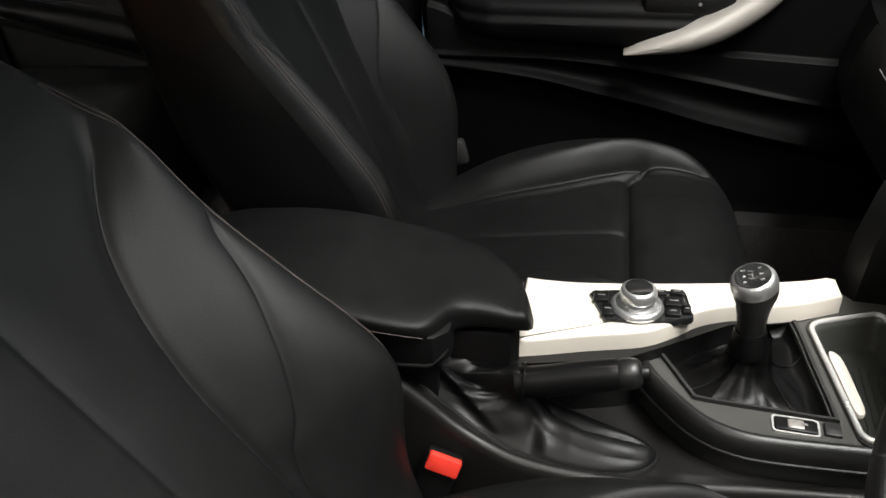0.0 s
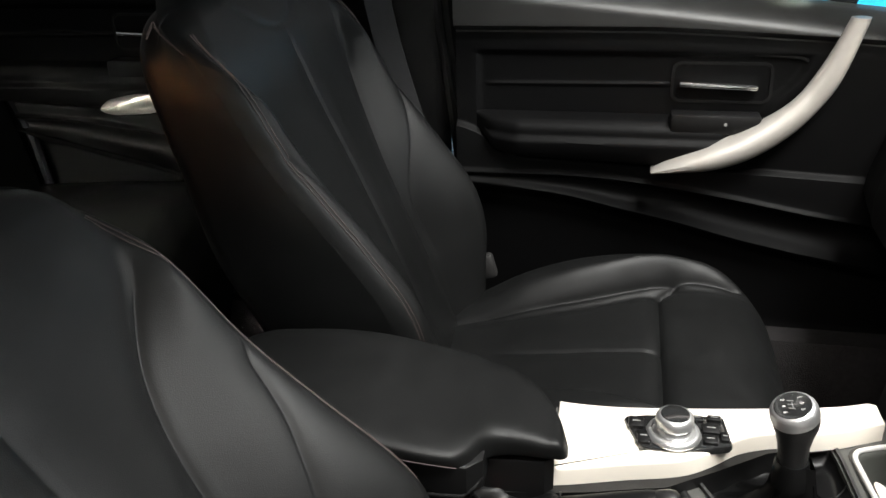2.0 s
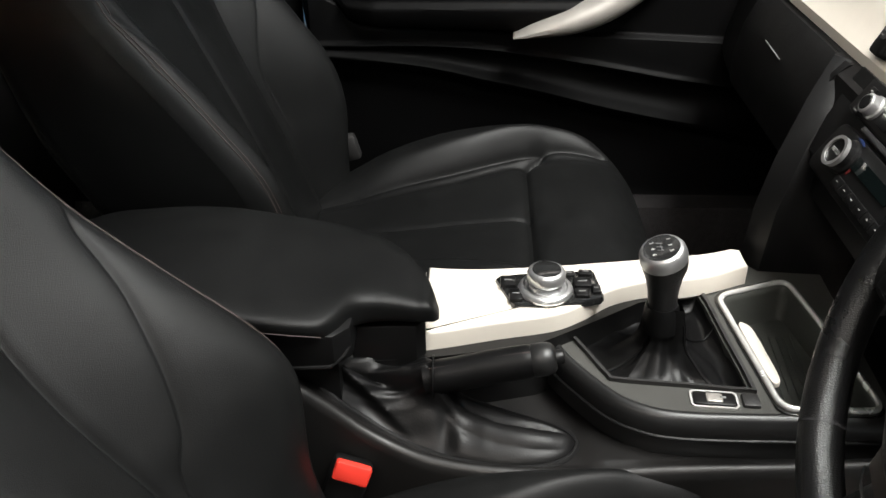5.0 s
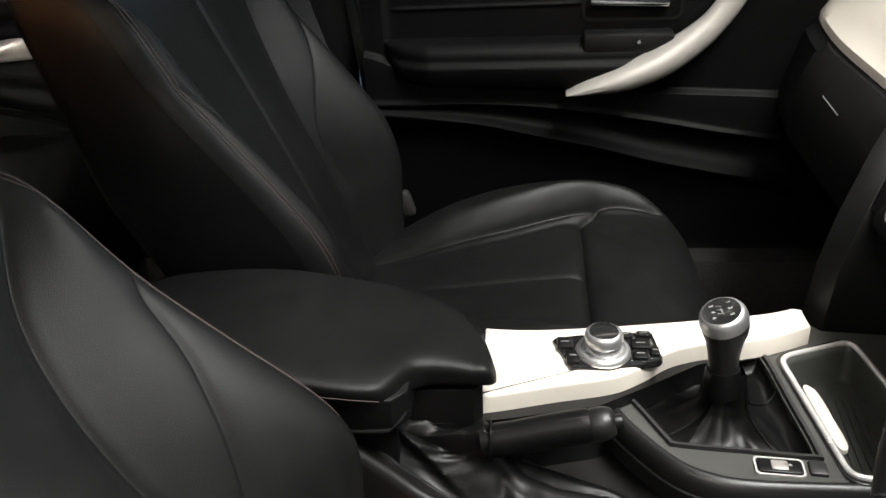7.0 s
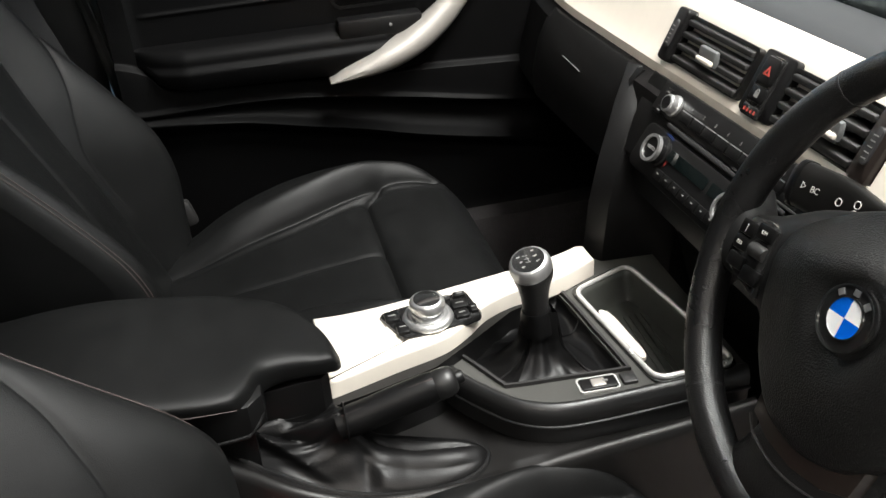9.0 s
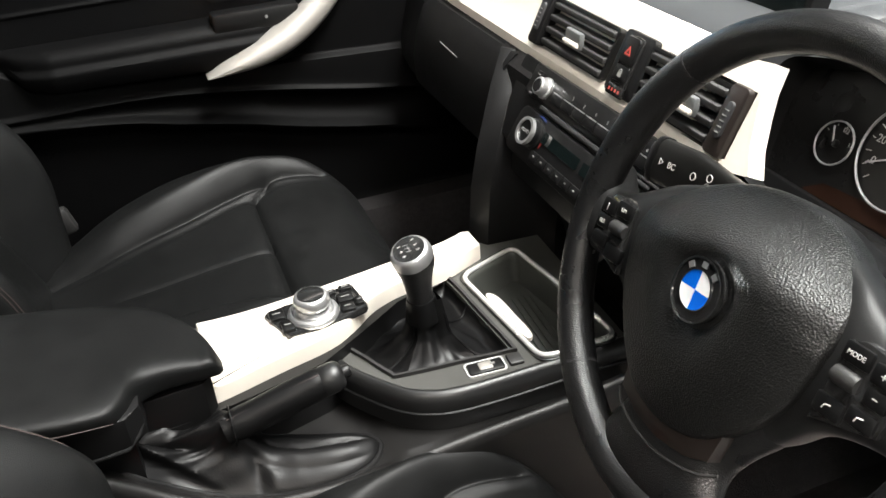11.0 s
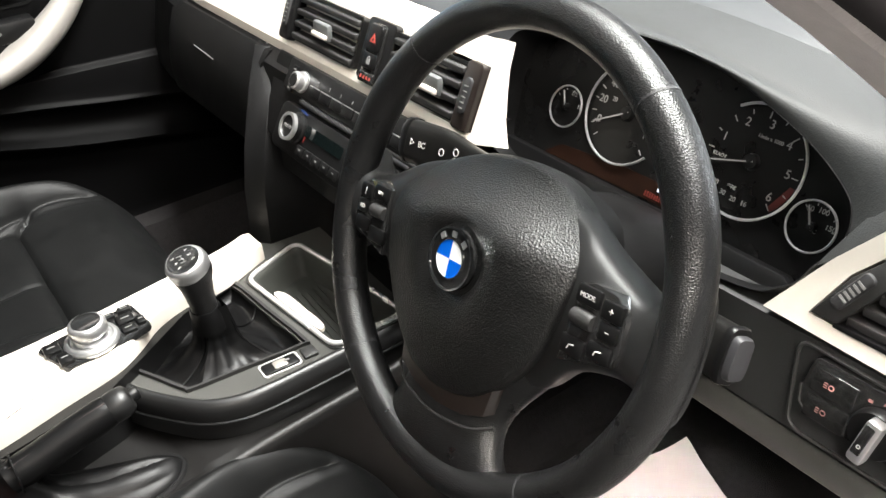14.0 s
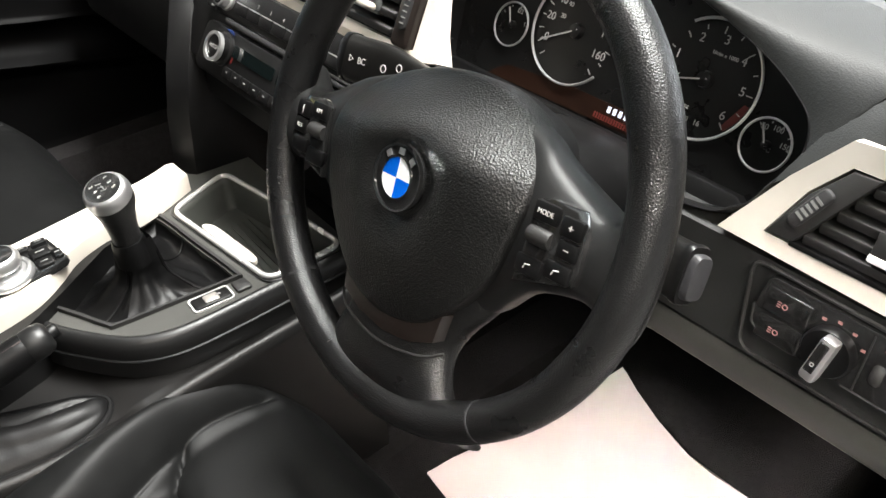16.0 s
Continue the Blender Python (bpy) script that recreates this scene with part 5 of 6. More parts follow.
for k in range(-3, 4):
    part("grille_bar", box(MDV @ Vector((0, 0.0062 * k, -0.001)), (0.064 if abs(k) < 3 else 0.050, 0.0018, 0.003), 0, MDV.to_3x3().to_4x4()), HARD, dv)

# side flank running from the dash down to the console
part("stack_flank", loft([[Vector((x, y, z)) for x, y, z in ((a - 0.018, b + 0.012, c), (a - 0.004, b + 0.026, c), (a + 0.10, b + 0.032, c - 0.01), (a + 0.10, b - 0.02, c - 0.01), (a, b - 0.012, c))] for a, b, c in ((0.150, 0.243, 0.848), (0.118, 0.210, 0.81), (0.082, 0.176, 0.745), (0.066, 0.166, 0.69), (0.062, 0.170, 0.62), (0.060, 0.172, 0.55))]), SOFT, da, "black soft console flank")
part("stack_face", loft([[Vector((a, yy, c)) for yy in (0.205 - 0.085 * (0.86 - c) / 0.25, -0.172 + 0.052 * (0.86 - c) / 0.25)] + [Vector((a + 0.08, yy, c)) for yy in (-0.172 + 0.052 * (0.86 - c) / 0.25, 0.205 - 0.085 * (0.86 - c) / 0.25)] for a, c in ((0.145, 0.852), (0.136, 0.842), (0.110, 0.80), (0.094, 0.765), (0.102, 0.745), (0.14, 0.70), (0.16, 0.64), (0.17, 0.58))]), HARD, da, "black centre stack face")
part("glovebox_lid", loft([[Vector((x, y, z)) for x, z in ((0.140 + g, 0.846), (0.124 + g, 0.832), (0.108 + g, 0.795), (0.098 + g, 0.745), (0.100 + g, 0.712), (0.118 + g, 0.70), (0.17 + g, 0.70), (0.18 + g, 0.845))] for y, g in ((yy, 0.10 * max(0.0, (yy - 0.52) / 0.16) ** 2) for yy in np.linspace(0.69, 0.225, 24))]), SOFT, da, "black glovebox lid")
part("glovebox_line", tube([(0.1115, 0.44, 0.806), (0.1105, 0.37, 0.803)], 0.0009, 6), SATIN, da, "thin pale edge of the glovebox latch")

# ---- air vents ----
MD = frame_of((0.163, 0.0, 0.898), (0, -1, 0), (0.43, 0, 0.90))


def vent(name, c, w, h, pod_side, label, m=MD, tab_shift=0.0, slats=4):
    """A slatted vent in the dash face at c (right, up), with a dial pod at one end."""
    v = thing(name, m @ Vector((c[0], c[1] - h / 2, 0)), label, "air vent", "dashboard air vents")
    part("housing", ring(rrect(w, h, 0.006, 4, *c), rrect(w - 0.008, h - 0.008, 0.004, 4, *c), -0.03, 0.005, m), HARD, v)
    part("duct", prism(rrect(w - 0.006, h - 0.006, 0.004, 4, *c), -0.03, -0.022, m), RUBBER, v)
    for k in range(slats):
        yy = c[1] - h / 2 + h * (k + 0.5) / slats
        part("slat", box(m @ Vector((c[0], yy, 0.000)), (w - 0.010, 0.0075, 0.018), 0.0022, m.to_3x3().to_4x4() @ Matrix.Rotation(radians(20), 4, "X")), GREYHARD, v)
    for k in range(-2, 3):
        part("vane", box(m @ Vector((c[0] + k * w / 6, c[1], -0.016)), (0.002, h - 0.012, 0.012), 0.0005, m.to_3x3().to_4x4()), RUBBER, v)
    tb = part("slider_tab", box(m @ Vector((c[0] + tab_shift, c[1] - 0.003, 0.012)), (0.036, 0.020, 0.008), 0.003, m.to_3x3().to_4x4() @ Matrix.Rotation(radians(20), 4, "X")), TABGREY, v, "grey slider tab")
    part("tab_face", box(m @ Vector((c[0] + tab_shift, c[1] - 0.0090, 0.0150)), (0.033, 0.006, 0.006), 0.002, m.to_3x3().to_4x4()), TRIM, tb, "satin silver tab face")
    px = c[0] + pod_side * (w / 2 + 0.012)
    pd = part("dial_pod", prism(rrect(0.026, h + 0.008, 0.006, 4, px, c[1]), -0.02, 0.0105, m, 0.003), BROWN_TONED if pod_side > 0 else HARD, v, "black dial surround")
    part("dial", prism(rrect(0.010, h * 0.60, 0.0045, 4, px, c[1]), 0.006, 0.0135, m, 0.002), RUBBER, pd)
    for k in range(5):
        part("dial_tick", box(m @ Vector((px, c[1] - h * 0.2 + h * 0.09 * k, 0.0136)), (0.006, 0.0012, 0.0006), 0, m.to_3x3().to_4x4()), INK, pd)
    return v


vent("air_vent", (-0.094, 0.003), 0.150, 0.060, -1, "black slatted air vent with silver slider tab", tab_shift=0.006)
vent("air_vent", (0.110, 0.003), 0.132, 0.060, 1, "black slatted air vent with silver slider tab", tab_shift=0.022)
MR = frame_of((0.1955, -0.665, 0.868), (0.0, -1, 0.0), (0.30, 0, 0.954))
ov = thing("air_vent", (0.19, -0.65, 0.84), "black slatted outer air vent with white tab", "air vent", "dashboard air vents")
R3 = MR.to_3x3().to_4x4()
part("duct", prism([(-0.094, -0.025), (0.062, -0.025), (0.066, 0.036), (-0.055, 0.036)], -0.022, -0.016, MR), RUBBER, ov)
for k in range(5):
    yy = -0.019 + 0.012 * k
    x0_ = -0.092 + 0.038 * (yy + 0.025) / 0.061
    part("slat", box(MR @ Vector(((x0_ + 0.062) / 2, yy, -0.004)), (0.062 - x0_, 0.0075, 0.016), 0.0016, R3 @ Matrix.Rotation(radians(14), 4, "X")), GREYHARD, ov)
pdv = part("dial_pod", prism([(-0.113, -0.026), (-0.093, -0.026), (-0.055, 0.036), (-0.074, 0.035), (-0.095, 0.010)], -0.02, 0.007, MR, 0.002), GREYHARD, ov, "dark grey slanted dial surround")
rdl = Matrix.Translation((-0.0895, 0.002, 0.0)) @ Matrix.Rotation(radians(60), 4, "Z")
part("dial", prism(rrect(0.036, 0.0105, 0.004), 0.004, 0.0105, MR @ rdl, 0.002), RUBBER, pdv)
for k in range(5):
    part("dial_tick", box(MR @ rdl @ Vector((-0.008 + 0.0042 * k, 0, 0.0106)), (0.0020, 0.0070, 0.0006), 0, R3 @ rdl.to_3x3().to_4x4()), INK, pdv)
part("slider_tab", box(MR @ Vector((-0.028, 0.000, 0.006)), (0.030, 0.018, 0.010), 0.002, R3), GREYHARD, ov, "grey slider tab")
part("tab_face", box(MR @ Vector((-0.030, -0.0105, 0.0085)), (0.027, 0.0055, 0.007), 0.0015, R3), WHITE, ov, "white tab face")
part("lower_rail", box(MR @ Vector((-0.012, -0.0265, 0.001)), (0.165, 0.004, 0.012), 0.001, R3), HARD, ov)

# hazard and lock buttons between the vents
MZ = MD @ Matrix.Translation((0.017, 0, 0))
hz = thing("hazard_panel", MZ @ Vector((0, -0.03, 0)), "black button panel with red hazard triangle", "button panel")
part("panel", prism(rrect(0.056, 0.070, 0.006, 4, 0, 0.003), -0.02, 0.0045, MZ, 0.002), HARD, hz)
part("inlay", prism(rrect(0.030, 0.066, 0.007, 4, 0, 0.001), 0.005, 0.009, MZ, 0.002), GLOSS, hz)
b1 = part("hazard_button", prism(rrect(0.026, 0.030, 0.005, 4, 0, 0.017), 0.006, 0.012, MZ, 0.002), HARD, hz)
part("triangle", ring([(0, 0.0225), (-0.006, 0.0122), (0.006, 0.0122)], [(0, 0.0182), (-0.0026, 0.0139), (0.0026, 0.0139)], 0.0115, 0.0124, MZ), REDINK, b1, "red warning triangle")
b2 = part("lock_button", prism(rrect(0.026, 0.018, 0.004, 4, 0, -0.008), 0.006, 0.011, MZ, 0.002), HARD, hz)
part("lock_mark", box(MZ @ Vector((0, -0.009, 0.0113)), (0.006, 0.006, 0.0006), 0, MZ.to_3x3().to_4x4()), INK, b2)
part("lock_shackle", ring(circle(0.0026, 12, 0, -0.0055), circle(0.0016, 12, 0, -0.0055), 0.011, 0.0116, MZ), INK, b2)
b3 = part("indicator_strip", prism(rrect(0.030, 0.012, 0.002, 3, 0, -0.027), 0.006, 0.0095, MZ, 0.001), GLOSS, hz)
for k in range(4):
    part("lit_mark", box(MZ @ Vector((-0.009 + 0.006 * k, -0.027, 0.0097)), (0.0025, 0.0035, 0.0006), 0, MZ.to_3x3().to_4x4()), REDINK, b3)

# ---- radio and climate panels ----
MS = frame_of((0.130, 0.0, 0.8375), (0, -1, 0), (0.53, 0, 0.85))
ra_ = thing("radio_panel", MS @ Vector((0, -0.02, 0)), "black radio panel with chrome volume knob", "radio")
part("faceplate", prism(rrect(0.300, 0.040, 0.004, 4, 0, 0.002), -0.01, 0.006, MS, 0.002), HARD, ra_)
part("disc_slot", box(MS @ Vector((0.02, -0.022, 0.004)), (0.24, 0.006, 0.006), 0.002, MS.to_3x3().to_4x4()), RUBBER, ra_)
part("slot_rail", box(MS @ Vector((0.10, -0.017, 0.006)), (0.12, 0.003, 0.003), 0.001, MS.to_3x3().to_4x4()), GREYHARD, ra_)
mk = MS @ Matrix.Translation((-0.106, 0.0, 0.006))
kb = part("volume_knob", revolve(((0.0, 0.0), (0.0135, 0.0), (0.0135, 0.003), (0.0115, 0.005), (0.0110, 0.013), (0.0095, 0.0145), (0.0, 0.0145)), 32, mk), SATIN, ra_, "chrome volume knob")
part("knob_face", revolve(((0.0, 0.0143), (0.0085, 0.0143), (0.0075, 0.0155), (0.0, 0.0155)), 24, mk), HARD, kb)
for k in range(8):
    x = -0.072 + 0.0258 * k
    kk = part("preset_key", box(MS @ Vector((x, -0.004, 0.007)), (0.0245, 0.013, 0.005), 0.0015, MS.to_3x3().to_4x4()), HARD, ra_)
    text("preset_number", str(k + 1), 0.006, MS @ Matrix.Translation((x, 0.008, 0.0062)), INK, ra_)
    part("key_edge", box(MS @ Vector((x, 0.0022, 0.0095)), (0.022, 0.0012, 0.0008), 0, MS.to_3x3().to_4x4()), SATIN, kk)
for x, y in ((-0.130, 0.010), (-0.130, -0.002), (-0.130, -0.014)):
    part("side_key", box(MS @ Vector((x, y, 0.0065)), (0.012, 0.009, 0.004), 0.001, MS.to_3x3().to_4x4()), HARD, ra_)
    part("side_mark", box(MS @ Vector((x, y, 0.0087)), (0.006, 0.0014, 0.0006), 0, MS.to_3x3().to_4x4()), INK, ra_)

MC = frame_of((0.099, 0.0, 0.788), (0, -1, 0), (0.53, 0, 0.85))
cl = thing("climate_panel", MC @ Vector((0, -0.03, 0)), "black climate control panel with two chrome ringed knobs", "climate control")
part("faceplate", prism(rrect(0.270, 0.058, 0.012, 5, 0, 0.0), -0.01, 0.006, MC, 0.002), HARD, cl)
part("display", prism(rrect(0.085, 0.014, 0.002, 3, -0.02, 0.010), 0.005, 0.0075, MC), SCREEN, cl, "dark climate display")
part("display_right", prism(rrect(0.030, 0.014, 0.002, 3, 0.045, 0.010), 0.005, 0.0075, MC), SCREEN, cl)
for sx in (-0.082, 0.082):
    mk = MC @ Matrix.Translation((sx, 0.006, 0.006))
    kb = part("temperature_knob", revolve(((0.0, 0.0), (0.0195, 0.0), (0.0195, 0.003), (0.0170, 0.005), (0.0165, 0.014), (0.0, 0.014)), 36, mk), HARD, cl)
    part("knob_ring", ring(circle(0.0172, 36), circle(0.0135, 36), 0.012, 0.017, mk), SATIN, kb, "chrome knob ring")
    part("knob_face", revolve(((0.0, 0.0138), (0.0136, 0.0138), (0.0136, 0.0150), (0.0, 0.0152)), 30, mk), HARD, kb)
    text("knob_word", "AUTO", 0.0065, mk @ Matrix.Translation((0, 0, 0.0154)), INK, kb)
    part("cold_arc", ring(circle(0.0235, 12, a0=60, a1=105) + circle(0.0235, 1, a0=105, a1=106), circle(0.0222, 12, a0=60, a1=105) + circle(0.0222, 1, a0=105, a1=106), 0.0002, 0.0008, mk), BLUEINK, cl, "blue cold mark")
    part("warm_arc", ring(circle(0.0235, 12, a0=-30, a1=25) + circle(0.0235, 1, a0=25, a1=26), circle(0.0222, 12, a0=-30, a1=25) + circle(0.0222, 1, a0=25, a1=26), 0.0002, 0.0008, mk), DARKRED, cl, "red warm mark")
for k in range(7):
    x = -0.060 + 0.020 * k
    part("climate_key", box(MC @ Vector((x, -0.016, 0.0065)), (0.0185, 0.012, 0.004), 0.001, MC.to_3x3().to_4x4()), HARD, cl)
    part("key_mark", box(MC @ Vector((x, -0.015, 0.0087)), (0.0038, 0.0014, 0.0006), 0, MC.to_3x3().to_4x4()), INK, cl)

# ---- central display standing on the dash ----
sc_ = thing("central_display", (0.28, 0.0, 0.972), "dark glossy central display screen on the dashboard", "screen")
MX = frame_of((0.272, -0.005, 0.985), (0, -1, 0), (0.25, 0, 0.97))
part("housing", prism(rrect(0.285, 0.105, 0.010, 5), -0.022, 0.0, MX, 0.003), HARD, sc_)
part("glass", prism(rrect(0.270, 0.092, 0.006, 5), -0.001, 0.0022, MX), SCREEN, sc_, "dark glass screen")

# ---- instrument cluster ----
ic = thing("instrument_cluster", (0.25, -0.37, 0.83), "black instrument cluster with four white ringed dials", "instrument cluster")
MI = frame_of((0.252, -0.3665, 0.876), (0, -1, 0), (0.44, 0, 0.90))
part("face", prism([(-0.225, -0.055), (-0.215, 0.04), (-0.16, 0.085), (0.05, 0.092), (0.12, 0.078), (0.168, 0.062), (0.20, 0.04), (0.188, -0.03), (0.14, -0.062)], -0.012, 0.0, MI), DIALFACE, ic, "gloss black dial face")
# Flat patch before the dial face, its amber haze painted on.
part("display_band", prism([(-0.15, -0.050), (-0.13, -0.036), (-0.05, -0.030), (0.02, -0.030), (0.05, -0.036), (0.06, -0.048)], -0.001, 0.0008, MI), AMBER, ic, "dim lower display with amber haze painted on")
part("lower_shade", prism([(-0.215, -0.070), (-0.205, -0.050), (0.14, -0.052), (0.16, -0.066), (0.15, -0.09), (-0.21, -0.09)], -0.01, 0.012, MI, 0.003), HARD, ic)


def dial(c, r, marks, words, needle, redzone=None, a0=225, a1=-45, arc=None, label=""):
    m = MI @ Matrix.Translation((c[0], c[1], 0))
    lo, hi = arc if arc else (0, 360)
    n = 48
    od = part("dial_ring", tube([m @ Vector((r * math.cos(radians(lo + (hi - lo) * k / n)), r * math.sin(radians(lo + (hi - lo) * k / n)), 0.0035)) for k in range(n + (0 if hi - lo == 360 else 1))], 0.0013 if r > 0.03 else 0.001, 6, hi - lo == 360), SATIN, ic, label)
    for k in range(marks + 1):
        a = radians(a0 + (a1 - a0) * k / marks)
        L = 0.0055 if k % 2 == 0 else 0.0035
        L *= r / 0.046
        p = m @ Vector(((r * 0.90 - L / 2) * math.cos(a), (r * 0.90 - L / 2) * math.sin(a), 0.0012))
        part("tick", box(p, (L, 0.0009, 0.0005), 0, m.to_3x3().to_4x4() @ Matrix.Rotation(a, 4, "Z")), DIAL_INK, od)
    for wd, a in words:
        a = radians(a)
        text("dial_number", wd, 0.0100 * (r / 0.046) ** 0.6, m @ Matrix.Translation((r * 0.70 * math.cos(a), r * 0.70 * math.sin(a), 0.0012)), DIAL_INK, od)
    a = radians(needle)
    part("needle", box(m @ Vector((r * 0.36 * math.cos(a), r * 0.36 * math.sin(a), 0.005)), (r * 0.86, 0.0012, 0.0012), 0, m.to_3x3().to_4x4() @ Matrix.Rotation(a, 4, "Z")), NEEDLE, od, "white needle")
    part("needle_hub", revolve(((0.0, 0.0), (0.006 * r / 0.046 + 0.001, 0.0), (0.005 * r / 0.046 + 0.001, 0.005), (0.0, 0.006)), 20, m), HARD, od)
    if redzone:
        b0, b1 = redzone
        part("red_zone", ring(circle(r * 0.93, 10, a0=b0, a1=b1) + circle(r * 0.93, 1, a0=b1, a1=b1 + 1), circle(r * 0.84, 10, a0=b0, a1=b1) + circle(r * 0.84, 1, a0=b1, a1=b1 + 1), 0.0005, 0.0012, m), ORANGE_RED, od, "red end of the scale")
    return od


dial((-0.066, 0.016), 0.048, 16, (("20", 172), ("40", 140), ("60", 112), ("80", 90), ("100", 66), ("120", 38), ("140", 10), ("160", -22), ("0", 205)), 208, arc=(100, 320), label="silver speedometer ring")
dial((0.070, 0.018), 0.048, 12, (("1", 160), ("2", 120), ("3", 82), ("4", 42), ("5", 2), ("6", -38)), 196, redzone=(-45, -10), arc=(-150, 125), label="silver rev counter ring")
dial((-0.140, 0.000), 0.0205, 4, (("1/2", 75), ("1", 15)), 118, a0=150, a1=10, label="silver fuel gauge ring")
dial((0.139, -0.010), 0.0205, 4, (("50", 120), ("100", 75), ("150", 15)), 118, a0=130, a1=5, label="silver oil gauge ring")
for wd, s_, x, y in (("1/min x 1000", 0.0045, 0.078, 0.040), ("READY", 0.0045, 0.040, 0.014), ("mpg", 0.005, 0.062, -0.006), ("80", 0.006, 0.046, -0.008), ("30", 0.006, 0.056, -0.014), ("20", 0.006, 0.067, -0.016), ("16", 0.006, 0.078, -0.016), ("mph", 0.004, -0.098, 0.000), ("\u00b0C", 0.005, 0.141, -0.013), ("20", 0.006, -0.086, 0.024), ("40", 0.006, -0.082, 0.036)):
    text("dial_print", wd, s_, MI @ Matrix.Translation((x, y, 0.0012)), DIAL_INK, ic)
for k in range(4):
    part("display_bar", box(MI @ Vector((-0.003 + 0.0062 * k, -0.035, 0.0012)), (0.0034, 0.0056, 0.0005), 0, MI.to_3x3().to_4x4()), LCDTXT, ic, "lit white display mark")
for k in range(16):
    part("red_hatch", box(MI @ Vector((-0.016 + 0.0028 * k, -0.0435, 0.0012)), (0.0018, 0.005, 0.0004), 0, MI.to_3x3().to_4x4()), ORANGE_RED, ic)
# hood round the dials
inner = [(-0.190, -0.045), (-0.208, 0.000), (-0.212, 0.035), (-0.202, 0.066), (-0.160, 0.079), (-0.11, 0.092), (-0.06, 0.0985), (-0.01, 0.098), (0.0385, 0.0915), (0.0765, 0.081), (0.1265, 0.063), (0.160, 0.044), (0.1735, 0.029), (0.1765, 0.006), (0.165, -0.016), (0.150, -0.040), (0.10, -0.056), (-0.10, -0.056)]
MH = frame_of((0.219, -0.3665, 0.876), (0, -1, 0), (0.42, 0, 0.91))
ins = spline([(a, b, 0) for a, b in inner], 6, True)
oc = Vector((-0.005, 0.015, 0))
loops = []
for k_, zz, mul in ((0.985, -0.055, 1.0), (1.0, -0.012, 1.0), (1.006, 0.002, 1.0), (1.018, 0.006, 1.0), (1.030, 0.003, 1.0), (1.036, -0.03, 1.0)):
    loops.append([MH @ (oc + (p - oc) * k_ + Vector((0, 0, zz))) for p in ins])
bm = bmesh.new()
add_loft(bm, loops, True, False)
part("hood", bm, SOFT, ic, "black grained instrument hood", 60)

def crest_at(y):
    """The soft crest, sinking a little towards the outer end."""
    return Vector((crest_x(y), y, 0.9655 - 0.0155 * sm((-0.38 - y) / 0.20)))


# grained band between the hood's edge and the crest of the dash
loops = []
rows = []
for p in ins:
    if p.y < -0.018 or p.x < -0.19:
        continue
    w0 = MH @ (oc + (p - oc) * 1.016 + Vector((0, 0, 0.005)))
    y1 = w0.y - 0.045 * sm((p.x - 0.02) / 0.15)
    rows.append((w0, crest_at(y1)))
rows += [(Vector(a), crest_at(y)) for a, y in (((0.213, -0.580, 0.905), -0.605), ((0.211, -0.615, 0.918), -0.635), ((0.212, -0.66, 0.922), -0.67), ((0.216, -0.72, 0.922), -0.73))]
for w0, w1 in rows:
    row = [w0.lerp(w1, k / 7) + Vector((-0.005, 0, 0.003)) * math.sin(math.pi * k / 7) for k in range(8)]
    far = Vector((w1.x + 0.105, w1.y, w1.z + 0.0013))
    row += [Vector((w1.x + 0.105 * u, w1.y + 0.0, w1.z + (far.z - w1.z) * v)) for u, v in ((0.06, 0.9), (0.12, 1.6), (0.22, 1.9), (0.4, 1.9), (0.6, 1.7), (0.8, 1.4), (1.0, 0.6))]
    loops.append(row + [q + Vector((0.012, 0, -0.004)) for q in row[::-1]])
part("hood_band", loft(loops), HOODSKIN, ic, "black grained instrument hood", 60)

# ---- steering wheel ----
st = thing("steering_wheel", (0.0, -0.37, 0.70), "black leather three-spoke steering wheel with round emblem", "steering wheel")
MW = frame_of((0.0, -0.37, 0.88), (0, -1, 0), (math.sin(radians(24.5)), 0, math.cos(radians(24.5))))
MCOL = MW.copy()
MW = MW @ Matrix.Rotation(radians(5.5), 4, "Z")
RC, RT = (0.002, 0.007, -0.030), 0.0152
RR = 0.1812


def rim_loops(a0, a1, n, grow=0.0):
    loops = []
    for k in range(n):
        th = radians(a0 + (a1 - a0) * k / (n - 1))
        r_ = Vector((math.sin(th), math.cos(th), 0))
        # a fuller thumb rest at a quarter past and a quarter to
        f = 1 + 0.10 * math.exp(-(((abs(math.degrees(math.atan2(math.sin(th), math.cos(th)))) - 62) / 14) ** 2))
        loops.append([MW @ (Vector(RC) + r_ * (RR + (RT + grow) * f * math.cos(q)) + Vector((0, 0, (RT + 0.0015 + grow) * math.sin(q)))) for q in (2 * math.pi * j / 20 for j in range(20))])
    return loops


for a0, a1, nm in ((-41.6, 40.2, "rim_top"), (40.6, 145.3, "rim_right"), (145.7, 222.3, "rim_bottom"), (222.7, 318.0, "rim_left")):
    part(nm, loft(rim_loops(a0, a1, 60)), WHEEL_LEATHER, st, "black grained leather rim", 60)
for a in (-41.8, 40.4, 145.5, 222.5):
    part("rim_seam", loft(rim_loops(a - 0.3, a + 0.3, 3, 0.0003)), RUBBER, st)
# spoke shell
part("hub", prism([(p.x, p.y) for p in spline([(0.0, 0.075, 0), (0.045, 0.069, 0), (0.080, 0.050, 0), (0.090, 0.0, 0), (0.075, -0.055, 0), (0.04, -0.088, 0), (0.0, -0.095, 0), (-0.04, -0.088, 0), (-0.075, -0.055, 0), (-0.090, 0.0, 0), (-0.080, 0.050, 0), (-0.045, 0.069, 0)], 4, True)], -0.085, -0.050, MW, 0.004), SOFT, st, "black hub under the airbag cover", 50)


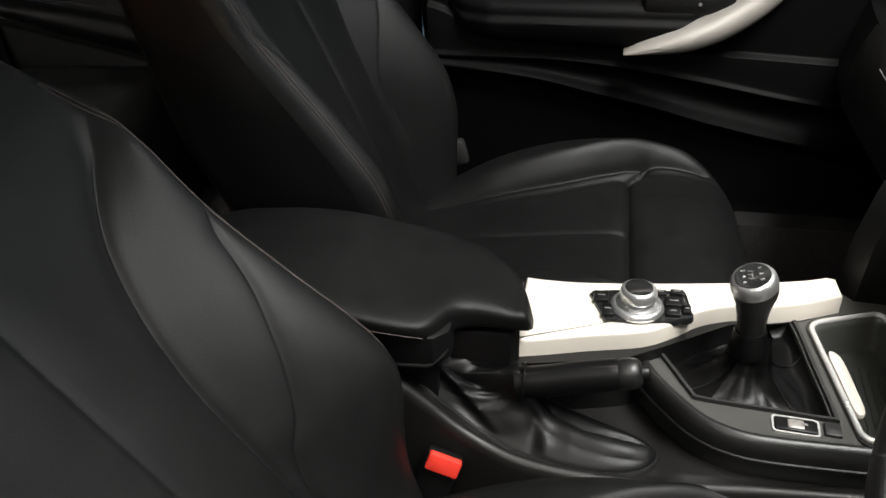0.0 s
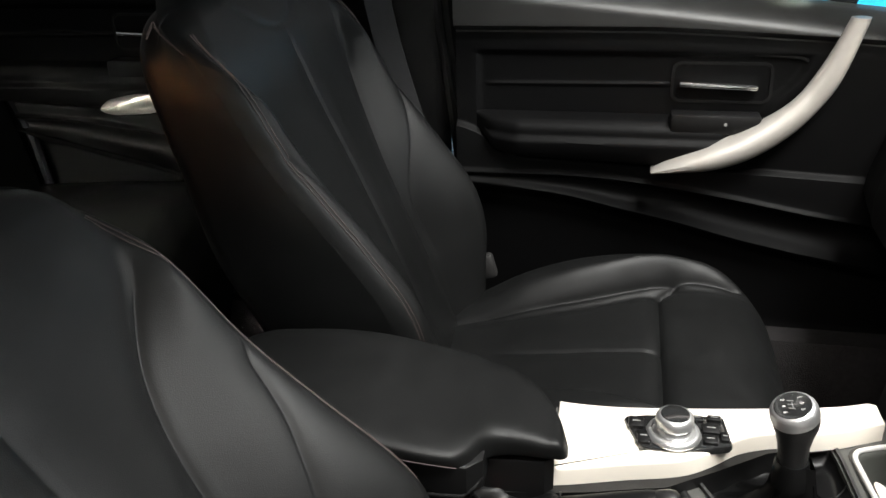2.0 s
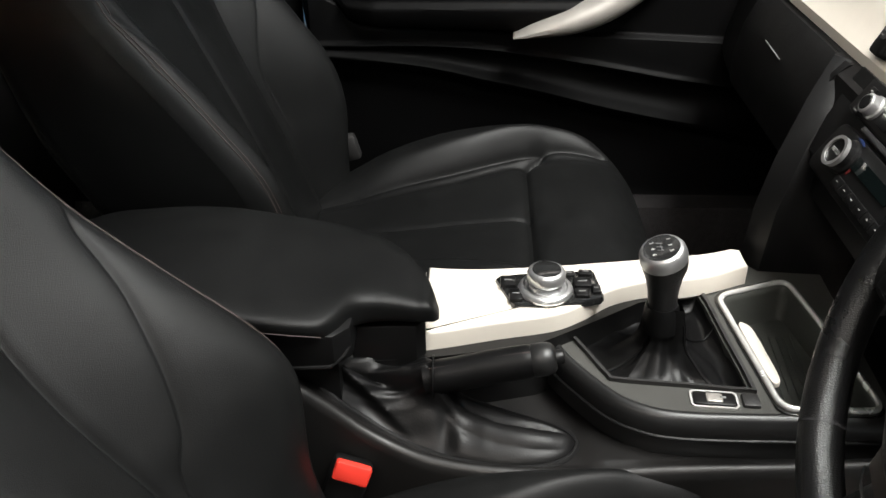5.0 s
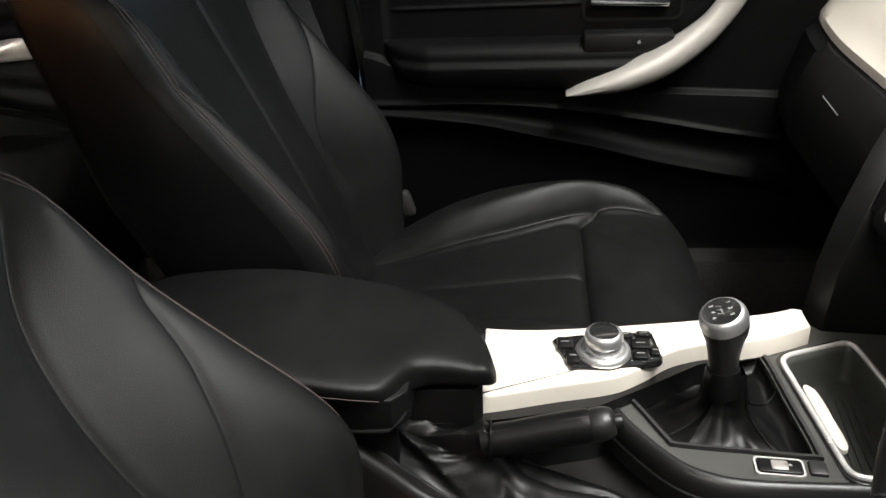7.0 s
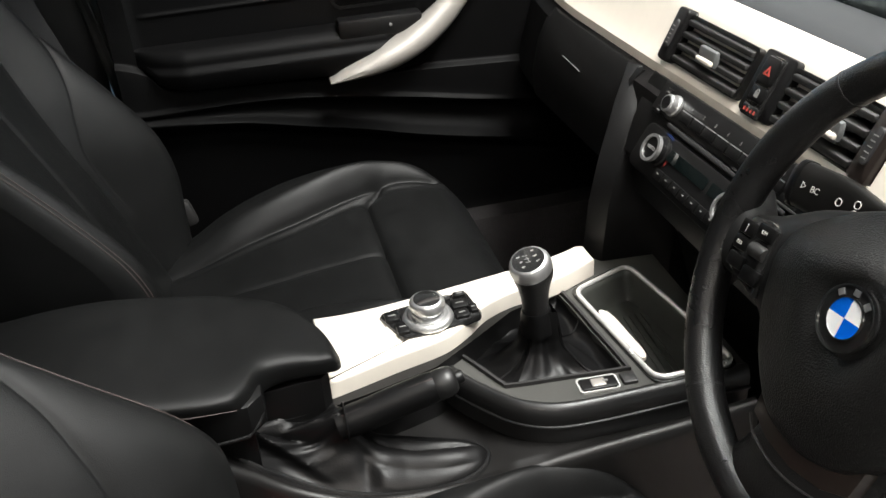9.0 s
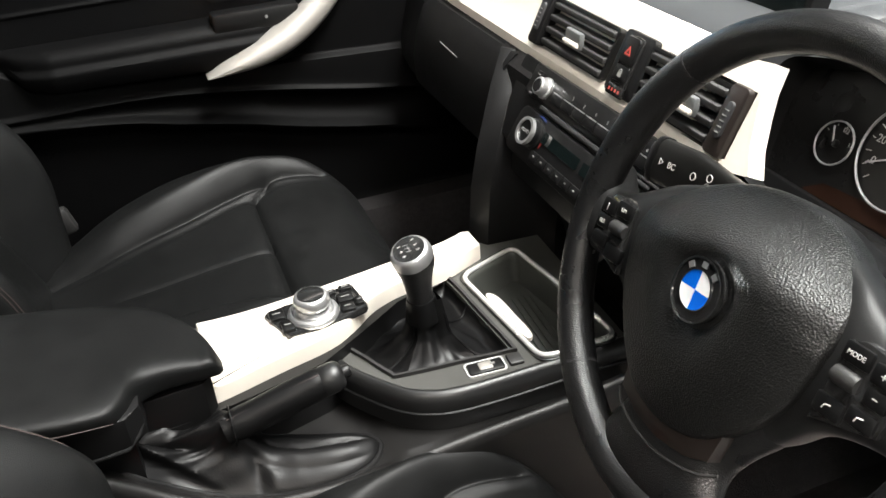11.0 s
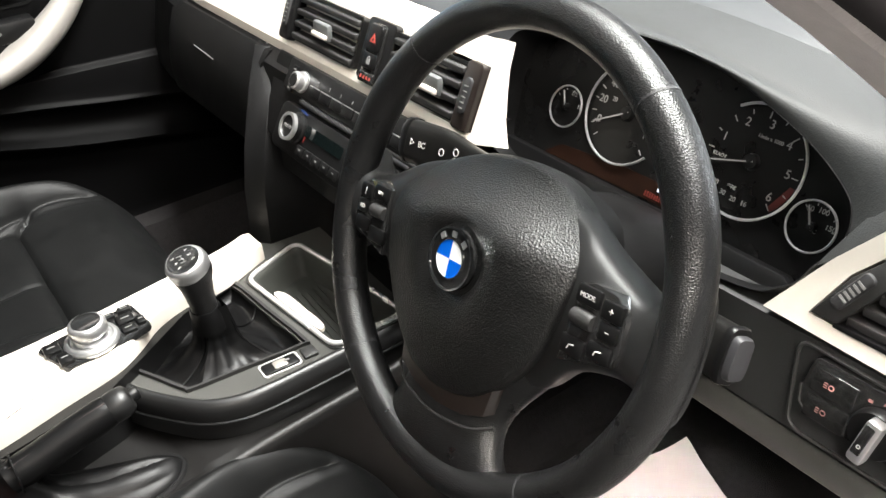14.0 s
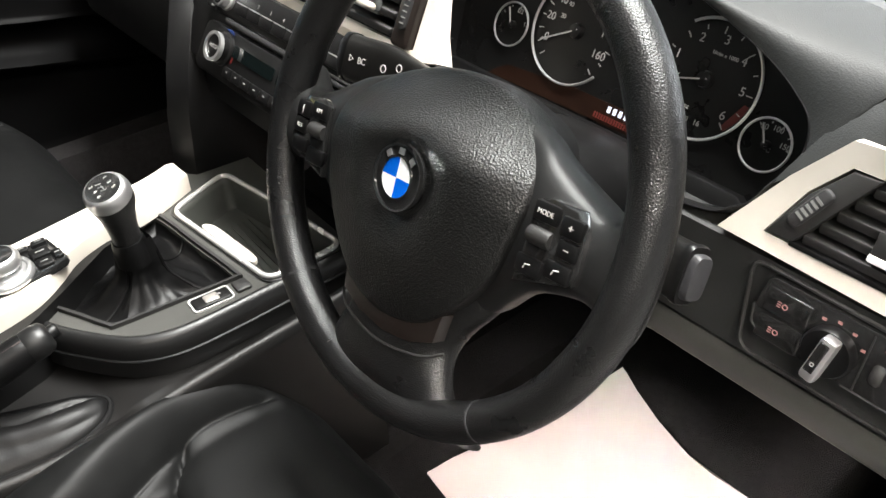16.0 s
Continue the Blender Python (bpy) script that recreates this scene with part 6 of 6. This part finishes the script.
def spoke_loop(lo, hi, at, top, thick, across, soft=0.55, crown=0.7):
    """A rounded section between lo and hi at one place along a spoke."""
    mid, half_ = (lo + hi) / 2, (hi - lo) / 2
    out = []
    for k in range(28):
        q = 2 * math.pi * k / 28
        c_, s_ = math.cos(q), math.sin(q)
        v = mid + half_ * math.copysign(abs(c_) ** soft, c_)
        z = top - thick / 2 + thick / 2 * math.copysign(abs(s_) ** crown, s_)
        out.append(MW @ Vector((v, at, z) if across else (at, v, z)))
    return out


up_ = curve_fn([(0.05, 0.070), (0.075, 0.061), (0.092, 0.0545), (0.111, 0.044), (0.138, 0.0305), (0.156, 0.0245), (0.168, 0.031), (0.184, 0.05)])
dn_ = curve_fn([(0.05, -0.088), (0.080, -0.073), (0.107, -0.0465), (0.140, -0.0345), (0.160, -0.034), (0.172, -0.042), (0.184, -0.06)])
tp_ = curve_fn([(0.05, -0.030), (0.085, -0.024), (0.10, -0.020), (0.14, -0.022), (0.165, -0.020), (0.184, -0.022)])
for sgn, nm in ((1, "spoke_right"), (-1, "spoke_left")):
    part(nm, loft([spoke_loop(dn_(a), up_(a), sgn * a, tp_(a), 0.050, False, 0.80) for a in np.linspace(0.05, 0.180, 30)]), SPOKE, st, "black moulded spoke", 60)
wd_ = curve_fn([(-0.175, 0.105), (-0.163, 0.085), (-0.150, 0.070), (-0.135, 0.062), (-0.115, 0.058), (-0.095, 0.066), (-0.075, 0.080), (-0.055, 0.09)])
cp_ = curve_fn([(-0.175, -0.024), (-0.155, -0.018), (-0.135, -0.017), (-0.11, -0.022), (-0.055, -0.028)])
part("spoke_lower", loft([spoke_loop(-wd_(b), wd_(b), b, cp_(b), 0.040, True, 0.85, 0.95) for b in np.linspace(-0.172, -0.055, 28)]), WHEEL_LEATHER, st, "black leather covered lower spoke", 60)
# airbag cover, crowned towards the driver
hp_ = [(0.030, 0.0770), (0.055, 0.0695), (0.074, 0.0605), (0.088, 0.0490), (0.098, 0.0350), (0.1015, 0.018), (0.0985, -0.004), (0.0915, -0.030), (0.078, -0.055), (0.060, -0.0785), (0.036, -0.0975)]
padp = [(0.0, 0.0790)] + hp_ + [(0.0, -0.1055)] + [(-a, b) for a, b in hp_[::-1]]
pps = spline([(a, b, 0) for a, b in padp], 6, True)
loops = []
for k_, zz in ((0.985, -0.036), (1.0, -0.026), (1.0, -0.0185), (0.988, -0.0145), (0.965, -0.0125), (0.93, -0.0110), (0.88, -0.0090), (0.82, -0.0070), (0.75, -0.0050), (0.67, -0.0030), (0.58, -0.0012), (0.50, 0.0), (0.43, -0.0004), (0.37, -0.0024), (0.32, -0.0046), (0.27, -0.0055)):
    rr = [p * k_ for p in pps]
    if k_ < 0.45:
        q = (0.45 - k_) / 0.18
        rr = [p.lerp(p.normalized() * 0.0275, min(1, q)) for p in rr]
    # the upper half rolls back to the hub behind it
    loops.append([MW @ (p + Vector((0, 0, zz - 0.036 * sm((p.y - 0.020) / 0.062) - 0.006 * sm((abs(p.x) - 0.05) / 0.055) * sm(p.y / 0.03)))) for p in rr])
bm = bmesh.new()
add_loft(bm, loops, True, False)
cv = [bm.verts.new(MW @ (p.normalized() * 0.0272 + Vector((0, 0, -0.0055)))) for p in pps]
bm.faces.new(cv)
part("airbag_cover", bm, PAD_SKIN, st, "black grained airbag cover", 60)
em = part("emblem", revolve(((0.0, -0.005), (0.0235, -0.005), (0.0238, 0.000), (0.0228, 0.0014), (0.0, 0.0016)), 48, MW), GLOSS, st, "round black emblem with blue and white quarters")
part("emblem_ring", ring(circle(0.0240, 48), circle(0.0226, 48), -0.001, 0.0024, MW), CHROME, em, "chrome emblem rim")
part("inner_ring", ring(circle(0.0152, 40), circle(0.0144, 40), 0.001, 0.0024, MW), CHROME, em)
for a0, mm in ((0, WHITE), (90, BLUE), (180, WHITE), (270, BLUE)):
    part("quarter", prism([(0, 0)] + circle(0.0145, 12, a0=a0, a1=a0 + 90) + [(0.0145 * math.cos(radians(a0 + 90)), 0.0145 * math.sin(radians(a0 + 90)))], 0.001, 0.0020, MW), mm, em)
for a in (130, 90, 50):
    part("emblem_bar", box(MW @ Vector((0.0189 * math.cos(radians(a)), 0.0189 * math.sin(radians(a)), 0.0018)), (0.0050, 0.0045, 0.0008), 0, MW.to_3x3().to_4x4() @ Matrix.Rotation(radians(a - 90), 4, "Z")), SATIN, em)

# button panels on the spokes
for sgn, nm in ((1, "button_panel_right"), (-1, "button_panel_left")):
    bpoly = [(sgn * a, b) for a, b in ((0.1085, 0.022), (0.120, 0.0265), (0.140, 0.0245), (0.151, 0.012), (0.153, -0.010), (0.150, -0.021), (0.1055, -0.034), (0.1065, -0.018))]
    bpn = part(nm, prism(bpoly, -0.03, -0.0165, MW, 0.002), GLOSS, st, "gloss black button panel")
    for x, y, w_, h_, wd in ((0.1195, 0.0165, 0.020, 0.013, "MODE" if sgn > 0 else "LIM"), (0.1405, 0.0135, 0.017, 0.013, "+" if sgn > 0 else "|"), (0.1415, -0.0005, 0.016, 0.012, "\u2212" if sgn > 0 else "RES"), (0.1165, -0.0200, 0.021, 0.013, ""), (0.1385, -0.0155, 0.020, 0.012, "")):
        kx = part("button", box(MW @ Vector((sgn * x, y, -0.0172)), (w_ * 1.03, h_ * 1.03, 0.006), 0.0022, MW.to_3x3().to_4x4()), HARD, bpn)
        if wd:
            text("button_word", wd, 0.0046 if len(wd) > 1 else 0.0075, MW @ Matrix.Translation((sgn * x, y, -0.0140)), LIGHT_INK, kx)
        elif sgn > 0:
            part("button_mark", tube([MW @ Vector((x - 0.0028, y - 0.002, -0.0140)), MW @ Vector((x - 0.0018, y + 0.0008, -0.0140)), MW @ Vector((x + 0.0024, y + 0.0018, -0.0140))], 0.0005, 5), LIGHT_INK, kx)
    part("roller", revolve(((0.0, -0.009), (0.0055, -0.009), (0.0062, -0.006), (0.0062, 0.006), (0.0055, 0.009), (0.0, 0.009)), 20, MW @ Matrix.Translation((sgn * 0.1190, 0.0005, -0.0168)) @ Matrix.Rotation(radians(90), 4, "Y")), GREYHARD, bpn, "grey thumb roller")
part("spoke_seam", tube([MW @ Vector((a, b, c)) for a, b, c in [(p.x, p.y, p.z) for p in spline([(-0.060, -0.112, -0.0255), (-0.04, -0.122, -0.0195), (0.0, -0.128, -0.0172), (0.04, -0.122, -0.0195), (0.060, -0.112, -0.0255)], 8)]], 0.0012, 6), GREYHARD, st)
# Gloss black trim whose brown reflection is put into the base colour.
part("lower_insert", prism([(-0.055, -0.084), (0.0, -0.104), (0.055, -0.084), (0.052, -0.106), (0.030, -0.116), (0.0, -0.120), (-0.030, -0.116), (-0.052, -0.106)], -0.034, -0.0190, MW, 0.001), BROWN_TONED, st, "black lower insert with a brown reflection in its colour")

# column, stalks and key
co = thing("steering_column", (0.15, -0.37, 0.75), "black plastic steering column shroud with two stalks", "steering column")
part("shroud", loft([[MCOL @ Vector((w_ * math.copysign(abs(math.cos(q)) ** 0.6, math.cos(q)), -0.012 + h_ * math.copysign(abs(math.sin(q)) ** 0.6, math.sin(q)), z)) for q in (2 * math.pi * k / 28 for k in range(28))] for z, w_, h_ in ((-0.060, 0.050, 0.046), (-0.068, 0.072, 0.056), (-0.12, 0.078, 0.060), (-0.24, 0.080, 0.062))]), SOFT, co, "black column shroud", 60)


def stalk(sgn, nm, r0, r1):
    """A flat control stalk from r0 to r1 in the column's frame, with a capped end."""
    s0, s1 = MCOL @ Vector(r0), MCOL @ Vector(r1)
    path = [s0.lerp(s1, k / 10) for k in range(11)]
    d = (s1 - s0).normalized()
    up = MCOL.to_3x3() @ Vector((0, 1, 0))
    up = (up - d * up.dot(d)).normalized()
    out = d.cross(up).normalized() * sgn
    big = 0.0205

    def rim_(p, hh, dd, pw=0.6):
        return [p + up * hh * math.copysign(abs(math.sin(q)) ** pw, math.sin(q)) + out * dd * math.copysign(abs(math.cos(q)) ** pw, math.cos(q)) for q in (2 * math.pi * j / 24 for j in range(24))]

    loops = [rim_(p, 0.010 + (big - 0.010) * sm((k / 10 - 0.1) / 0.6), 0.007 + 0.004 * k / 10) for k, p in enumerate(path)]
    sk = part(nm, loft(loops), STALK, co, "black control stalk", 50)
    part("end_collar", loft([rim_(s1 + d * o, big * f, 0.011 * f, 0.5) for o, f in ((-0.001, 1.03), (0.0005, 1.05), (0.004, 1.05), (0.0055, 1.0), (0.0055, 0.84))]), HARD, sk, "black stalk collar", 50)
    part("end_button", loft([rim_(s1 + d * o, big * f, 0.011 * f, 0.5) for o, f in ((0.003, 0.80), (0.009, 0.80), (0.0115, 0.74), (0.012, 0.55))]), CAPGREY, sk, "grey button in the stalk end", 50)
    mk = Matrix((d, up, d.cross(up))).transposed().to_4x4() if sgn > 0 else Matrix((-d, up, (-d).cross(up))).transposed().to_4x4()
    face = lambda t, v: Matrix.Translation(s0.lerp(s1, t) + up * v + out * (0.0074 + 0.004 * t)) @ mk  # noqa: E731
    if sgn < 0:
        text("stalk_word", "BC", 0.008, face(0.80, 0.0), LIGHT_INK, sk)
        text("stalk_word", "\u25b7", 0.007, face(0.91, 0.0), LIGHT_INK, sk)
        for x, v in ((0.42, 0.004), (0.42, -0.004), (0.57, 0.0)):
            part("stalk_mark", tube([face(x, v) @ Vector((0.0032 * math.cos(a), 0.0032 * math.sin(a), 0.0003)) for a in (2 * math.pi * k / 10 for k in range(10))], 0.0005, 5, True), LIGHT_INK, sk)
    else:
        # washer mark: a fan-shaped screen with a wiper across it
        m2 = face(0.80, 0.002)
        fan = [(-0.0070, 0.0035), (-0.0035, 0.0055), (0.0035, 0.0055), (0.0070, 0.0035), (0.0042, -0.0050), (-0.0042, -0.0050)]
        part("stalk_mark", tube([m2 @ Vector((a, b, 0.0004)) for a, b in fan], 0.0006, 6, True), LIGHT_INK, sk, "pale washer mark")
        part("stalk_mark", tube([m2 @ Vector((a, b, 0.0004)) for a, b in ((-0.002, -0.003), (0.0, 0.003), (0.003, -0.002))], 0.0006, 6), LIGHT_INK, sk)
    return sk


stalk(1, "wiper_stalk", (0.07, 0.000, -0.135), (0.1725, 0.0085, -0.1125))
stalk(-1, "indicator_stalk", (-0.06, 0.052, -0.085), (-0.180, 0.038, -0.082))
part("adjuster", revolve(((0.0, 0.0), (0.010, 0.0), (0.012, 0.006), (0.010, 0.014), (0.0, 0.015)), 16, MCOL @ Matrix.Translation((0.085, -0.02, -0.085))), GREYHARD, co)

# ---- lower dash on the driver side ----
kp = thing("knee_panel", (0.2, -0.45, 0.7), "black lower dash panel over the pedals", "dash panel")
part("panel", loft([[Vector((x, y, z)) for x, z in ((0.184, 0.822), (0.176, 0.78), (0.172, 0.742), (0.180, 0.737), (0.26, 0.737), (0.26, 0.82))] for y in np.linspace(-0.42, -0.735, 16)]), KNEE, kp, "black soft knee panel", 50)
part("lower_edge", loft([[Vector((x, y, z)) for x, z in ((0.176, 0.736), (0.1735, 0.733), (0.1755, 0.706), (0.180, 0.700), (0.30, 0.685), (0.30, 0.736))] for y in np.linspace(-0.40, -0.735, 10)]), CONSOLE_GREY, kp, "dark grey lower edge strip", 50)
ML = frame_of((0.174, -0.625, 0.787), (0, -1, 0), (0.18, 0, 0.98))
ls = thing("light_switch_panel", ML @ Vector((0, -0.04, 0)), "black light switch panel with silver rotary switch", "switch panel")
fr = rounded([(-0.074, 0.035), (0.085, 0.031), (0.085, -0.037), (-0.064, -0.037)], 0.012)
R3 = ML.to_3x3().to_4x4()
part("bezel", tube([ML @ Vector((a, b, 0.0015)) for a, b in fr], 0.0016, 8, True), GREYHARD, ls)
part("plate", prism([(-0.058, 0.027), (-0.062, 0.0), (-0.058, -0.012), (-0.048, -0.018), (0.072, -0.020), (0.072, 0.030), (-0.054, 0.030)], -0.004, 0.005, ML, 0.002), GLOSS, ls)
for y in (0.0135, -0.0085):
    kx = part("fog_button", box(ML @ Vector((-0.038, y, 0.0035)), (0.034, 0.020, 0.005), 0.0015, R3), GLOSS, ls)
    part("fog_mark", ring(circle(0.0022, 14, -0.0395, y), circle(0.0016, 14, -0.0395, y), 0.0056, 0.0064, ML), PINKINK, kx, "pale pink lamp mark")
    for k in range(3):
        part("beam_mark", box(ML @ Vector((-0.0440, y - 0.0018 + 0.0018 * k, 0.0062)), (0.0028, 0.0006, 0.0005), 0, R3), PINKINK, kx)
rot = part("rotary_switch", revolve(((0.0, 0.0), (0.0185, 0.0), (0.0185, 0.007), (0.017, 0.010), (0.0, 0.010)), 36, ML @ Matrix.Translation((-0.001, 0.001, 0.004))), HARD, ls)
tilt = R3 @ Matrix.Rotation(radians(-10), 4, "Z")
grip = part("rotary_grip", box(ML @ Vector((-0.001, -0.001, 0.018)), (0.0120, 0.037, 0.012), 0.003, tilt), SATIN, rot, "satin silver grip")
part("grip_inlay", box(ML @ Vector((-0.0018, 0.0015, 0.0235)), (0.0072, 0.026, 0.0022), 0.0008, tilt), GLOSS, grip, "black inlay in the grip")
part("grip_mark", ring(circle(0.0016, 12, -0.0025, -0.004), circle(0.0010, 12, -0.0025, -0.004), 0.0243, 0.0252, ML), LIGHT_INK, grip)
for a in (120, 92, 62, 32):
    part("rotary_mark", box(ML @ Vector((-0.001 + 0.0225 * math.cos(radians(a)), 0.001 + 0.0225 * math.sin(radians(a)), 0.0056)), (0.0030, 0.0020, 0.0006), 0, R3), PINKINK, ls)
part("divider", box(ML @ Vector((0.0215, 0.004, 0.0052)), (0.0012, 0.046, 0.001), 0, R3), GREYHARD, ls)
for x in (0.032, 0.047):
    part("dimmer_wheel", revolve(((0.0, -0.004), (0.010, -0.004), (0.0115, -0.002), (0.0115, 0.002), (0.010, 0.004), (0.0, 0.004)), 24, ML @ Matrix.Translation((x, 0.001, -0.003)) @ Matrix.Rotation(radians(90), 4, "Y")), GREYHARD, ls, "dark grey dimmer wheel")
part("lower_rib", tube([ML @ Vector((a, b, 0.0050)) for a, b in ((-0.0615, 0.004), (-0.0595, -0.010), (-0.050, -0.0175), (-0.026, -0.0185))], 0.0009, 6), GREYHARD, ls)
part("lower_rib", tube([ML @ Vector((a, b, 0.0050)) for a, b in ((0.014, -0.0195), (0.060, -0.0200))], 0.0009, 6), GREYHARD, ls)
for x in (0.032, 0.046):
    part("dimmer_mark", box(ML @ Vector((x, 0.021, 0.0056)), (0.003, 0.002, 0.0006), 0, R3), PINKINK, ls)

# pedals in the driver footwell
for y, w_ in ((-0.30, 0.07), (-0.40, 0.07), (-0.49, 0.05)):
    pd = thing("pedal", (0.55, y, 0.36), "black rubber faced pedal in the driver footwell", "pedal", "driver pedals")
    part("pad", box((0.50, y, 0.45), (0.02, w_, 0.07), 0.006, Matrix.Rotation(radians(-30), 4, "Y")), RUBBER, pd)
    part("arm", tube([(0.51, y, 0.45), (0.60, y, 0.55), (0.68, y, 0.68)], 0.009, 8), HARD, pd)

# ---- paper mats ----
def paper(name, corners, label, lift):
    t = thing(name, (sum(c[0] for c in corners) / 4, sum(c[1] for c in corners) / 4, 0.27), label, "paper mat", "paper floor mats")
    n = 26
    loops = []
    a, b, c, d = (Vector((*p, 0)) for p in corners)
    for i in range(n + 1):
        u = i / n
        row = []
        for j in range(n + 1):
            v = j / n
            p = a.lerp(b, u).lerp(d.lerp(c, u), v)
            p.x -= 0.038 * u * u * math.sin(math.pi * v) ** 1.3
            p.z = lift(p.x, p.y) + 0.010 * noise.noise(Vector((p.x * 7, p.y * 7, 1.7))) + 0.004 * noise.noise(Vector((p.x * 25, p.y * 25, 4)))
            row.append(p)
        loops.append(row + [q - Vector((0, 0, 0.0015)) for q in row[::-1]])
    part("sheet", loft(loops), PAPER, t, smooth=35)


paper("paper_mat", [(0.134, -0.212), (0.475, -0.257), (0.43, -0.585), (0.09, -0.560)], "creased white paper mat in the driver footwell", lambda x, y: 0.287)
